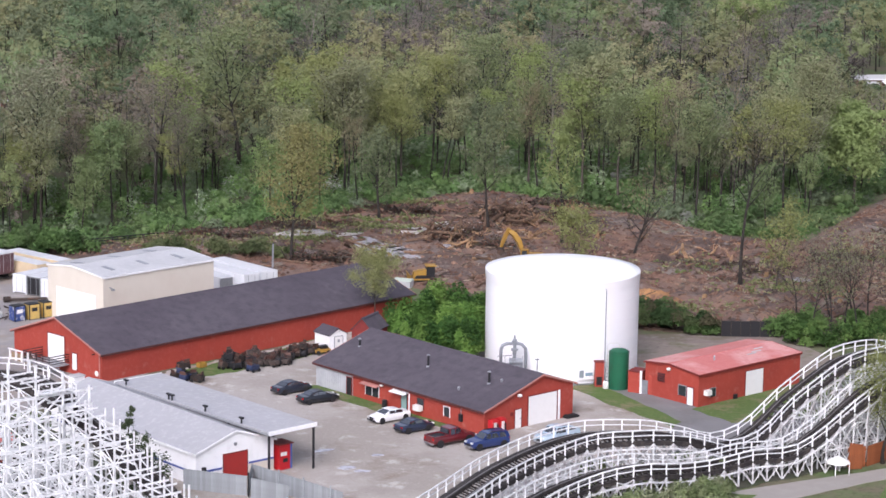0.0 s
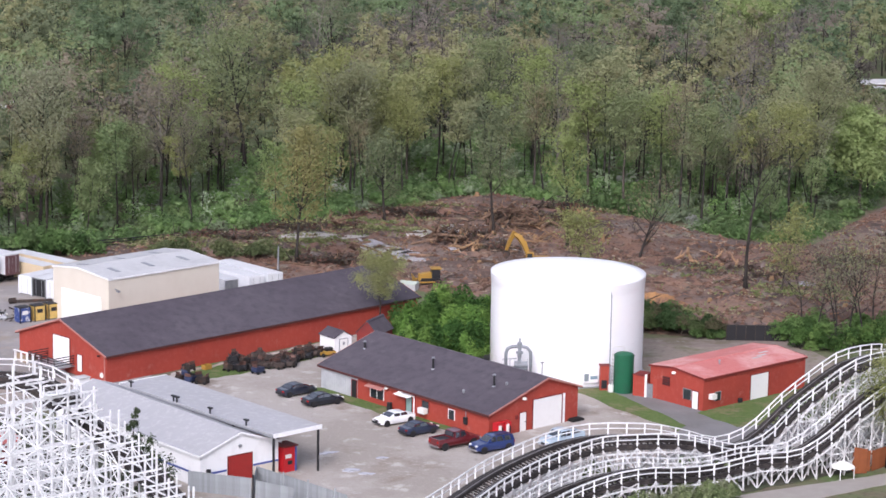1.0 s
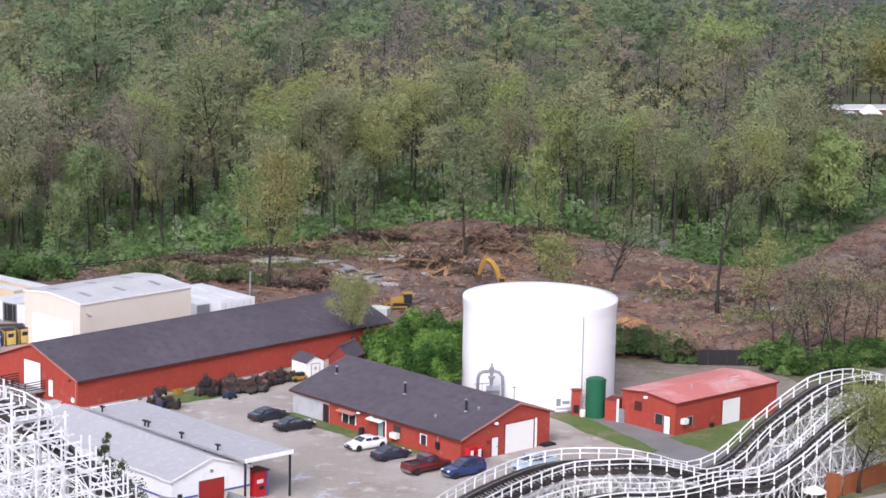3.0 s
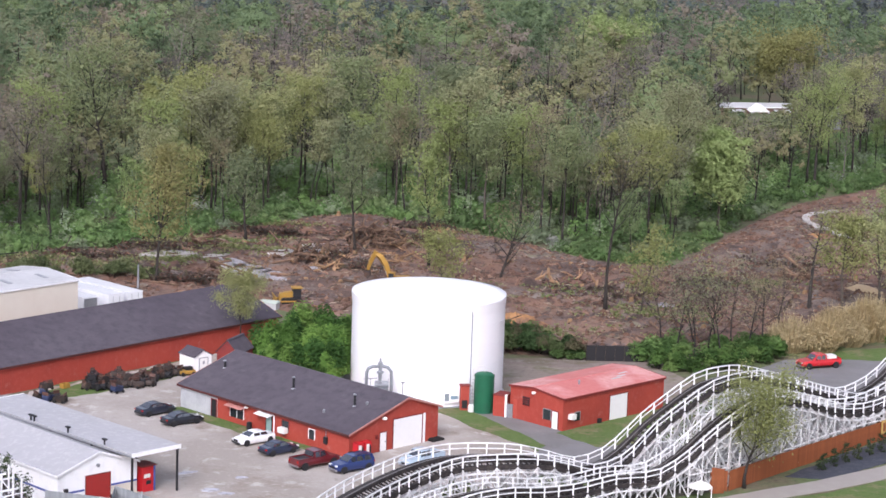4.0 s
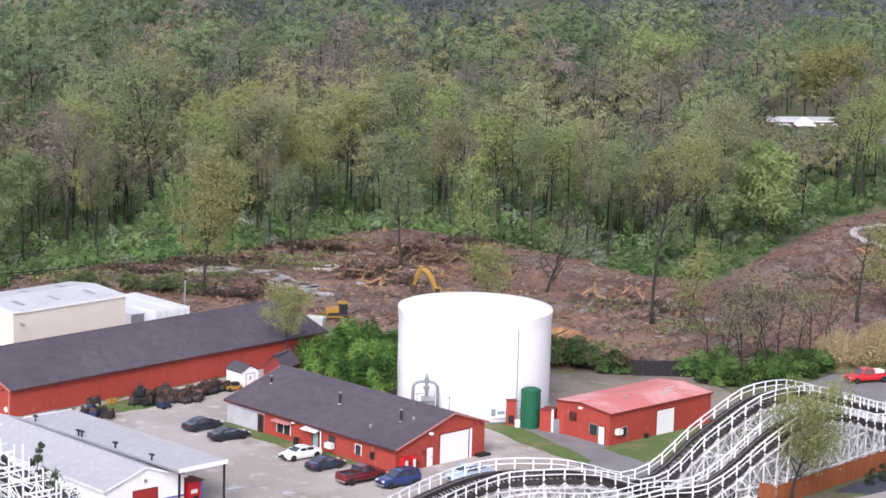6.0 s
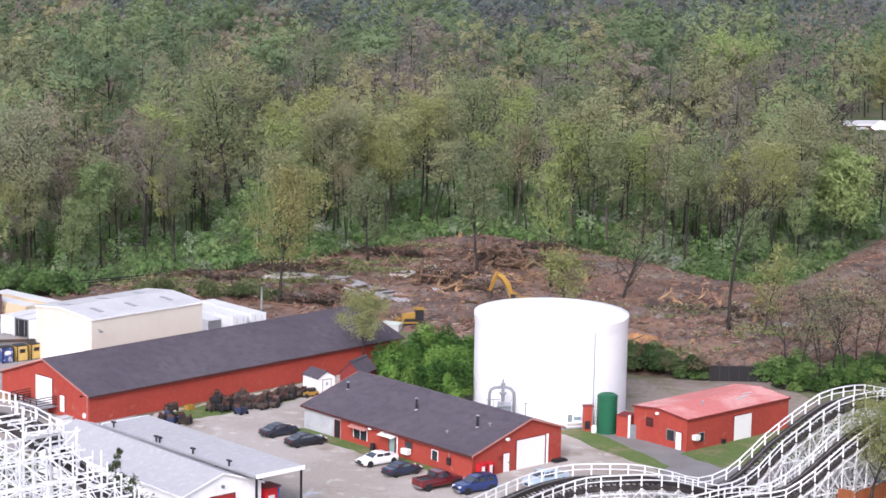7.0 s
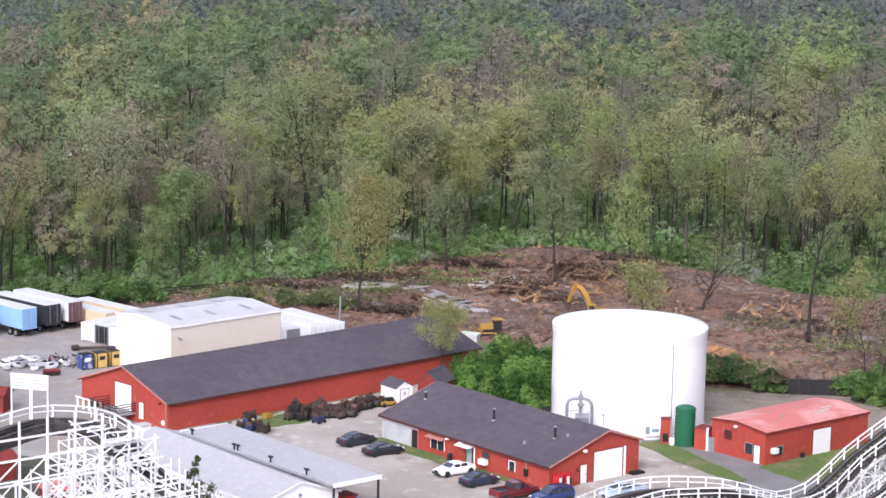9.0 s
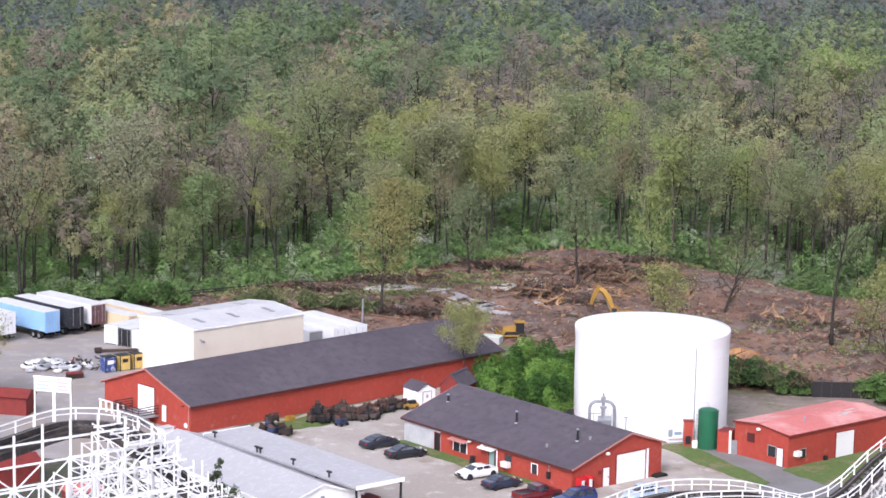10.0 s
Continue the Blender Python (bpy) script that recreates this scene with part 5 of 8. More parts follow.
for i, (bx_, by_, m_, nm) in enumerate(((-55.6, 305.6, BIN_BLUE, "blue"), (-53.9, 306.9, BIN_YELLOW, "yellow"), (-52.3, 308.3, BIN_YELLOW, "yellow"))):
    t = thing("booth", pose(bx_, by_, 0.04, 0, 0, 40), nm + " painted metal booth standing in the yard", "booth", "painted booths in the yard")
    part("body", Shape().box(-0.8, -0.7, 0.1, 0.8, 0.7, 2.0), m_, t)
    part("top", Shape().box(-0.85, -0.75, 2.004, 0.85, 0.75, 2.1), BLACK, t)
    part("front_mark", Shape().box(-0.4, -0.74, 1.1, 0.4, -0.705, 1.6), LAMP_WHITE if i == 0 else BLACK, t)
    for sx in (-0.78, 0.78):
        part("side_post", Shape().box(sx - 0.06, -0.78, 0, sx + 0.06, -0.705, 2.0), BLACK, t)

# ---- ride cars stacked beside the barn ----
SEAT = material("worn_seat_vinyl", (0.085, 0.045, 0.035), 0.6, spots=[((0.2, 0.15, 0.12), 1.6, 0.58, 0.7, 0.8)], vary=0.5)
BLUE_SHELL = material("blue_shell", (0.025, 0.035, 0.075), 0.4)


def ride_car(x, y, turn, k, shell, seat, label, z=0.06):
    t = thing("ride_car", pose(x, y, z, 0, 0, turn), label, "ride car", "stacked ride cars by the barn")
    t.scale = (1, 1, 0.82)
    s = Shape()
    loft(s, [[(px, -w_ * k, z0), (px, w_ * k, z0), (px, w_ * k * 1.05, z1), (px, -w_ * k * 1.05, z1)] for px, w_, z0, z1 in ((-1.0 * k, 0.5, 0.35, 0.8), (-0.7 * k, 0.62, 0.25, 1.15), (0.2 * k, 0.62, 0.25, 0.9), (0.75 * k, 0.55, 0.25, 0.95), (1.0 * k, 0.4, 0.35, 0.7))])
    part("shell", s, shell, t)
    part("seat", Shape().box(-0.6 * k, -0.5 * k, 0.92, -0.1 * k, 0.5 * k, 1.08), seat, t)
    part("backrest", Shape().hexa([(-0.78 * k, -0.5 * k, 1.0), (-0.62 * k, -0.5 * k, 1.0), (-0.62 * k, 0.5 * k, 1.0), (-0.78 * k, 0.5 * k, 1.0)], [(-0.92 * k, -0.46 * k, 1.55), (-0.8 * k, -0.46 * k, 1.55), (-0.8 * k, 0.46 * k, 1.55), (-0.92 * k, 0.46 * k, 1.55)]), seat, t)
    part("lap_bar", Shape().tube([(0.1 * k, -0.5 * k, 0.9), (0.05 * k, -0.45 * k, 1.25), (0.05 * k, 0.45 * k, 1.25), (0.1 * k, 0.5 * k, 0.9)], [0.04] * 4, 6), BLACK, t)
    for sx in (-0.65, 0.65):
        for sg in (-1, 1):
            part("wheel", Shape().tube([(sx * k, sg * 0.55 * k, 0.22), (sx * k, sg * 0.7 * k, 0.22)], [0.22, 0.22], 10), TYRE, t)
    return t


r_ = rng(31)
for i in range(56):
    if i < 46:
        cx = -26.4 + 7.8 * r_.random()
        cy = 280.2 + 4.6 * r_.random() + 0.3 * (cx + 26.4)
    else:
        f = (i - 45.5) / 10
        cx, cy = -19.2 + 3.6 * f + r_.uniform(-0.3, 0.3), 285.8 + 4.4 * f + r_.uniform(-0.6, 0.6)
    m_ = r_.choice([RUST, RUST, BLACK, RUST, BLACK])
    if i == 15:
        cx, cy = -22.6, 279.6
        m_ = BLUE_SHELL
    lab = "dark blue ride car on the gravel" if i == 15 else "dark rusty ride car stacked beside the barn"
    ride_car(cx, cy, r_.uniform(0, 360), r_.uniform(0.6, 0.85), m_, SEAT, lab)
    if r_.random() < 0.2:
        ride_car(cx + 0.2, cy + 0.2, r_.uniform(0, 360), 0.62, r_.choice([RUST, BLACK]), SEAT, "dark ride car piled on another", z=0.75)
mower = thing("mower", pose(-14.9, 289.4, 0.06, 0, 0, 25), "low yellow and black garden machine", "machine")
part("deck", Shape().box(-1.0, -0.6, 0.25, 1.0, 0.6, 0.65), YELLOW, mower)
part("engine", Shape().box(-0.2, -0.35, 0.655, 0.7, 0.35, 1.05), BLACK, mower)
for sx in (-0.7, 0.7):
    for sg in (-1, 1):
        part("wheel", Shape().tube([(sx, sg * 0.62, 0.25), (sx, sg * 0.82, 0.25)], [0.25, 0.25], 10), TYRE, mower)
for i, (cx, cy, z) in enumerate(((-31.2, 275.0, 0.06), (-30.2, 274.4, 0.06), (-30.8, 275.2, 0.75), (-29.6, 275.6, 0.06), (-30.5, 274.8, 1.45), (-28.8, 274.2, 0.06))):
    ride_car(cx, cy, 40 + 25 * i, 0.8, r_.choice([RUST, BLACK, BLUE_SHELL]), SEAT, "dark ride car stacked by the canopy", z=z)
crate = thing("crate", pose(-29.0, 281.3, 0.1, 0, 0, 45), "small yellow plastic crate on the grass", "crate")
s = Shape().box(-0.5, -0.4, 0, 0.5, 0.4, 0.1)
part("floor", s, YELLOW, crate)
for a in (((-0.5, -0.4), (0.5, -0.34)), ((-0.5, 0.34), (0.5, 0.4)), ((-0.5, -0.335), (-0.44, 0.335)), ((0.44, -0.335), (0.5, 0.335))):
    part("side", Shape().box(a[0][0], a[0][1], 0.105, a[1][0], a[1][1], 0.55), YELLOW, crate)

# ---- heap of white shells and scrap in the yard ----
r_ = rng(33)
for i in range(34):
    a, q = r_.uniform(0, 6.28), r_.random() ** 0.6
    x, y = -62.8 + 4.6 * q * math.cos(a), 306.6 + 4.2 * q * math.sin(a)
    t = thing("boat_shell", pose(x, y, 0.05, r_.uniform(-14, 14), r_.uniform(-14, 14), r_.uniform(0, 360)), "white moulded ride shell lying in the yard", "shell", "heap of white ride shells")
    k = r_.uniform(0.55, 1.05)
    part("hull", Shape().lathe([(0.5 * k, 0.02), (0.85 * k, 0.2), (0.9 * k, 0.42), (0.7 * k, 0.5), (0.15 * k, 0.55)], 9), (LAMP_WHITE, WEATHERED, LAMP_WHITE, GREY_METAL, WEATHERED)[i % 5], t)
    part("seat", Shape().box(-0.3 * k, -0.25 * k, 0.56, 0.3 * k, 0.25 * k, 0.66), BLACK if i % 2 == 0 else WEATHERED, t)
for i in range(16):
    x, y = -58.6 + r_.uniform(-3.2, 3.2), 308.6 + r_.uniform(-3, 3)
    t = thing("scrap_metal", pose(x, y, 0.1, 0, 0, r_.uniform(0, 180)), "dark scrap metal frame in the yard", "scrap", "scrap metal in the yard")
    part("bar", Shape().beam((-1.1, 0, 0.1), (1.1, 0.2, r_.uniform(0.2, 1.0)), 0.12), SODA_RED if i in (3, 7) else RUST, t)
    part("bar", Shape().beam((-0.6, -0.7, 0.1), (0.5, 0.7, 0.5), 0.1), RUST, t)
    part("upright", Shape().beam((0.2, 0, 0.05), (0.2, 0, r_.uniform(0.6, 1.6)), 0.09), SODA_RED if i in (3, 7) else GREY_METAL, t)
bin_ = thing("open_box", pose(-59.2, 301.3, 0.05, 0, 0, 30), "dark brown open metal box in the yard", "box")
part("body", Shape().box(-1.0, -0.6, 0, 1.0, 0.6, 0.6), RUST, bin_)
part("rim", Shape().box(-1.05, -0.65, 0.605, 1.05, 0.65, 0.7), DARK_RED, bin_)
log_ = thing("scrap_pipe", pose(-57.2, 317.0, 0.1, 0, 0, 10), "rusty pipe and drum lying by the containers", "scrap")
part("pipe", Shape().tube([(-1.5, 0, 0.3), (3.5, 0.4, 0.3)], [0.2, 0.2], 8), RUST, log_)
part("drum", Shape().tube([(-2.2, -0.3, 0.4), (-1.4, 0.0, 0.4)], [0.4, 0.4], 12), RUST, log_)

# ---- low maroon roofs inside and behind the turn ----
for hx, hy, tn, L_ in ((-55.8, 249.6, 40, 5.0), (-46.4, 239.5, 40, 3.2), (-63.6, 281.5, -10, 6.0)):
    hut = thing("ride_hut", pose(hx, hy, 0, 0, 0, tn), "low ride hut with a faded maroon roof", "hut", "maroon roofed huts")
    part("wall", Shape().box(-L_ / 2, -1.3, 0, L_ / 2, 1.3, 2.3), DARK_RED, hut)
    part("roof", Shape().hexa([(-L_ / 2 - 0.3, -1.7, 2.305), (L_ / 2 + 0.3, -1.7, 2.305), (L_ / 2 + 0.3, 1.7, 2.305), (-L_ / 2 - 0.3, 1.7, 2.305)], [(-L_ / 2 - 0.2, -0.1, 3.1), (L_ / 2 + 0.2, -0.1, 3.1), (L_ / 2 + 0.2, 0.1, 3.1), (-L_ / 2 - 0.2, 0.1, 3.1)]), PINK_ROOF if L_ < 4 else DARK_RED, hut)

# ---- entrance sign frame ----
sign = thing("sign_frame", pose(-57.8, 270.2, 0, 0, 0, -13), "white steel frame with two panels of worn lettering", "sign")
SIGN_W = material("white_sign_face", (0.74, 0.76, 0.80), 0.5)
LETTER_B = material("blue_sign_marks", (0.40, 0.46, 0.58), 0.5)
LETTER_R = material("red_sign_marks", (0.6, 0.42, 0.42), 0.5)
for x in (0.0, 2.35, 2.55, 4.55):
    part("post", Shape().box(x - 0.07, -0.07, 0, x + 0.07, 0.07, 7.1), WHITE, sign)
for x0, x1, m_ in ((0.15, 2.2, LETTER_B), (2.7, 4.4, LETTER_R)):
    p = part("panel", Shape().box(x0, -0.06, 5.5, x1, 0.06, 7.0), SIGN_W, sign)
    for k in range(3):
        part("lettering_bar", Shape().box(x0 + 0.15, -0.09, 5.7 + 0.42 * k, x1 - 0.15 - 0.2 * (k % 2), -0.062, 5.95 + 0.42 * k), m_, p)
part("crossbar", Shape().box(-0.1, -0.14, 7.11, 4.65, 0.14, 7.28), WHITE, sign)

# ---- grey board fence in front of the white shed ----
def fence_run(owner, a, b, h, mat, board=0.24, gap=0.012, lift=0.05):
    a, b = Vector(a), Vector(b)
    d = b - a
    L = d.length
    d.normalize()
    n_ = int(L / board)
    turn = math.atan2(d.y, d.x)
    me = Shape().box(0, -0.02, lift, board - gap, 0.02, h).mesh("board", mat)
    for i in range(n_):
        p = a + d * board * i
        ob = part("board", me, None, owner)
        ob.location, ob.rotation_euler = (p.x, p.y, 0), (0, 0, turn)
    for z in (0.4, h - 0.35):
        side = Vector((-d.y, d.x, 0)) * 0.06
        part("rail", Shape().beam(a + side + Vector((0, 0, z)), b + side + Vector((0, 0, z)), 0.07, 0.12), mat, owner)


gf = thing("board_fence", pose(0, 0, 0), "grey painted board fence around the ride shed", "fence")
for a, b in (((-25.6, 230.2, 0), (-18.9, 227.9, 0)), ((-18.9, 227.9, 0), (-18.9, 232.3, 0)), ((-18.9, 232.3, 0), (-9.3, 222.7, 0)), ((-18.6, 227.2, 0), (-14.6, 224.8, 0))):
    fence_run(gf, a, b, 2.1, FENCE_GREY, board=0.3)
part("gate_post", Shape().box(-18.98, 227.7, 0, -18.82, 227.86, 2.5), BLACK, gf)
for p in ((-16.0, 229.2), (-13.4, 226.6), (-10.6, 223.8)):
    part("post", Shape().box(p[0] - 0.08, p[1] - 0.08, 0, p[0] + 0.08, p[1] + 0.08, 2.45), FENCE_GREY, gf)

# ---- brown fence, sign and garden in front of the coaster hill ----
bf = thing("board_fence", pose(0, 0, 0), "red-brown stained board fence below the coaster", "fence")
for a, b in (((42.6, 241.4, 0), (44.7, 241.8, 0)), ((44.7, 241.8, 0), (54.1, 251.9, 0)), ((54.1, 251.9, 0), (67.3, 265.4, 0)), ((67.3, 265.4, 0), (75.0, 273.0, 0))):
    fence_run(bf, a, b, 2.25, FENCE_BROWN, board=0.28)
plank = thing("ride_sign", pose(66.9, 264.6, 0, 0, 0, 45), "yellow board sign with dark lettering bars on the fence", "sign")
part("board", Shape().box(-1.3, -0.1, 0.9, 1.3, -0.02, 2.5), material("yellow_board", (0.55, 0.38, 0.12), 0.6, spots=[((0.4, 0.26, 0.08), 1.4, 0.45, 0.7, 0.7)]), plank)
for k in range(3):
    part("lettering_bar", Shape().box(-1.0 + 0.7 * k, -0.13, 1.2, -0.5 + 0.7 * k, -0.102, 2.2), FENCE_BROWN, plank)
part("leg", Shape().box(-1.2, -0.09, 0, -1.05, -0.03, 0.9), FENCE_BROWN, plank)
part("leg", Shape().box(1.05, -0.09, 0, 1.2, -0.03, 0.9), FENCE_BROWN, plank)
small = thing("fence_panel", pose(42.6, 240.6, 0, 0, 0, 14), "loose orange-brown fence panel beside the coaster", "panel")
for k in range(5):
    part("board", Shape().box(0.3 * k, -0.05, 0.05, 0.3 * k + 0.28, 0, 2.9 - 0.06 * k), FENCE_BROWN, small)
part("rail", Shape().box(0, 0.005, 1.2, 1.48, 0.08, 1.32), FENCE_BROWN, small)
MULCH = material("dark_blue_black_gravel", (0.045, 0.05, 0.065), 0.9, spots=[((0.08, 0.085, 0.10), 1.0, 0.45, 0.7, 0.8)], bump=0.05, bump_scale=6)
PATH = material("pale_path_concrete", (0.30, 0.275, 0.25), 0.85, spots=[((0.34, 0.32, 0.29), 0.5, 0.45, 0.7, 0.7)])
patch("planting_bed", [(52, 248), (60.5, 258.2), (70, 267), (74, 262), (66, 255.5), (56, 247)], 0.06, MULCH, "dark gravel planting bed beside the fence", "planting bed", 0.3, seed=11)
patch("footpath", [(28, 231), (38, 236.6), (44, 239.6), (55, 246.4), (66, 254.6), (76, 262), (78, 259), (68, 251.5), (56, 243), (44, 236), (30, 226)], 0.062, PATH, "pale concrete footpath with a kerb", "path", 0.15, seed=12)
patch("lawn", [(46, 236.4), (56, 242.4), (68, 250.8), (80, 258), (82, 240), (60, 228), (44, 230)], 0.05, GRASS, "mown lawn below the footpath", "lawn", 0.3, seed=13)
patch("lawn", [(4, 205), (8, 216), (14, 223.5), (20, 226.6), (27, 232), (32, 231), (26, 222), (16, 205)], 0.07, GRASS, "rough grass inside the coaster curve", "lawn", 0.5, seed=14)
tent = thing("canopy_tent", pose(41.2, 239.0, 0, 0, 0, 25), "white fabric tent top near the fence", "tent")
part("cloth", Shape().lathe([(1.3, 1.2), (1.28, 1.35), (0.7, 1.65), (0.1, 1.9), (0.08, 2.0)], 8), LAMP_WHITE, tent)
for k in range(4):
    a = math.pi / 4 + k * math.pi / 2
    part("pole", Shape().beam((1.2 * math.cos(a), 1.2 * math.sin(a), 0), (1.2 * math.cos(a), 1.2 * math.sin(a), 1.3), 0.07), WHITE, tent)

# ---- pole, black fences ----
pl = thing("utility_pole", pose(-24.8, 341.8, 0), "grey wooden utility pole at the edge of the yard", "pole")
part("shaft", Shape().tube([(0, 0, 0), (0.05, 0, 3.9)], [0.17, 0.13], 8), GREY_METAL, pl)
part("cap", Shape().lathe([(0.16, 3.9), (0.1, 4.02)], 8, 0.05, 0), BLACK, pl)
rf = thing("rail_fence", pose(0, 0, 0), "dark post and rail fence along the cleared ground", "fence")
A, B = Vector((-74, 343.5, 0)), Vector((-44, 362.5, 0))
for i in range(15):
    p = A.lerp(B, i / 14)
    part("post", Shape().box(p.x - 0.09, p.y - 0.09, 0, p.x + 0.09, p.y + 0.09, 1.5), BLACK, rf)
for z in (0.6, 1.0, 1.4):
    part("rail", Shape().beam(A + Vector((0, 0, z)), B + Vector((0, 0, z)), 0.08, 0.14), BLACK, rf)
cf = thing("mesh_fence", pose(0, 0, 0), "black screened fence by the red shed", "fence")
for i in range(7):
    x = 36.2 + i * 1.25
    part("post", Shape().box(x - 0.04, 302.2, 0, x + 0.04, 302.3, 2.25), RUST, cf)
    if i < 6:
        part("screen", Shape().box(x + 0.055, 302.23, 0.05, x + 1.195, 302.27, 2.1), BLACK, cf)

# ---- machines in the clearing ----
def excavator(x, y, turn, z):
    t = thing("excavator", pose(x, y, z, 0, 0, turn), "yellow tracked excavator with a raised arm on bare soil", "excavator")
    for sg in (-1, 1):
        s = Shape()
        prof = [(-1.7, 0.35), (-1.4, 0.05), (1.4, 0.05), (1.7, 0.35), (1.7, 0.6), (1.4, 0.85), (-1.4, 0.85), (-1.7, 0.6)]
        a = [(px, sg * 1.0 - 0.3, pz) for px, pz in prof]
        b = [(px, sg * 1.0 + 0.3, pz) for px, pz in prof]
        loft(s, [a, b])
        part("track", s, BLACK, t)
    part("turntable", Shape().lathe([(0.8, 0.86), (0.8, 1.1)], 16), BLACK, t)
    part("house", Shape().hexa([(-2.0, -1.2, 1.1), (1.0, -1.2, 1.1), (1.0, 1.2, 1.1), (-2.0, 1.2, 1.1)], [(-1.9, -1.15, 2.3), (0.6, -1.15, 2.2), (0.6, 1.15, 2.2), (-1.9, 1.15, 2.3)]), YELLOW, t)
    cab_ = part("cab", Shape().hexa([(0.0, 0.2, 2.2), (1.3, 0.2, 1.6), (1.3, 1.15, 1.6), (0.0, 1.15, 2.2)], [(0.0, 0.25, 3.0), (0.95, 0.25, 3.0), (0.95, 1.1, 3.0), (0.0, 1.1, 3.0)]), YELLOW, t)
    part("window", Shape().box(0.15, 1.13, 2.25, 0.9, 1.17, 2.85), GLASS, cab_)
    part("counterweight", Shape().box(-2.4, -1.2, 1.15, -2.01, 1.2, 2.1), BLACK, t)
    boom = part("boom", Shape().tube([(0.8, -0.2, 1.9), (1.6, -0.2, 4.0), (2.3, -0.2, 5.0), (3.2, -0.2, 5.5)], [0.36, 0.52, 0.48, 0.3], 4), YELLOW, t)
    part("stick", Shape().tube([(3.0, -0.2, 5.8), (3.8, -0.2, 4.2), (4.2, -0.2, 3.0)], [0.36, 0.34, 0.24], 4), YELLOW, boom)
    part("ram", Shape().beam((1.3, -0.2, 2.4), (2.1, -0.2, 4.4), 0.16), CHROME, boom)
    s = Shape()
    loft(s, [[(3.8, -0.6 + o, 2.9), (4.6, -0.6 + o, 2.8), (4.7, -0.6 + o, 2.1), (4.1, -0.6 + o, 1.7), (3.7, -0.6 + o, 2.2)] for o in (0, 0.8)])
    part("bucket", s, RUST, boom)


def dozer(x, y, turn, z):
    t = thing("bulldozer", pose(x, y, z, 0, 0, turn), "yellow bulldozer working on bare soil", "bulldozer")
    for sg in (-1, 1):
        s = Shape()
        prof = [(-1.6, 0.4), (-1.3, 0.05), (1.3, 0.05), (1.6, 0.4), (1.3, 0.95), (-1.3, 0.95)]
        loft(s, [[(px, sg * 0.95 - 0.28, pz) for px, pz in prof], [(px, sg * 0.95 + 0.28, pz) for px, pz in prof]])
        part("track", s, BLACK, t)
    part("hood", Shape().hexa([(-0.2, -0.6, 0.5), (1.7, -0.5, 0.5), (1.7, 0.5, 0.5), (-0.2, 0.6, 0.5)], [(-0.2, -0.6, 1.75), (1.6, -0.45, 1.5), (1.6, 0.45, 1.5), (-0.2, 0.6, 1.75)]), YELLOW, t)
    part("cab", Shape().box(-1.4, -0.7, 0.96, -0.25, 0.7, 2.2), BLACK, t)
    part("roof", Shape().box(-1.6, -0.85, 2.21, -0.1, 0.85, 2.35), YELLOW, t)
    s = Shape()
    loft(s, [[(2.3, v, 0.1), (2.45, v, 0.1), (2.3, v, 0.7), (2.5, v, 1.3), (2.35, v, 1.3), (2.15, v, 0.7)] for v in (-1.5, 1.5)])
    part("blade", s, YELLOW, t)
    for sg in (-1, 1):
        part("push_arm", Shape().beam((-0.6, sg * 1.3, 0.5), (2.25, sg * 1.3, 0.5), 0.2), YELLOW, t)


excavator(12.6, 343.6, 170, 0.4)
dozer(-2.6, 333.9, 190, 0.3)

bx = thing("storage_box", pose(-5.6, 331.2, 0, 0, 0, -20), "pale green-white storage box behind the barn", "box")
bx.scale = (0.75, 0.75, 0.7)
part("body", Shape().box(-1.8, -1.0, 0, 1.8, 1.0, 1.3), PALE_ROOF, bx)
part("lid", Shape().hexa([(-1.9, -1.1, 1.305), (1.9, -1.1, 1.305), (1.9, 1.1, 1.305), (-1.9, 1.1, 1.305)], [(-1.8, -0.9, 1.5), (1.8, -0.9, 1.5), (1.8, 0.9, 1.6), (-1.8, 0.9, 1.6)]), material("pale_green_sheet", (0.46, 0.52, 0.44), 0.7), bx)

# ---- felled trees, stumps and water in the clearing ----
LOG = material("felled_log_bark", (0.16, 0.10, 0.065), 0.9, spots=[((0.07, 0.05, 0.04), 1.5, 0.45, 0.7, 0.8), ((0.34, 0.24, 0.15), 0.9, 0.56, 0.7, 0.7)], vary=0.5)
r_ = rng(41)


def log(x, y, L, rad, turn, tilt, z, mat=LOG, label="felled log with broken branches on bare soil"):
    s = Shape()
    s.tube([(-L / 2, 0, 0), (0, r_.uniform(-0.2, 0.2), 0.05), (L / 2, 0, 0)], [rad, rad * 0.9, rad * 0.6], 7)
    for _ in range(3):
        px = r_.uniform(-0.2, 0.45) * L
        s.tube([(px, 0, 0), (px + r_.uniform(0.3, 1.2), r_.uniform(-1.2, 1.2), r_.uniform(0.3, 1.3))], [rad * 0.35, rad * 0.12], 5)
    return solo("felled_log", s, mat, label, "log", "felled logs in the clearing", m=pose(x, y, z, 0, tilt, turn))


def in_clearing(margin):
    while True:
        x, y = r_.uniform(-60, 110), r_.uniform(305, 440)
        if inside(x, y, CLEARING) and edge_distance(x, y, CLEARING) > margin:
            return x, y


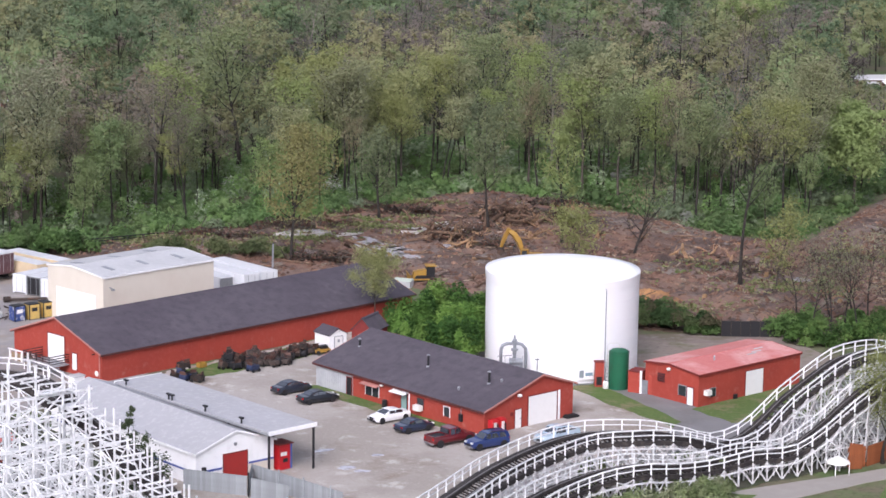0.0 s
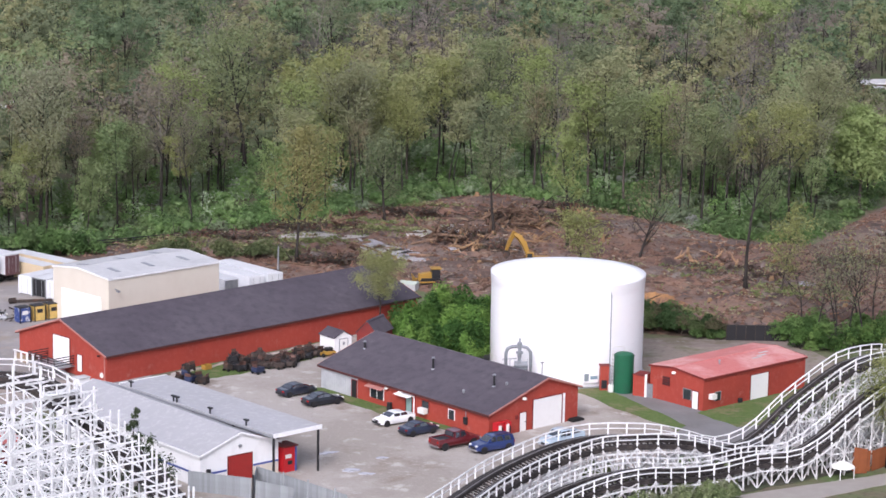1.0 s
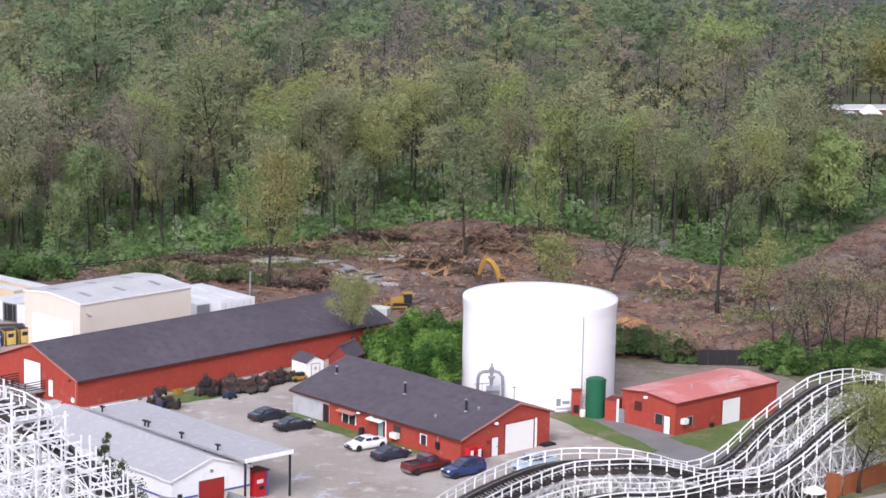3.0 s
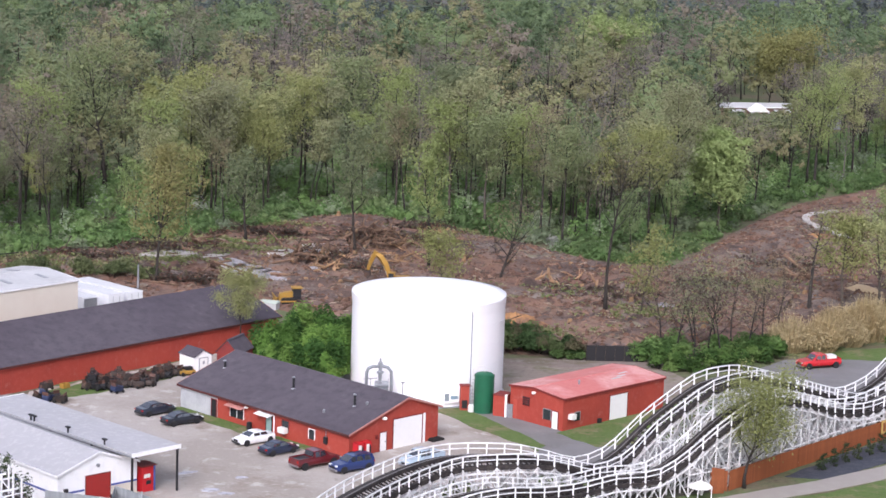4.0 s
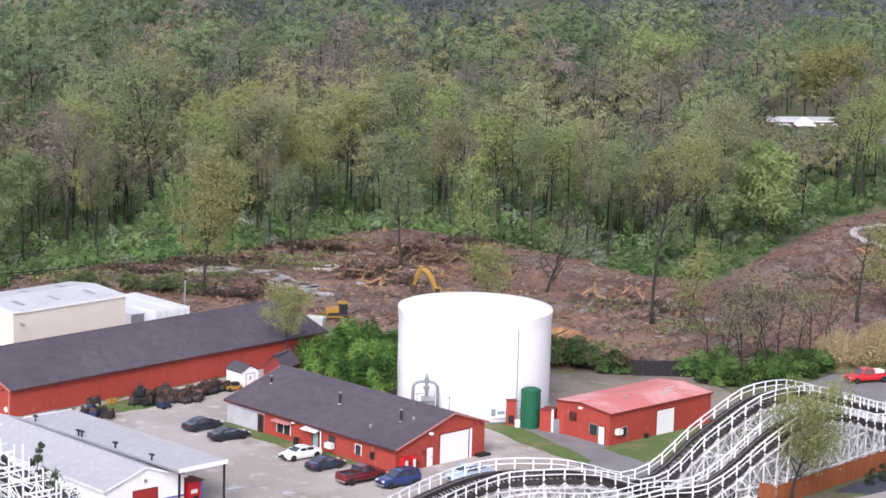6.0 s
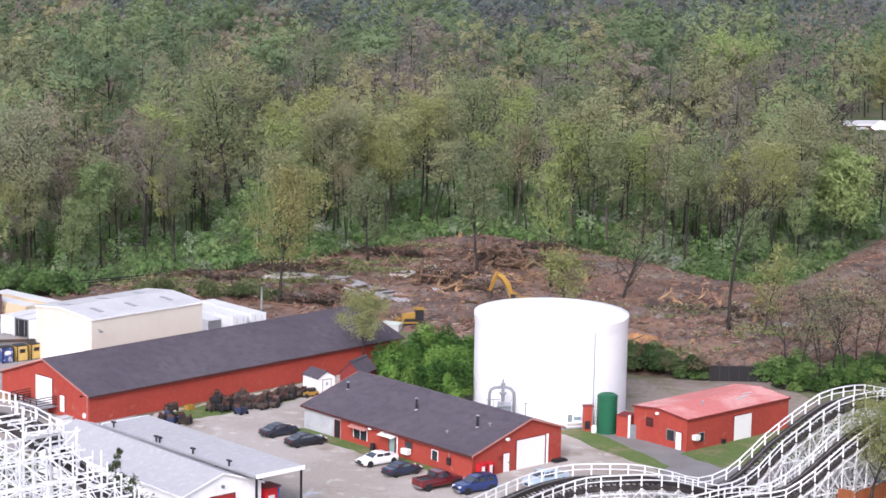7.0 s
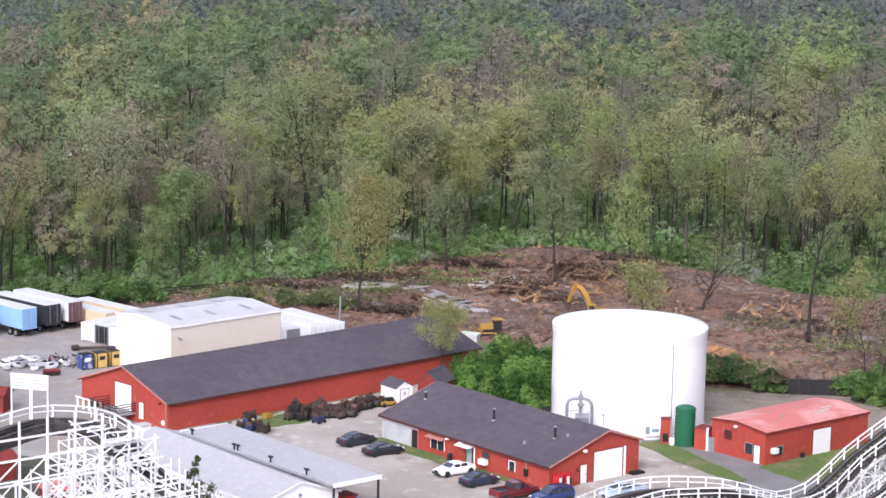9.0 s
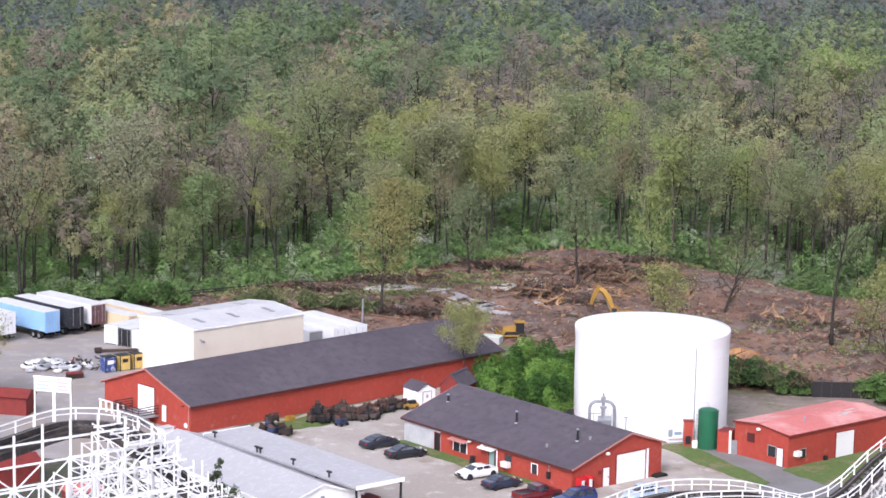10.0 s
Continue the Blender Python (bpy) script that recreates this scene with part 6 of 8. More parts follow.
for _ in range(70):
    x, y = in_clearing(2)
    log(x, y, r_.uniform(1.5, 6), r_.uniform(0.1, 0.28), r_.uniform(0, 360), r_.uniform(-6, 6), clearing_height(x, y) + 0.12)
for cx, cy, n_, sp in ((10.5, 383, 52, 7.5), (0, 366, 24, 7), (-12, 352, 12, 4), (27, 318, 8, 3), (-18, 377, 14, 6), (60, 350, 10, 5), (75, 362, 12, 6)):
    for _ in range(n_):
        x, y = cx + r_.gauss(0, sp * 0.5), cy + r_.gauss(0, sp * 0.45)
        h = max(0.0, 2.4 * (1 - math.hypot(x - cx, y - cy) / sp)) * r_.random()
        log(x, y, r_.uniform(2, 7), r_.uniform(0.1, 0.3), r_.uniform(0, 360), r_.uniform(-35, 35), clearing_height(x, y) + 0.15 + h)
FRESH_LOG = material("fresh_orange_timber", (0.27, 0.17, 0.095), 0.9, spots=[((0.22, 0.12, 0.06), 1.2, 0.45, 0.65, 0.8), ((0.40, 0.29, 0.17), 2.0, 0.55, 0.7, 0.6)], vary=0.4)
for cx, cy, n_, sp in ((13.5, 384, 22, 8), (13, 366, 10, 4.5), (4, 358, 8, 4.5), (0.5, 364, 7, 5), (22, 392, 6, 5), (46, 352, 4, 8), (36, 360, 4, 7), (10, 340, 6, 5)):
    for _ in range(n_):
        x, y = cx + r_.gauss(0, sp * 0.5), cy + r_.gauss(0, sp * 0.45)
        log(x, y, r_.uniform(0.9, 3.0), r_.uniform(0.12, 0.28), r_.uniform(0, 360), r_.uniform(-30, 30), clearing_height(x, y) + r_.uniform(0.15, 1.0), FRESH_LOG, "freshly split orange log on bare soil")
STUMP = material("fresh_stump_wood", (0.30, 0.19, 0.10), 0.9, spots=[((0.16, 0.09, 0.05), 1.5, 0.45, 0.7, 0.8)])
for _ in range(26):
    x, y = in_clearing(2)
    z = clearing_height(x, y)
    solo("stump", Shape().lathe([(0.5, -0.2), (0.34, 0.15), (0.3, r_.uniform(0.35, 0.8))], 9), STUMP, "cut tree stump in bare soil", "stump", "tree stumps in the clearing", m=pose(x, y, z))
# small clods and chips
clods = Shape()
for _ in range(8000):
    x, y = in_clearing(1)
    z, k = clearing_height(x, y), 0.1 + 0.5 * r_.random() ** 2
    n = len(clods.v)
    for a in range(5):
        ang = a * 1.2566 + r_.uniform(-0.3, 0.3)
        clods.v.append((x + k * math.cos(ang) * r_.uniform(0.7, 1.5), y + k * math.sin(ang), z - 0.05))
    clods.v.append((x, y, z + k * r_.uniform(0.5, 1.0)))
    clods.f += [(n + a, n + (a + 1) % 5, n + 5) for a in range(5)]
CLOD = material("soil_clods", (0.122, 0.068, 0.046), 0.95, spots=[((0.27, 0.17, 0.12), 0.4, 0.52, 0.62, 0.9), ((0.045, 0.03, 0.025), 0.9, 0.5, 0.65, 0.8)])
sticks = Shape()
for _ in range(1500):
    x, y = in_clearing(1.2)
    z, a, k = clearing_height(x, y), r_.uniform(0, 6.28), r_.uniform(0.3, 1.3)
    sticks.beam((x - k * math.cos(a), y - k * math.sin(a), z + 0.02), (x + k * math.cos(a), y + k * math.sin(a), z + r_.uniform(0.05, 0.4)), r_.uniform(0.08, 0.2))
STICK = material("broken_wood", (0.13, 0.09, 0.065), 0.9, spots=[((0.36, 0.29, 0.22), 0.35, 0.5, 0.58, 0.9), ((0.05, 0.035, 0.03), 0.5, 0.52, 0.6, 0.85), ((0.30, 0.16, 0.08), 0.2, 0.55, 0.62, 0.8)])
solo("broken_sticks", sticks, STICK, "broken sticks and roots strewn over the bare soil", "sticks", kind="stuff")
solo("soil_clods", clods, CLOD, "loose clods and wood chips strewn over the bare soil", "soil", kind="stuff")
WATER = material("pale_silty_water", (0.50, 0.49, 0.52), 0.2, spots=[((0.26, 0.22, 0.20), 0.9, 0.5, 0.62, 0.8)], spec=0.8)
WET = material("pale_wet_gravel", (0.42, 0.40, 0.38), 0.35, spots=[((0.3, 0.26, 0.23), 0.8, 0.45, 0.65, 0.8)], bump=0.05, bump_scale=3)


def puddle(x, y, a, b, turn, z, mat, name="puddle", label="shallow grey puddle on bare soil", seed=0, group="puddles in the clearing"):
    pts = []
    for k in range(26):
        ang = 2 * math.pi * k / 26
        q = 1 + 0.35 * noise.noise(Vector((math.cos(ang) * 1.6, math.sin(ang) * 1.6, seed * 3.1)))
        pts.append((a * q * math.cos(ang), b * q * math.sin(ang)))
    s = Shape()
    low, top = [(p[0] * 1.05, p[1] * 1.05, -0.5) for p in pts], [(*p, 0) for p in pts]
    loft(s, [low, top])
    solo(name, s, mat, label, name, group, kind="structure", m=pose(x, y, z, 0, 0, turn))


for i, (x, y, a, b, tn) in enumerate(PUDDLES):
    puddle(x, y, a, b, tn, 0.52, WATER, seed=i)
for i, (x, y, a, b, tn) in enumerate(((-1.5, 372, 5.5, 2.2, 10), (-8, 352, 4.5, 1.8, 20), (3.5, 379, 4.5, 1.3, 0), (-22, 367, 4.0, 1.4, 15), (-14.5, 368.5, 4.0, 2.0, 30), (9, 357, 3.5, 1.5, 0))):
    puddle(x, y, a, b, tn, clearing_height(x, y) + 0.12, WET, "silt_flat", "flat of wet grey silt on bare soil", seed=20 + i)
for i, (x, y, a, b, tn) in enumerate(((-9.6, 238.6, 1.0, 0.7, 20), (-8.0, 237.4, 0.8, 0.5, 0), (-12.4, 245.0, 1.2, 0.5, 30), (-6.6, 243.5, 0.7, 0.5, 10))):
    puddle(x, y, a, b, tn, 0.05, WATER, "puddle", "shallow pale puddle on the gravel", 40 + i, "puddles on the gravel lot")
stream = [(91.6, 397.0), (90.4, 403.0), (88.4, 409.0), (88.0, 416.0), (91.0, 421.5), (96, 425)]
s = Shape()
ln = smooth_line([(x, y, 0) for x, y in stream], 1.2)
ribbon(s, [Vector((p.x, p.y, clearing_height(p.x, p.y) + 0.35)) for p in ln], 1.3, 0.3)
solo("wash_channel", s, WET, "pale wet gravel wash running across the clearing", "channel", kind="structure")
ORANGE = material("orange_clay", (0.36, 0.19, 0.08), 0.95, spots=[((0.24, 0.13, 0.07), 0.9, 0.45, 0.6, 0.9), ((0.14, 0.085, 0.06), 0.5, 0.54, 0.64, 0.9)], bump=0.15, bump_scale=1.5)


def heap(x, y, rx, ry, h, mat, label):
    s = Shape()
    n_, m_ = 16, 6
    for j in range(m_):
        f = j / (m_ - 1)
        for k in range(n_):
            a = 2 * math.pi * k / n_
            q = (1 - f) * (1 + 0.4 * noise.noise(Vector((x + 2 * math.cos(a), y + 2 * math.sin(a), f))))
            s.v.append((rx * q * math.cos(a), ry * q * math.sin(a), -0.3 + (h + 0.3) * math.sin(f * 1.57) * (1 + 0.15 * noise.noise(Vector((k, j, x))))))
    for j in range(m_ - 1):
        for k in range(n_):
            s.f.append((j * n_ + k, j * n_ + (k + 1) % n_, (j + 1) * n_ + (k + 1) % n_, (j + 1) * n_ + k))
    return solo("soil_mound", s, mat, label, "mound", "heaps of soil", m=pose(x, y, 0.5), smooth=True)


heap(28.5, 322.5, 4.2, 2.4, 1.5, ORANGE, "heap of orange clay in the clearing")
heap(86.5, 398, 3.0, 4.0, 0.9, ORANGE, "heap of orange clay beside the wash")
heap(11.5, 338.5, 4.5, 1.5, 0.5, ORANGE, "low spread of orange clay")
heap(83, 352, 4.0, 3.5, 1.0, material("pale_sand", (0.50, 0.38, 0.24), 0.95, spots=[((0.4, 0.3, 0.18), 0.9, 0.45, 0.7, 0.8)]), "heap of pale sand behind the reeds")
heap(14, 388, 9.0, 6.0, 1.8, MUD, "bank of pushed-up soil and roots")

# ---- far house in the woods ----
fh = gable("far_house", 97.5, 566, 8, 18.5, 5.0, 3.2, 3.75, 0.5, 0, material("brown_brick_house", (0.24, 0.15, 0.12), 0.8), PALE_ROOF, "long low brick house with a pale roof in the woods", "house", over=0.5, trim=WHITE)
for u in (1.5, 4.5, 13.5, 16.2):
    panel(fh, "window", GLASS, WHITE, "v", u, u + 1.3, 1.0, 2.2, 0.0, "", -0.04)
porch = part("porch", Shape().hexa([(6.4, -3.4, 2.3), (11.4, -3.4, 2.3), (11.4, -0.05, 2.6), (6.4, -0.05, 2.6)], [(8.8, -3.4, 4.2), (9.0, -3.4, 4.2), (9.0, -0.05, 4.2), (8.8, -0.05, 4.2)]), WHITE, fh, "white gabled porch roof")
for u in (6.7, 11.1):
    part("porch_post", Shape().box(u - 0.1, -3.2, 0, u + 0.1, -3.0, 2.3), WHITE, porch)
for u in (1.0, 13.2):
    part("awning", Shape().hexa([(u, -1.8, 2.2), (u + 4.2, -1.8, 2.2), (u + 4.2, -0.02, 2.5), (u, -0.02, 2.5)], [(u, -1.8, 2.3), (u + 4.2, -1.8, 2.3), (u + 4.2, -0.02, 2.62), (u, -0.02, 2.62)]), PALE_ROOF, fh, "pale flat awning")
gable("far_house", 116.5, 552, 12, 8.0, 6.0, 3.0, 4.6, 0.5, 0, GREY_METAL, GREY_ROOF, "grey-roofed house half hidden in the woods", "house", over=0.3)
lh = gable("far_house", -103, 506, 14, 9.5, 5.0, 2.8, 4.0, 0.5, 0, material("old_red_brick_house", (0.27, 0.13, 0.10), 0.85), material("faded_brown_roof", (0.30, 0.24, 0.21), 0.8), "low red-brown house half hidden in the woods", "house", over=0.3, trim=WHITE)
for u in (1.0, 3.6, 6.4):
    panel(lh, "window", WHITE, WHITE, "v", u, u + 1.6, 0.9, 2.1, 0.0, "pale curtained window", -0.04)

# ---- trees ----
def leaf_material(name, stops, jitter=0.12, by="object"):
    """Leaf colour picked from stops by the tree, with a change from leaf to leaf."""
    mat = bpy.data.materials.new(name)
    mat.use_nodes = True
    n, l = mat.node_tree.nodes, mat.node_tree.links
    b = n["Principled BSDF"]
    b.inputs["Roughness"].default_value = 0.75
    b.inputs["Specular IOR Level"].default_value = 0.15
    if by == "object":
        pick = n.new("ShaderNodeObjectInfo").outputs["Random"]
        ramp = n.new("ShaderNodeValToRGB")
        ramp.color_ramp.interpolation = "CONSTANT"
        while len(ramp.color_ramp.elements) < len(stops):
            ramp.color_ramp.elements.new(0.5)
        for i, c in enumerate(stops):
            ramp.color_ramp.elements[i].position = i / len(stops)
            ramp.color_ramp.elements[i].color = (*c, 1)
        l.new(pick, ramp.inputs[0])
        col = ramp.outputs[0]
    else:
        at = n.new("ShaderNodeAttribute")
        at.attribute_name = "tint"
        col = at.outputs["Color"]
    if by == "tint":
        tex = n.new("ShaderNodeTexNoise")
        tex.inputs["Scale"].default_value, tex.inputs["Detail"].default_value, tex.inputs["Roughness"].default_value = 1.6, 5, 0.7
        l.new(n.new("ShaderNodeTexCoord").outputs["Object"], tex.inputs["Vector"])
        grain = n.new("ShaderNodeMapRange")
        grain.inputs["From Min"].default_value, grain.inputs["From Max"].default_value = 0.3, 0.7
        grain.inputs["To Min"].default_value, grain.inputs["To Max"].default_value = 0.9, 1.1
        l.new(tex.outputs["Fac"], grain.inputs["Value"])
        mottle = n.new("ShaderNodeHueSaturation")
        l.new(grain.outputs[0], mottle.inputs["Value"])
        l.new(col, mottle.inputs["Color"])
        col = mottle.outputs[0]
        bump = n.new("ShaderNodeBump")
        bump.inputs["Distance"].default_value, bump.inputs["Strength"].default_value = 0.35, 0.45
        l.new(tex.outputs["Fac"], bump.inputs["Height"])
        l.new(bump.outputs[0], b.inputs["Normal"])
    geo = n.new("ShaderNodeNewGeometry")
    span = n.new("ShaderNodeMapRange")
    span.inputs["To Min"].default_value, span.inputs["To Max"].default_value = 1 - jitter, 1 + jitter
    l.new(geo.outputs["Random Per Island"], span.inputs["Value"])
    hsv = n.new("ShaderNodeHueSaturation")
    hsv.inputs["Saturation"].default_value = 0.9
    l.new(span.outputs[0], hsv.inputs["Value"])
    l.new(col, hsv.inputs["Color"])
    l.new(hsv.outputs[0], b.inputs["Base Color"])
    thin = n.new("ShaderNodeBsdfTranslucent")
    l.new(hsv.outputs[0], thin.inputs["Color"])
    mix = n.new("ShaderNodeMixShader")
    mix.inputs[0].default_value = 0.42
    l.new(b.outputs[0], mix.inputs[1])
    l.new(thin.outputs[0], mix.inputs[2])
    l.new(mix.outputs[0], n["Material Output"].inputs["Surface"])
    return mat


def leaf(s, p, size, r, out=None, wild=0.55):
    """One small clump of leaves: a bent rhombus that faces mostly up and outwards."""
    nrm = Vector((r.gauss(0, wild), r.gauss(0, wild), 0.75 + r.gauss(0, wild * 0.7)))
    if out is not None:
        nrm += out * 0.85
    nrm.normalize()
    d = nrm.cross(Vector((r.gauss(0, 1), r.gauss(0, 1), r.gauss(0, 1)))).normalized()
    e = nrm.cross(d)
    f = nrm * size * 0.2
    d, e = d * size * r.uniform(0.5, 0.8), e * size * r.uniform(0.35, 0.6)
    n = len(s.v)
    s.v += [tuple(p - d), tuple(p + d * 0.8 + e), tuple(p + d * 0.3 - e + f)]
    s.f.append((n, n + 1, n + 2))


G = (1 + 5 ** 0.5) / 2
ICO_V = [Vector(v).normalized() for v in ((-1, G, 0), (1, G, 0), (-1, -G, 0), (1, -G, 0), (0, -1, G), (0, 1, G), (0, -1, -G), (0, 1, -G), (G, 0, -1), (G, 0, 1), (-G, 0, -1), (-G, 0, 1))]
ICO_F = ((0, 11, 5), (0, 5, 1), (0, 1, 7), (0, 7, 10), (0, 10, 11), (1, 5, 9), (5, 11, 4), (11, 10, 2), (10, 7, 6), (7, 1, 8), (3, 9, 4), (3, 4, 2), (3, 2, 6), (3, 6, 8), (3, 8, 9), (4, 9, 5), (2, 4, 11), (6, 2, 10), (8, 6, 7), (9, 8, 1))


def core(s, c, rad, r, flat=0.85):
    """The dense, uneven inside of one clump of leaves."""
    n = len(s.v)
    for v in ICO_V:
        q = rad * r.uniform(0.55, 1.2)
        s.v.append((c.x + v.x * q, c.y + v.y * q, c.z + v.z * q * flat))
    s.f += [(n + a, n + b, n + c_) for a, b, c_ in ICO_F]


def grow(seed, h, spread, base, leaves, size, limbs=12, lean=0.02, up=0.9, trunk_r=0.26, fine=3, clump=0.58):
    """Returns trunk and crown shapes of one tree of height h whose crown begins at base*h."""
    r = rng(seed)
    trunk, crown = Shape(), Shape()
    pts, p, d = [], Vector((0, 0, -0.1)), Vector((r.gauss(0, lean), r.gauss(0, lean), 1))
    n = 9
    for i in range(n):
        pts.append(p.copy())
        p = p + d.normalized() * h * 0.96 / (n - 1)
        d += Vector((r.gauss(0, 0.06), r.gauss(0, 0.06), 0))
    trunk.tube(pts, [trunk_r * (1 - 0.9 * i / (n - 1)) * (1.35 if i == 0 else 1) for i in range(n)], 7)
    tips = []
    for i in range(limbs):
        q = base + (0.96 - base) * (i + r.random()) / limbs
        k = q * (n - 1)
        a = pts[int(k)].lerp(pts[min(n - 1, int(k) + 1)], k - int(k))
        ang = i * 2.4 + r.uniform(-0.5, 0.5)
        f = (q - base) / (1 - base)
        reach = spread * (0.55 + 0.6 * math.sin(math.pi * min(1, f * 0.85 + 0.15))) * r.uniform(0.7, 1.15)
        dirn = Vector((math.cos(ang), math.sin(ang), up * r.uniform(0.6, 1.5)))
        mid = a + dirn * reach * 0.5
        end = a + dirn * reach + Vector((0, 0, reach * 0.2))
        rad = trunk_r * (1 - 0.85 * q) * 0.55
        trunk.tube([a, mid, end], [rad, rad * 0.6, rad * 0.15], 5, caps=False)
        tips += [(mid, reach * 0.5), (end, reach * 0.42), (mid.lerp(end, 0.5), reach * 0.45)]
        for j in range(fine):
            b0 = a.lerp(end, r.uniform(0.35, 0.9))
            dv = Vector((r.gauss(0, 1), r.gauss(0, 1), r.uniform(0.1, 1.3))).normalized() * reach * r.uniform(0.35, 0.65)
            trunk.tube([b0, b0 + dv], [rad * 0.4, rad * 0.1], 4, caps=False)
            tips.append((b0 + dv, reach * 0.34))
    tips.append((pts[-1], spread * 0.4))
    if leaves:
        for i in range(leaves):
            c, rad = tips[r.randrange(len(tips))]
            v = Vector((r.gauss(0, 1), r.gauss(0, 1), r.gauss(0, 0.8))) * rad * clump
            leaf(crown, c + v, size * r.uniform(0.6, 1.4), r, v.normalized(), 0.3)
    return trunk, crown


OLIVE = leaf_material("spring_leaves", [(0.298, 0.319, 0.108), (0.315, 0.328, 0.161), (0.228, 0.274, 0.119), (0.280, 0.292, 0.174), (0.278, 0.338, 0.108), (0.199, 0.237, 0.119), (0.350, 0.365, 0.150), (0.280, 0.292, 0.150)])
FRESH = leaf_material("fresh_green_leaves", [(0.238, 0.319, 0.110), (0.200, 0.275, 0.110), (0.295, 0.347, 0.139), (0.229, 0.293, 0.119)])
BUDS = leaf_material("brown_buds", [(0.244, 0.201, 0.132), (0.215, 0.191, 0.138), (0.274, 0.233, 0.132)])
WOODS = leaf_material("woods_leaves", [(0.1, 0.15, 0.03)], 0.06, by="tint")
PALE_LEAF = leaf_material("pale_yellow_green_leaves", [(0.271, 0.294, 0.096), (0.303, 0.319, 0.120)], 0.25)
EVERGREEN = leaf_material("dark_evergreen_leaves", [(0.049, 0.076, 0.032), (0.066, 0.092, 0.040)], 0.35)
GOLD = leaf_material("yellow_olive_leaves", [(0.27, 0.265, 0.09), (0.29, 0.275, 0.10)], 0.2)
BRIGHT = leaf_material("bright_yellow_green_leaves", [(0.28, 0.36, 0.12), (0.295, 0.37, 0.125)], 0.15)
REED = leaf_material("dry_tan_reeds", [(0.463, 0.361, 0.179), (0.403, 0.316, 0.157), (0.495, 0.402, 0.215)], 0.22)


def tree_kind(name, label, mats, seed, **kw):
    trunk, crown = grow(seed, **kw)
    t = thing(name, pose(0, 0, -500), label, "tree", "trees at the edge of the woods")
    part("trunk", trunk, mats[0], t, smooth=True)
    if crown.v:
        part("crown", crown, mats[1], t)
    return t


SLIM = "tall slender tree with a bare dark trunk and thin olive crown"
KINDS = [
    tree_kind("tree", "tall slender tree with thin olive-green spring leaves", (BARK_DARK, OLIVE), 11, h=23, spread=3.8, base=0.46, leaves=5115, size=0.28, limbs=14),
    tree_kind("tree", "tall slender tree with thin olive-green spring leaves", (BARK, OLIVE), 12, h=19, spread=3.2, base=0.48, leaves=3875, size=0.28, limbs=12),
    tree_kind("tree", "tall slender tree with thin olive-green spring leaves", (BARK_DARK, OLIVE), 13, h=25, spread=4.6, base=0.5, leaves=5580, size=0.30, limbs=14, trunk_r=0.3),
    tree_kind("tree", "slender tree with fresh green leaves", (BARK, FRESH), 14, h=15, spread=3.0, base=0.3, leaves=4340, size=0.28, limbs=12, trunk_r=0.18),
    tree_kind("tree", "tall tree with sparse brown buds", (BARK_DARK, BUDS), 15, h=22, spread=3.6, base=0.42, leaves=2635, size=0.21, limbs=14, fine=6),
    tree_kind("tree", "broad dark-limbed tree with thin olive leaves", (BARK_DARK, OLIVE), 16, h=24, spread=5.6, base=0.4, leaves=6045, size=0.30, limbs=15, trunk_r=0.4),
    tree_kind("tree", "nearly bare pale grey tree", (BARK_PALE, BUDS), 17, h=20, spread=3.6, base=0.4, leaves=520, size=0.23, limbs=15, fine=6),
    tree_kind("tree", SLIM, (BARK_DARK, OLIVE), 18, h=21, spread=2.5, base=0.54, leaves=2635, size=0.28, limbs=11, trunk_r=0.21),
    tree_kind("tree", SLIM, (BARK_DARK, OLIVE), 19, h=18, spread=2.2, base=0.5, leaves=2170, size=0.28, limbs=10, trunk_r=0.18),
    tree_kind("tree", "slender bare-trunked tree with tan buds", (BARK_DARK, BUDS), 20, h=20, spread=2.6, base=0.5, leaves=2325, size=0.20, limbs=12, fine=5, trunk_r=0.2),
    tree_kind("tree", SLIM, (BARK_DARK, FRESH), 21, h=17, spread=2.6, base=0.48, leaves=2790, size=0.28, limbs=11, trunk_r=0.18),
]


def set_tree(kind, x, y, turn, k=1.0, z=0.0, label=""):
    t = copy_thing(KINDS[kind], pose(x, y, z, 0, 0, turn) @ Matrix.Scale(k, 4))
    t.scale = (k, k, k)
    t.location, t.rotation_euler = (x, y, z), (0, 0, radians(turn))
    return tagged(t, label)


# front rows of the woods
CLEAR_BACK = [(-200, 340), (-90, 338), (-64, 352), (-45, 369), (-25, 384), (-10, 401), (1, 415), (11, 415), (24, 405), (38, 391), (47, 377), (56, 374), (62, 388), (76, 419), (90, 444), (112, 466), (140, 470), (300, 470)]


def woods_edge(x):
    for (xa, ya), (xb, yb) in zip(CLEAR_BACK, CLEAR_BACK[1:]):
        if xa <= x <= xb:
            return ya + (yb - ya) * (x - xa) / (xb - xa)
    return 470.0


def low_growth(x, y):
    """The woods stay low in front of the far houses."""
    return (y < 571 and abs(x * 566 / y - 106.5) < 9.5) or (y < 516 and abs(x * 506 / y + 98.5) < 4.5)


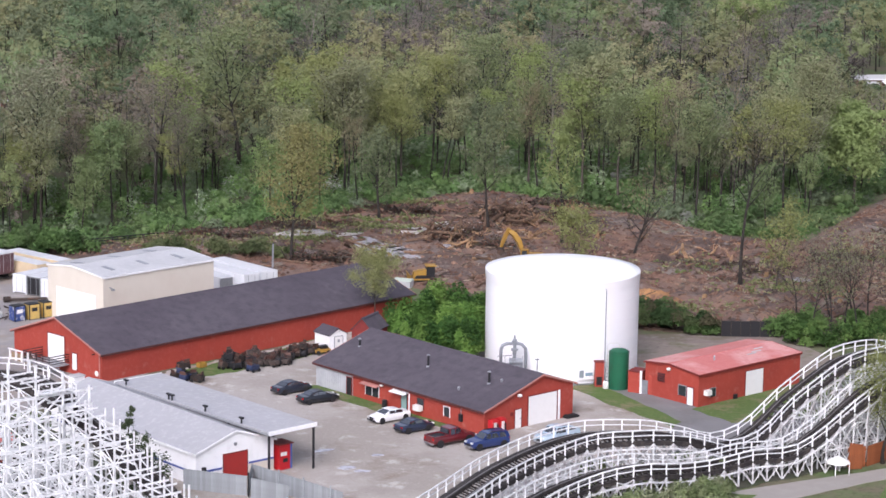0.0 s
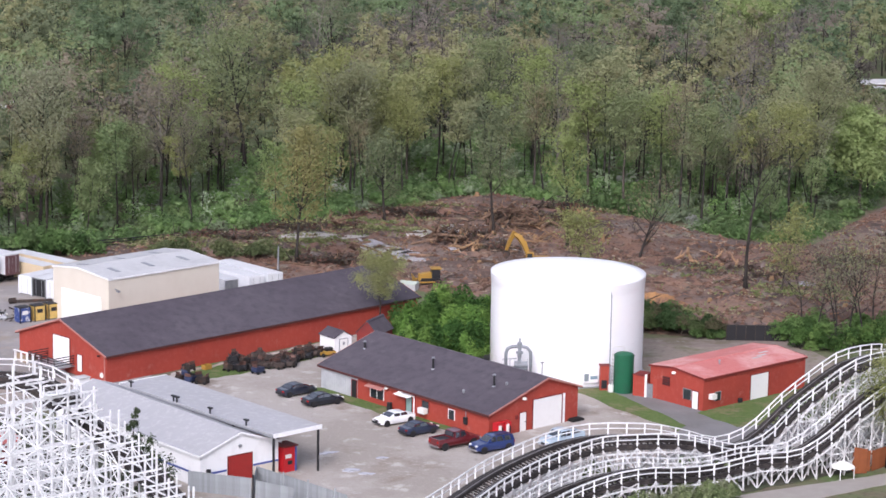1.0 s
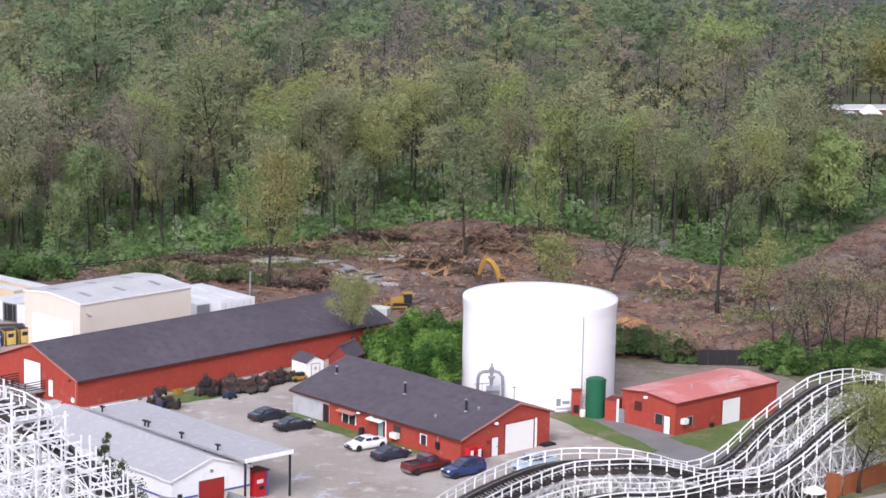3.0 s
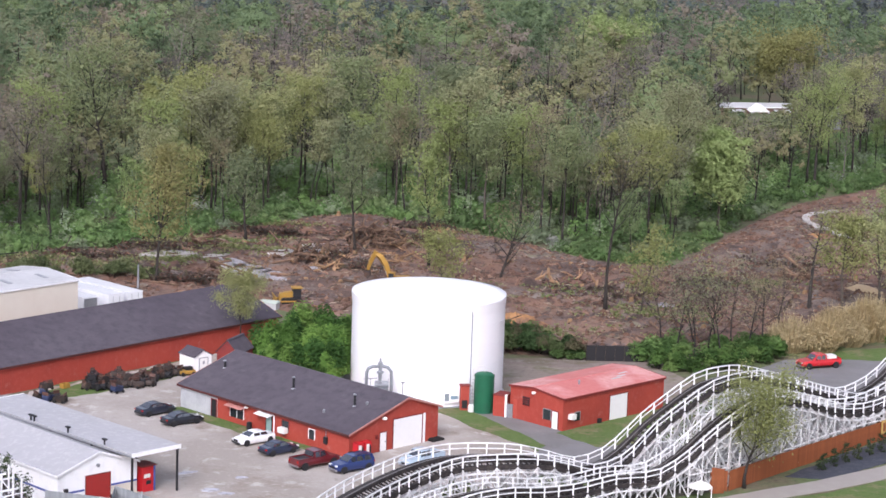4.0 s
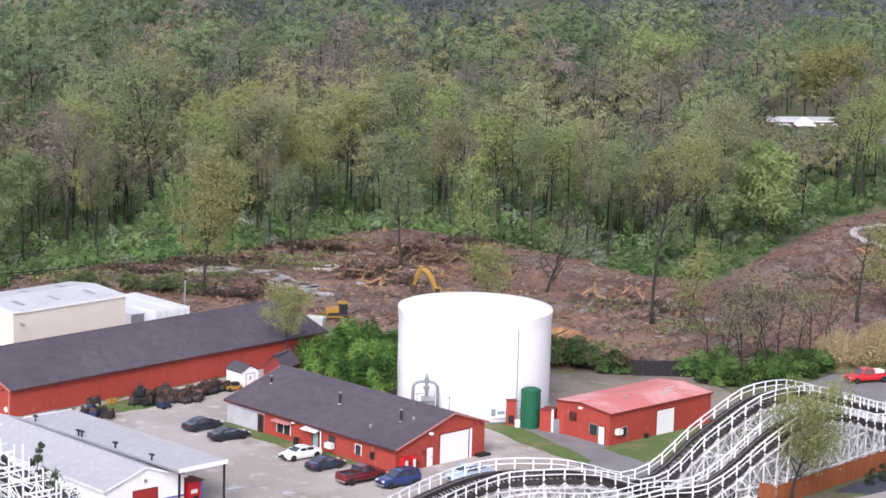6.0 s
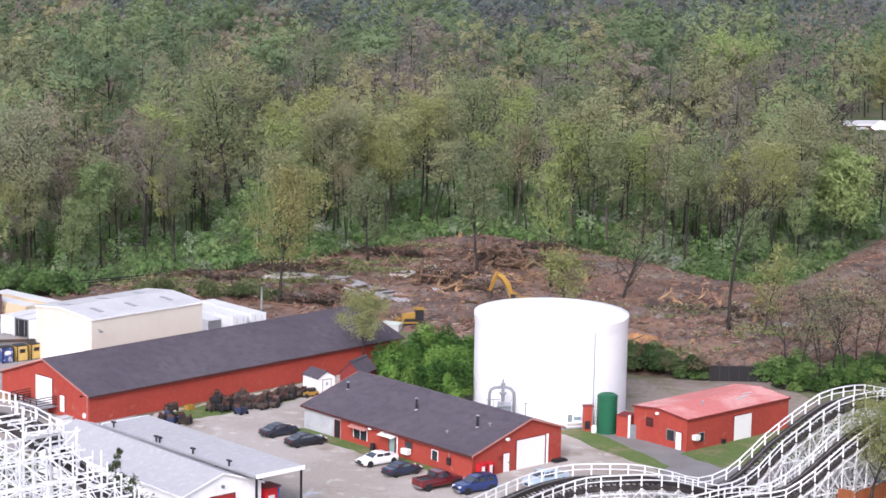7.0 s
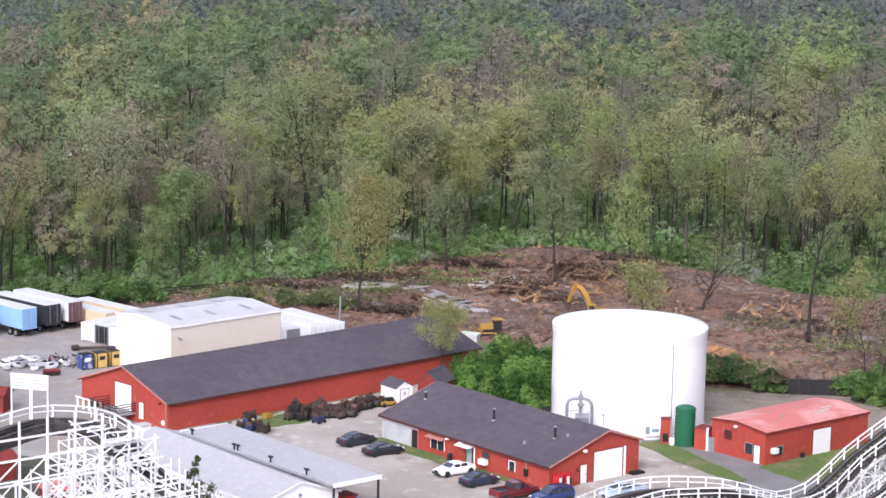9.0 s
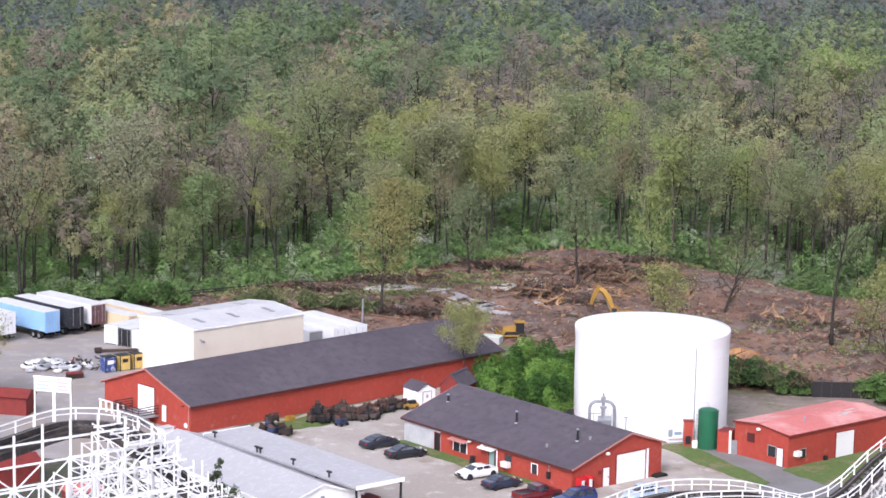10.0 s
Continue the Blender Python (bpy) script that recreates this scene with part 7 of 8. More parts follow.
def plant_woods():
    r = rng(5)
    near, far = [], []
    y = 330.0
    while y < 1080:
        gap = 6.8 if y < 430 else 8.8 if y < 560 else 11.0 if y < 800 else 14.0
        half = y * 0.235 + 10
        x = -half + r.uniform(0, gap)
        while x < half:
            px, py = x + r.uniform(-0.4, 0.4) * gap, y + r.uniform(-0.4, 0.4) * gap
            d = py - woods_edge(px)
            if d > 0.5 and not (py < 432 and abs(px * 433 / py + 37.6) < 4.2):
                (near if d < 26 and abs(px + 2 - 0.02 * py) < py * 0.235 and not low_growth(px, py) else far).append((px, py, d))
            x += gap * r.uniform(0.75, 1.3)
        y += gap * 0.85
    near.sort(key=lambda p: p[2])
    far += near[300:]
    for px, py, d in near[:300]:
        u = r.random()
        kind = 0 if u < 0.14 else 1 if u < 0.26 else 2 if u < 0.35 else 3 if u < 0.41 else 4 if u < 0.49 else 5 if u < 0.53 else 6 if u < 0.55 else 7 if u < 0.69 else 8 if u < 0.81 else 9 if u < 0.9 else 10
        set_tree(kind, px, py, r.uniform(0, 360), r.uniform(0.6, 1.08))
    return far


OLIVES = [(0.176, 0.207, 0.110), (0.216, 0.249, 0.110), (0.245, 0.259, 0.121), (0.279, 0.277, 0.132), (0.294, 0.273, 0.138)]
TANS = [(0.228, 0.195, 0.152), (0.242, 0.209, 0.158), (0.272, 0.228, 0.158)]
GREENS = [(0.131, 0.188, 0.094), (0.160, 0.226, 0.105), (0.189, 0.254, 0.110), (0.218, 0.268, 0.127)]
BROWNS = [(0.163, 0.146, 0.135), (0.185, 0.155, 0.135), (0.202, 0.172, 0.140)]
# farthest trees: the bluish haze of distance is put into the leaf colour
HAZE_GREYS = [(0.125, 0.145, 0.15), (0.13, 0.165, 0.15), (0.155, 0.155, 0.15), (0.14, 0.185, 0.14)]


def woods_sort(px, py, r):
    """What grows at a place: olive and tan in front, a brown belt, a green one, far behind grey woods with haze painted
    in.
    """
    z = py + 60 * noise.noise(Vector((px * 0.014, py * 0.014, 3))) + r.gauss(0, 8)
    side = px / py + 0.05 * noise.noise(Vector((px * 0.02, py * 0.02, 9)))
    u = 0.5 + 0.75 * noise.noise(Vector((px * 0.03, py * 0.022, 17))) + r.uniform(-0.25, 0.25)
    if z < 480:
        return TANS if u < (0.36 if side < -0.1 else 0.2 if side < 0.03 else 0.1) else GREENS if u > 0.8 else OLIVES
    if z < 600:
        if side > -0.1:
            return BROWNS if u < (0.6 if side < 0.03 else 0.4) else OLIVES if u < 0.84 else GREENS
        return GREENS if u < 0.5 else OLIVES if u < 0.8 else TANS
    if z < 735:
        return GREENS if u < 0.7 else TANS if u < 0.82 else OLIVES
    return HAZE_GREYS if u < 0.66 else GREENS if u < 0.86 else BROWNS


def far_woods(places):
    r = rng(8)
    leaves, trunks, tints = Shape(), Shape(), []
    for px, py, d in places:
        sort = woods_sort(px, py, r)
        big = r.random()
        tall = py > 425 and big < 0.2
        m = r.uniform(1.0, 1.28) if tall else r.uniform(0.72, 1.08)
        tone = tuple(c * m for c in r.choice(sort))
        h = r.uniform(20, 25) if tall else r.uniform(10.5, 16) if py > 425 else r.uniform(13, 21)
        low_here = low_growth(px, py)
        if low_here:
            h = max(2.5, min(h, 68.0 - 66.0 * py / 566 if py < 560 else 3.0))
        bare = sort is BROWNS
        puffs, n, size = (26, 600, 0.44) if py < 480 else (28, 620, 0.5) if py < 570 else (26, 460, 0.6) if py < 700 else (18, 240, 0.8) if py < 850 else (12, 110, 1.1)
        w = r.uniform(5.4, 7.4) if tall else r.uniform(2.8, 4.8) if py < 470 else r.uniform(3.6, 5.8)
        if tall:
            puffs, n = int(puffs * 2.2), int(n * 2.4)
        elif py > 425:
            puffs, n = int(puffs * 0.8), int(n * 0.8)
        if low_here:
            w = min(w, h * 0.6)
        low = (r.uniform(0.36, 0.5) if tall else r.uniform(0.3, 0.44)) * h
        if d < 60:
            low = max(low, 0.46 * h)
        # a dome of puffs: most of them on its upper shell
        mid = Vector((px, py, low + (h - low) * 0.3))
        lumps = []
        for k in range(puffs):
            o = Vector((r.gauss(0, 1), r.gauss(-0.3, 1), abs(r.gauss(0, 0.9)) - 0.25)).normalized()
            q = r.uniform(0.72, 1.05) if k % 3 else r.uniform(0.35, 0.8)
            lumps.append((mid + Vector((o.x * w * q, o.y * w * q, o.z * (h - low) * 0.66 * q)), w * (r.uniform(0.11, 0.2) if tall else r.uniform(0.15, 0.28)), o))
        if py < 640:
            foot, top = Vector((px, py, 0)), Vector((px + r.gauss(0, 0.6), py, h * 0.88))
            trunks.tube([foot, top], [r.uniform(0.13, 0.24), 0.05], 4, caps=False)
            for c, rad, o in lumps[:12 if bare else 8]:
                trunks.tube([foot.lerp(top, r.uniform(0.35, 0.75)), c], [0.1, 0.03], 3, caps=False)
        if d < 48 and not low_here and r.random() < 0.75:
            # thin poles of the young growth
            x, y, top = px + r.uniform(-4, 4), py + r.uniform(-3, 3), r.uniform(8, 15)
            if y > woods_edge(x) + 1:
                trunks.tube([Vector((x, y, 0)), Vector((x + r.gauss(0, 0.5), y, top))], [r.uniform(0.08, 0.15), 0.04], 4, caps=False)
        start = len(leaves.v)
        if bare:
            n, size = int(n * 1.25), size * 0.62
        for k, (c, rad, o) in enumerate(lumps):
            if not bare and k % 4:
                core(leaves, c, rad * 0.5, r, 0.8)
        for _ in range(n):
            c, rad, up = r.choice(lumps)
            o = (Vector((r.gauss(0, 1), r.gauss(-0.2, 1), r.gauss(0.2, 0.9))) + up * 0.5).normalized()
            leaf(leaves, c + o * rad * r.uniform(0.6, 1.3), size * r.uniform(0.55, 1.3), r, o * 0.8 + up * 0.7, 0.2)
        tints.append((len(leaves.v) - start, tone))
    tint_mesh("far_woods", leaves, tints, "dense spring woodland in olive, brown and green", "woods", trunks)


def tint_mesh(name, leaves, tints, label, category, trunks=None):
    me = leaves.mesh(name, WOODS, True)
    at = me.attributes.new("tint", "FLOAT_COLOR", "POINT")
    col = np.concatenate([np.tile((*c, 1.0), (n, 1)) for n, c in tints]).astype(np.float32)
    at.data.foreach_set("color", col.ravel())
    ob = tagged(new(name, me), label, category, kind="stuff")
    if trunks:
        tagged(part("trunk", trunks, BARK_DARK, ob), kind="stuff")
    return ob


def bush_into(leaves, tints, x, y, w, h, n, size, tone, r, z=0.0):
    start = len(leaves.v)
    for _ in range(3):
        core(leaves, Vector((x + r.gauss(0, w * 0.3), y + r.gauss(0, w * 0.3), z + h * r.uniform(0.3, 0.6))), 0.34 * min(w, h), r)
    for _ in range(n):
        o = Vector((r.gauss(0, 1), r.gauss(0, 1), abs(r.gauss(0, 1)))).normalized()
        k = r.uniform(0.6, 1.1)
        leaf(leaves, Vector((x + o.x * w * k, y + o.y * w * k, z + 0.15 + o.z * h * k)), size * r.uniform(0.6, 1.4), r, o)
    tints.append((len(leaves.v) - start, tone))


def undergrowth():
    """Shrubs along and under the edge of the woods."""
    r = rng(21)
    leaves, tints = Shape(), []
    tones = [(0.08, 0.14, 0.045), (0.10, 0.18, 0.05), (0.13, 0.22, 0.06), (0.12, 0.20, 0.065), (0.15, 0.22, 0.08), (0.17, 0.22, 0.12), (0.21, 0.26, 0.16)]
    x = -110.0
    while x < 135:
        for _ in range(9):
            px = x + r.uniform(-1.5, 1.5)
            py = woods_edge(px) + 2.5 * noise.noise(Vector((px * 0.25, 0, 7))) + 70 * r.random() ** 1.5 - 3.5
            w = r.uniform(1.0, 2.8)
            t = tones[max(0, min(6, int(3.2 + 5.5 * noise.noise(Vector((px * 0.09, py * 0.09, 4))) + r.gauss(0, 1))))] if r.random() > 0.02 else (0.32, 0.33, 0.28)
            # deeper shrubs get a lighter leaf colour in place of light through the canopy
            m = r.uniform(0.85, 1.25) * (1.25 if px < 20 else 1.0) * (1.25 if py > woods_edge(px) + 12 else 1.0)
            bush_into(leaves, tints, px, py, w, r.uniform(0.6, 1.5) * w, 150, 0.38, tuple(c * m for c in t), r)
        # taller young growth between the trunks, its leaf colour raised to look lit
        for _ in range(3):
            px = x + r.uniform(-1.5, 1.5)
            py = woods_edge(px) + 3 + 60 * r.random()
            t, m = r.choice(tones), r.uniform(1.4, 1.95)
            w, h, start = r.uniform(0.8, 1.7), r.uniform(2.5, 5.5), len(leaves.v)
            for _ in range(90):
                f = r.random() ** 0.8
                q = w * (1.15 - 0.6 * f)
                leaf(leaves, Vector((px + r.gauss(0, q * 0.6), py + r.gauss(0, q * 0.6), 0.4 + h * f)), 0.42 * r.uniform(0.6, 1.4), r)
            tints.append((len(leaves.v) - start, tuple(c * m for c in t)))
        x += 1.6
    tint_mesh("undergrowth", leaves, tints, "fresh green shrubs along the edge of the woods", "shrubs")


FAR_PLACES = plant_woods()
far_woods(FAR_PLACES)
undergrowth()


def brushwood():
    """Twigs, torn roots and dead leaves heaped on the cleared soil."""
    r = rng(63)
    twigs, leaves, tints = Shape(), Shape(), []
    for cx, cy, sx, sy, n, high in ((11.5, 384, 6.5, 4.0, 150, 1.6), (2, 368, 5.0, 4.5, 90, 1.0), (7, 357, 4.0, 3.0, 60, 0.8), (-18, 347, 4.0, 2.0, 100, 0.8), (-24, 374, 8, 2.0, 170, 0.8), (-8, 388, 7, 2.0, 120, 0.8), (20, 396, 5, 2.5, 100, 1.2), (60, 352, 5, 2.5, 90, 0.9), (45, 345, 9, 6, 90, 0.5), (76, 372, 6, 6, 90, 0.8), (-35, 364, 6, 2.5, 100, 0.8)):
        for _ in range(n):
            x, y = cx + r.gauss(0, sx * 0.6), cy + r.gauss(0, sy * 0.6)
            if not inside(x, y, CLEARING):
                continue
            z = clearing_height(x, y) + high * 0.7 * abs(r.gauss(0, 0.6))
            d = Vector((r.gauss(0, 1), r.gauss(0, 1), r.gauss(0, 0.45))).normalized() * r.uniform(0.5, 2.4)
            p = Vector((x, y, z))
            twigs.tube([p - d, p + d * 0.2 + Vector((0, 0, 0.15)), p + d], [0.09, 0.06, 0.02], 3, caps=False)
            tone = r.choice(((0.10, 0.055, 0.04), (0.07, 0.045, 0.035), (0.16, 0.075, 0.05), (0.13, 0.11, 0.06)))
            for _ in range(5):
                leaf(leaves, p + Vector((r.gauss(0, 0.6), r.gauss(0, 0.6), r.gauss(0, 0.25))), 0.5, r)
            tints.append((15, tone))
    ob = tint_mesh("brushwood", leaves, tints, "dark heaps of torn branches and dead leaves on bare soil", "brushwood")
    tagged(part("twigs", twigs, BARK, ob), kind="stuff")
    leaves, tints = Shape(), []
    for cx, cy, sx, sy, n in ((-18, 381, 12, 3, 240), (-12, 373, 8, 3, 150), (-22, 364, 6, 4, 120), (-45, 360, 10, 4, 160), (-30, 354, 8, 4, 160), (48, 330, 6, 6, 120), (40, 345, 12, 8, 60), (24, 398, 8, 3, 90), (66, 352, 7, 6, 110), (22, 345, 6, 5, 50), (33, 316, 8, 3, 80), (-5, 397, 6, 2, 60)):
        for _ in range(n):
            x, y = cx + r.gauss(0, sx * 0.6), cy + r.gauss(0, sy * 0.6)
            if not inside(x, y, CLEARING):
                continue
            z = clearing_height(x, y)
            tone = r.choice(((0.26, 0.27, 0.11), (0.20, 0.24, 0.08), (0.32, 0.30, 0.16), (0.16, 0.22, 0.06)))
            for _ in range(9):
                leaf(leaves, Vector((x + r.gauss(0, 0.5), y + r.gauss(0, 0.5), z + 0.1 + 0.4 * r.random())), 0.36, r)
            tints.append((27, tone))
    tint_mesh("weeds", leaves, tints, "tufts of yellow-green weeds on bare soil", "weeds")


brushwood()


# ---- single trees, hedges and bushes ----
def lone_tree(label, x, y, seed, bark, leaf_mat, z=0.0, group="", **kw):
    trunk, crown = grow(seed, **kw)
    t = thing("tree", pose(x, y, z), label, "tree", group)
    part("trunk", trunk, bark, t, smooth=True)
    if crown.v:
        part("crown", crown, leaf_mat, t)
    return t


CG = "trees left standing in the clearing"
lone_tree("slender yellow-olive tree with a dark trunk at the clearing", -22.4, 346.3, 51, BARK_DARK, GOLD, group=CG, h=20, spread=3.7, base=0.3, leaves=8190, size=0.25, limbs=16, trunk_r=0.26)
lone_tree("tall nearly bare tree with a dark wet trunk", 42.1, 331.7, 52, BARK_DARK, BUDS, group=CG, h=24, spread=4.4, base=0.5, leaves=819, size=0.22, limbs=13, fine=6, trunk_r=0.3)
lone_tree("tall olive tree with a dark trunk in the clearing", 7.1, 370.5, 53, BARK_DARK, OLIVE, group=CG, h=21, spread=3.6, base=0.35, leaves=5985, size=0.26, limbs=14)
lone_tree("tall thin tree with a dark trunk in the clearing", 18.3, 362.5, 54, BARK_DARK, OLIVE, group=CG, h=19, spread=3.0, base=0.42, leaves=3780, size=0.25, limbs=12)
lone_tree("bare spreading dark-limbed tree", 28.9, 356, 55, BARK_DARK, BUDS, group=CG, h=10, spread=4.8, base=0.2, leaves=787, size=0.22, limbs=14, fine=6, trunk_r=0.24, lean=0.12)
lone_tree("small fresh green tree in the clearing", 19.2, 340, 56, BARK, PALE_LEAF, group=CG, h=9.5, spread=2.8, base=0.2, leaves=3465, size=0.25, limbs=11, trunk_r=0.14)
lone_tree("young yellow-green tree in the clearing", 47.2, 331, 57, BARK, PALE_LEAF, group=CG, h=12, spread=3.0, base=0.15, leaves=2835, size=0.25, limbs=13, trunk_r=0.15)
lone_tree("small olive tree at the edge of the clearing", -10.5, 383, 58, BARK_DARK, OLIVE, group=CG, h=14, spread=3.2, base=0.3, leaves=3780, size=0.26, limbs=12)
lone_tree("dark leaning tree with a broken top", 72.5, 336.5, 59, BARK_DARK, BUDS, group=CG, h=15, spread=3.0, base=0.6, leaves=378, size=0.19, limbs=8, lean=0.14, trunk_r=0.34)
lone_tree("small fresh green tree at the clearing", 77.5, 337.5, 60, BARK, PALE_LEAF, group=CG, h=13, spread=3.6, base=0.35, leaves=5985, size=0.26, limbs=13)
for i, (x, y, h) in enumerate(((85, 341, 17), (87.5, 344, 18), (90, 347, 16), (92.5, 342, 17), (82, 334, 14), (95.5, 349, 18), (98, 345, 17), (101, 350, 18))):
    lone_tree("tall yellow-green tree beside the reeds", x, y, 61 + i, BARK, OLIVE if i % 3 else FRESH, group="trees beside the reeds", h=h, spread=2.8, base=0.34, leaves=2600, size=0.26, limbs=13)
lone_tree("thin pale green young tree beside the barn", -8.7, 302.0, 70, BARK, PALE_LEAF, h=9.6, spread=2.3, base=0.4, leaves=11000, size=0.15, limbs=14, trunk_r=0.12, up=1.2)
lone_tree("olive-yellow tree standing before the coaster hill", 46.6, 243.2, 71, BARK_DARK, PALE_LEAF, h=10.4, spread=3.6, base=0.28, leaves=11250, size=0.18, limbs=20, trunk_r=0.2, clump=0.5, fine=5)
lone_tree("yellow-green tree at the edge of the yard", -69.0, 286.5, 72, BARK, GOLD, h=9.5, spread=3.2, base=0.1, leaves=8190, size=0.21, limbs=14)
lone_tree("dark evergreen beside the lattice", -27.6, 220.6, 73, BARK_DARK, EVERGREEN, h=7.0, spread=1.5, base=0.1, leaves=2835, size=0.20, limbs=12, trunk_r=0.15)
lone_tree("dark evergreen beside the lattice", -30.5, 224.5, 74, BARK_DARK, EVERGREEN, h=9.6, spread=0.9, base=0.1, leaves=1890, size=0.20, limbs=12, trunk_r=0.15)


def hedge(name, label, spots, mat_tones, leaf_size, seed, n=420):
    r = rng(seed)
    t = thing(name, pose(0, 0, 0), label, "bush")
    for x, y, w, h in spots:
        leaves, tints = Shape(), []
        for _ in range(7):
            a, q = r.uniform(0, 6.28), r.random() ** 0.5
            tone, m, k = r.choice(mat_tones), r.uniform(0.8, 1.2), r.uniform(0.35, 0.6)
            bush_into(leaves, tints, x + w * 0.7 * q * math.cos(a), y + w * 0.7 * q * math.sin(a), w * k, h * r.uniform(0.3, 0.5), n // 7, leaf_size, tuple(c * m for c in tone), r, z=h * r.uniform(0.0, 0.52))
        ob = tint_mesh("leaf_clump", leaves, tints, "", "")
        ob.parent = t
        for key in ("label", "category", "kind"):
            if key in ob:
                del ob[key]
        stems = Shape()
        for _ in range(4):
            stems.tube([(x + r.gauss(0, 0.2), y + r.gauss(0, 0.2), -0.05), (x + r.gauss(0, w * 0.4), y + r.gauss(0, w * 0.4), h * 0.6)], [0.06, 0.02], 5)
        part("stem", stems, BARK_DARK, t)
    return t


# greens spread wide: highlights and dark gaps of the bush are in the colour
LUSH = [(0.09, 0.20, 0.025), (0.135, 0.275, 0.035), (0.05, 0.13, 0.02), (0.17, 0.31, 0.045)]
DULL = [(0.08, 0.14, 0.035), (0.11, 0.155, 0.05), (0.055, 0.105, 0.03), (0.15, 0.14, 0.07)]
hedge("large_bush", "large lush green bush beside the water tank", [(-4.8, 289.6, 2.0, 4.6), (-2.2, 288.0, 2.6, 5.6), (1.0, 286.4, 2.6, 6.2), (3.4, 283.6, 1.9, 6.4), (3.0, 288.0, 2.4, 6.6), (-5.2, 296.5, 2.4, 5.4), (-3.0, 294.5, 3.0, 6.4), (0.6, 292.5, 3.0, 6.8), (3.6, 293.0, 2.6, 7.0), (-5.4, 302.0, 2.8, 5.8), (-1.6, 300.5, 3.2, 6.6), (2.2, 299.0, 3.2, 7.0), (5.4, 297.6, 2.4, 7.0), (0.4, 306.0, 3.0, 6.4), (4.6, 304.0, 3.0, 6.8), (8.0, 301.0, 2.6, 6.4)], LUSH, 0.32, 81, 3600)
hedge("large_bush", "dense green hedge behind the water tank", [(24.6, 308, 2.6, 4.2), (27.4, 306.6, 2.6, 4.2), (30.2, 305.4, 2.5, 3.6), (32.8, 304.6, 2.4, 3.2), (35.2, 304.2, 2.2, 2.8), (29, 309, 2.4, 3.6)], DULL, 0.3, 82, 2700)
hedge("large_bush", "leafy green thicket beside the road", [(45.6, 298.4, 2.0, 3.0), (49.0, 297.8, 2.2, 3.4), (52.5, 299.0, 2.4, 3.8), (55.6, 301.0, 2.4, 3.6), (58.8, 303.6, 2.2, 3.2), (47.6, 301.5, 2.0, 2.8), (61.4, 306.0, 2.0, 2.6)], [(0.085, 0.17, 0.03), (0.05, 0.11, 0.02), (0.13, 0.22, 0.045)], 0.3, 88, 1500)
hedge("large_bush", "fresh green thicket by the red shed", [(43.6, 303.0, 2.2, 3.0), (46, 304.5, 2.6, 3.4), (49, 306, 2.8, 3.8), (54.5, 306, 2.6, 3.4), (58.5, 307.4, 2.6, 3.2), (61.6, 309, 2.2, 2.8)], [(0.10, 0.20, 0.04), (0.07, 0.14, 0.03), (0.14, 0.24, 0.06)], 0.3, 83, 1900)
hedge("large_bush", "dull olive thicket beside the yard", [(-43, 350, 3.0, 3.4), (-38, 349, 3.2, 3.8), (-33, 348, 3.2, 4.0), (-29, 349, 3.0, 3.4), (-24, 349.5, 2.2, 2.6)], [(0.14, 0.17, 0.065), (0.10, 0.135, 0.05), (0.17, 0.20, 0.085)], 0.3, 84, 1620)
hedge("large_bush", "lush bank of green bushes behind the trailers", [(-78 + i * 3.4, 343 + i * 1.2, 2.8, 4.6) for i in range(8)] + [(-90 + i * 3.6, 341, 2.8, 5.0) for i in range(4)], [(0.11, 0.20, 0.05), (0.14, 0.23, 0.07), (0.07, 0.145, 0.035), (0.17, 0.25, 0.09)], 0.34, 85, 1980)
hedge("weeds", "pale green shrubs below the coaster", [(14.9 + 1.53 * (i // 3) + -0.30 * (i % 3), 233.7 + 0.08 * (i // 3) + -5.15 * (i % 3) + math.sin(i * 2.1), 1.5 + 0.4 * math.sin(i * 1.3), 2.4 + 0.6 * math.cos(i * 1.9) + 0.4 * (i % 3)) for i in range(30)], [(0.26, 0.31, 0.14), (0.20, 0.26, 0.10), (0.31, 0.34, 0.19)], 0.26, 89, 1000)
hedge("weeds", "pale green shrubs inside the coaster curve", [(10 + i * 1.9, 212 + 1.7 * i - 0.08 * i * i, 1.5, 2.0) for i in range(8)], [(0.24, 0.30, 0.12), (0.28, 0.33, 0.15)], 0.22, 86, 1620)
for i, (x, y, h) in enumerate(((50.6, 303.5, 10.5), (52.6, 305.5, 12), (54.4, 304.2, 11), (48.2, 304.8, 9), (56.2, 307.5, 12.5), (58.0, 306.0, 11), (51.6, 308.5, 12), (60.6, 309.5, 11.5), (54.8, 310.5, 13), (47.0, 309.0, 10), (63.0, 313.0, 12))):
    lone_tree("dark-stemmed young tree with a haze of brown buds in the thicket", x, y, 90 + i, BARK_DARK, BUDS if i % 4 else OLIVE, group="young trees in the thicket", h=h, spread=3.0, base=0.3, leaves=900, size=0.17, limbs=12, fine=8, trunk_r=0.15, lean=0.14)


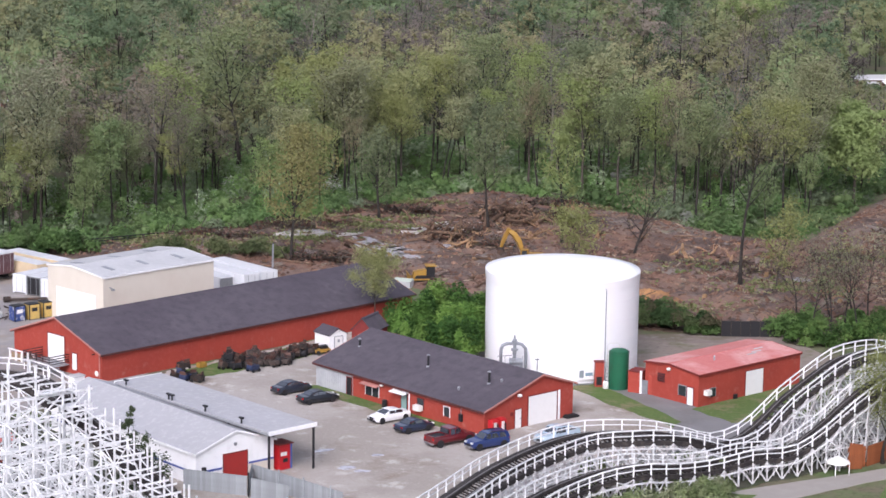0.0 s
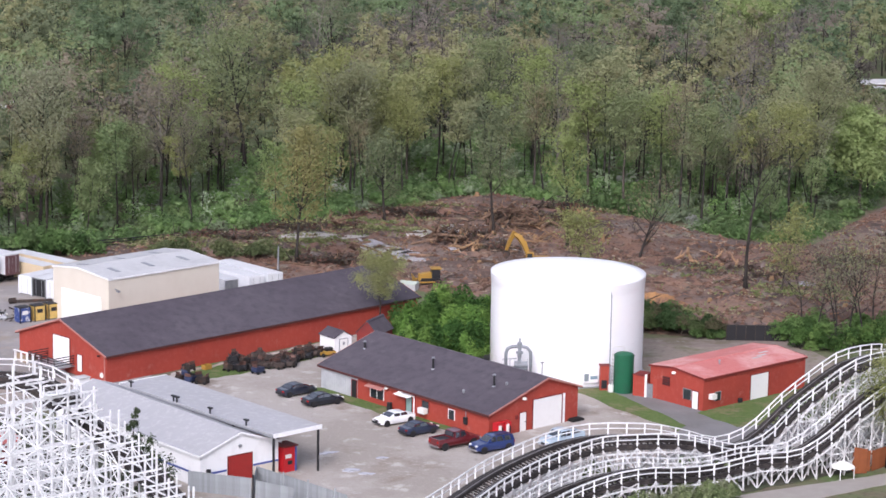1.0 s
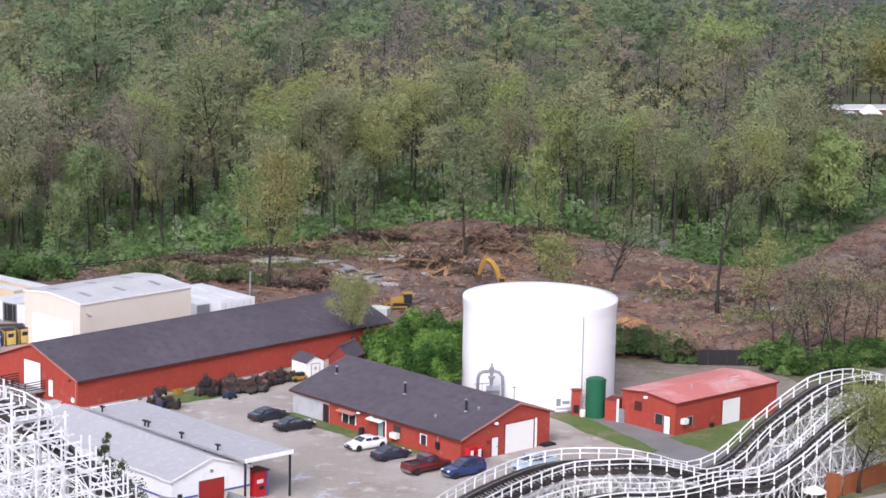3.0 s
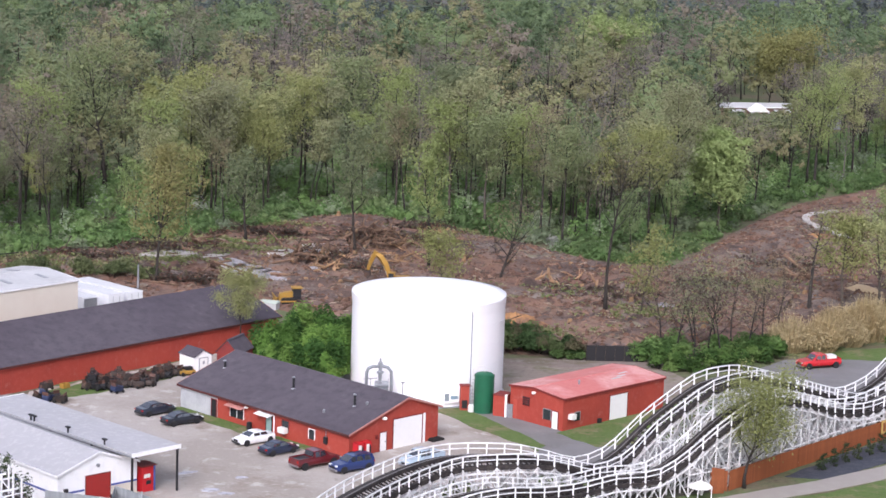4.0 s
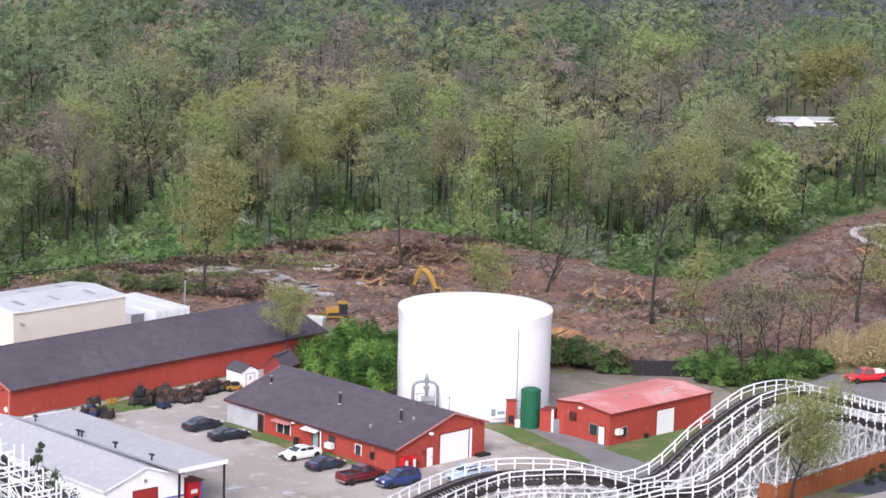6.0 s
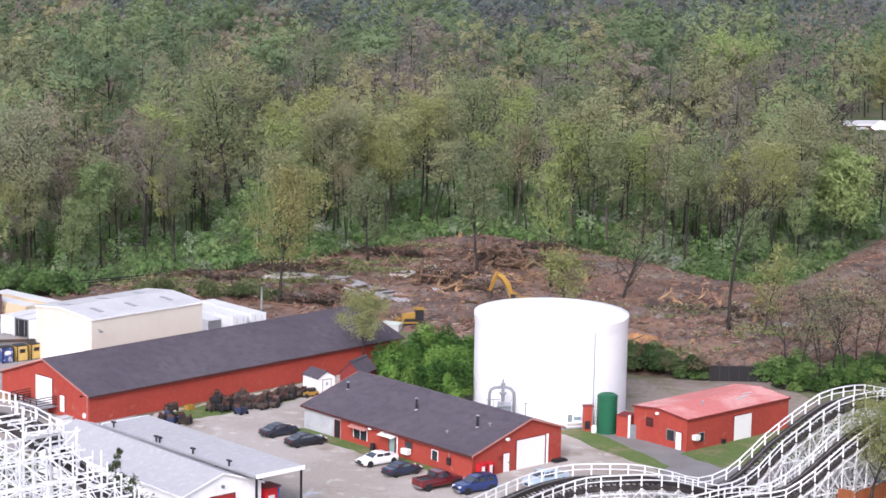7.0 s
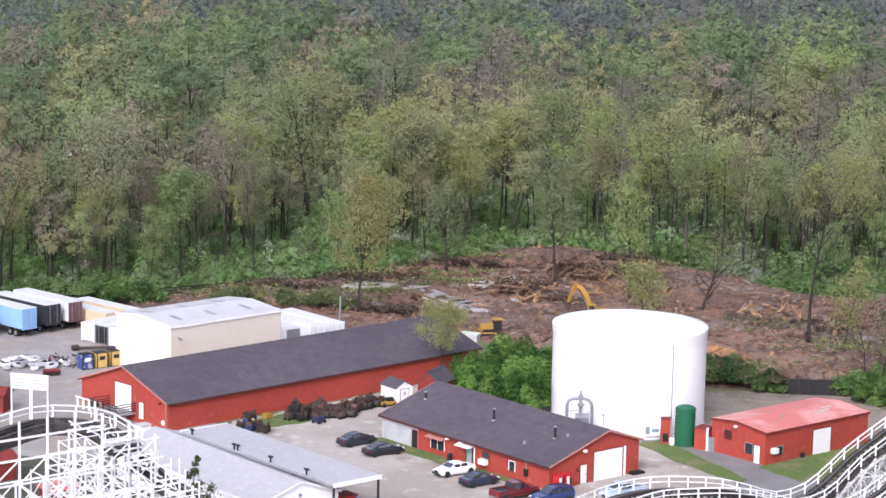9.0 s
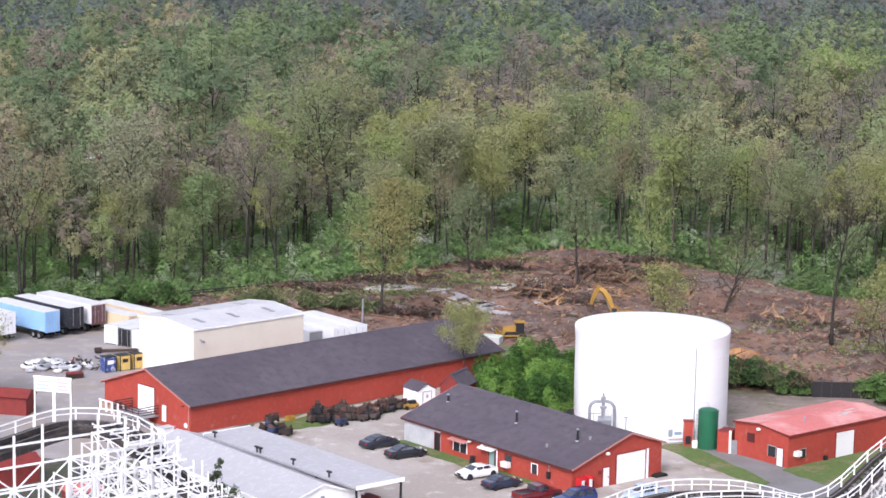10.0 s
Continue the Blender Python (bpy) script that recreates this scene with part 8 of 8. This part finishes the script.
def reeds(x, y, seed):
    r = rng(seed)
    s = Shape()
    high = r.uniform(4.6, 7.0)
    for _ in range(850):
        a, q = r.uniform(0, 6.28), 1.9 * r.random() ** 0.6
        b = Vector((q * math.cos(a), q * math.sin(a), 0))
        h = high * r.uniform(0.35, 1.0) * (1.1 - 0.25 * q)
        e = b * 1.7 + Vector((r.gauss(0, 0.5), r.gauss(0, 0.5), h))
        n = len(s.v)
        w = Vector((r.gauss(0, 1), r.gauss(0, 1), 0)).normalized() * 0.06
        mid = b.lerp(e, 0.6) + Vector((0, 0, 0.3))
        s.v += [tuple(b - w), tuple(b + w), tuple(mid + w), tuple(mid - w), tuple(e)]
        s.f += [(n, n + 1, n + 2, n + 3), (n + 3, n + 2, n + 4)]
        leaf(s, b.lerp(e, r.uniform(0.7, 1.0)), 0.34, r, e - b, 0.2)
    return solo("reed_clump", s, REED, "tall clump of dry tan reeds beside the road", "reeds", "reed clumps beside the road", m=pose(x, y, 0))


for i, (x, y) in enumerate(((64.5, 309.5), (67.2, 311.5), (70, 313), (73, 315), (76, 317.5), (79, 320), (71, 317.5), (75, 321), (82, 322), (86, 325), (79, 325))):
    reeds(x + 0.9 * math.sin(i * 2.3), y + 1.3 * math.cos(i * 1.7), 120 + i)
hedge("large_bush", "green bush between the reeds", [(80, 317, 2.0, 2.4), (84, 320, 2.4, 3.0), (89, 323, 2.6, 3.0)], LUSH, 0.4, 87, 1800)
for i in range(7):
    x, y = 56.5 + i * 1.7, 250.8 + i * 1.65
    lone_tree("small dark conifer in the planting bed", x, y, 140 + i, BARK_DARK, EVERGREEN, group="small conifers in the planting bed", h=1.9 + 0.3 * (i % 3), spread=0.5, base=0.03, leaves=672, size=0.13, limbs=9, fine=1, trunk_r=0.05, up=0.4)
r_ = rng(77)
set_tree(5, -37.6, 433.0, 20, 1.08, label="broad dark-limbed tree rising over the woods")
for x, y in ((-16.7, 545), (-32, 550), (-130, 622), (8, 470), (47, 400), (-48, 392), (58, 470), (-60, 500), (20, 440), (90, 540), (-20, 432), (70, 430), (-75, 430), (34, 520)):
    set_tree(6, x, y, r_.uniform(0, 360), r_.uniform(0.95, 1.2))
for x, y, h, wide, m_, lab in ((74.2, 586, 20, 7.0, BRIGHT, "tall bright yellow-green tree over the far woods"), (117, 584, 16, 9.0, GOLD, "round golden-brown tree in the far woods"), (29.3, 487, 15.5, 7.0, OLIVE, "broad olive tree over the woods"), (70.2, 404, 16, 4.6, BRIGHT, "bright green tree at the edge of the woods"), (-28, 446, 17, 5.0, OLIVE, "broad olive tree over the woods")):
    lone_tree(lab, x, y, int(h * 7 + x), BARK, m_, group="large trees over the woods", h=h, spread=wide, base=0.3, leaves=12000, size=0.42, limbs=18, trunk_r=0.3, clump=0.5, up=0.6)
for k in KINDS:
    for o in (*k.children, k):
        bpy.data.objects.remove(o)
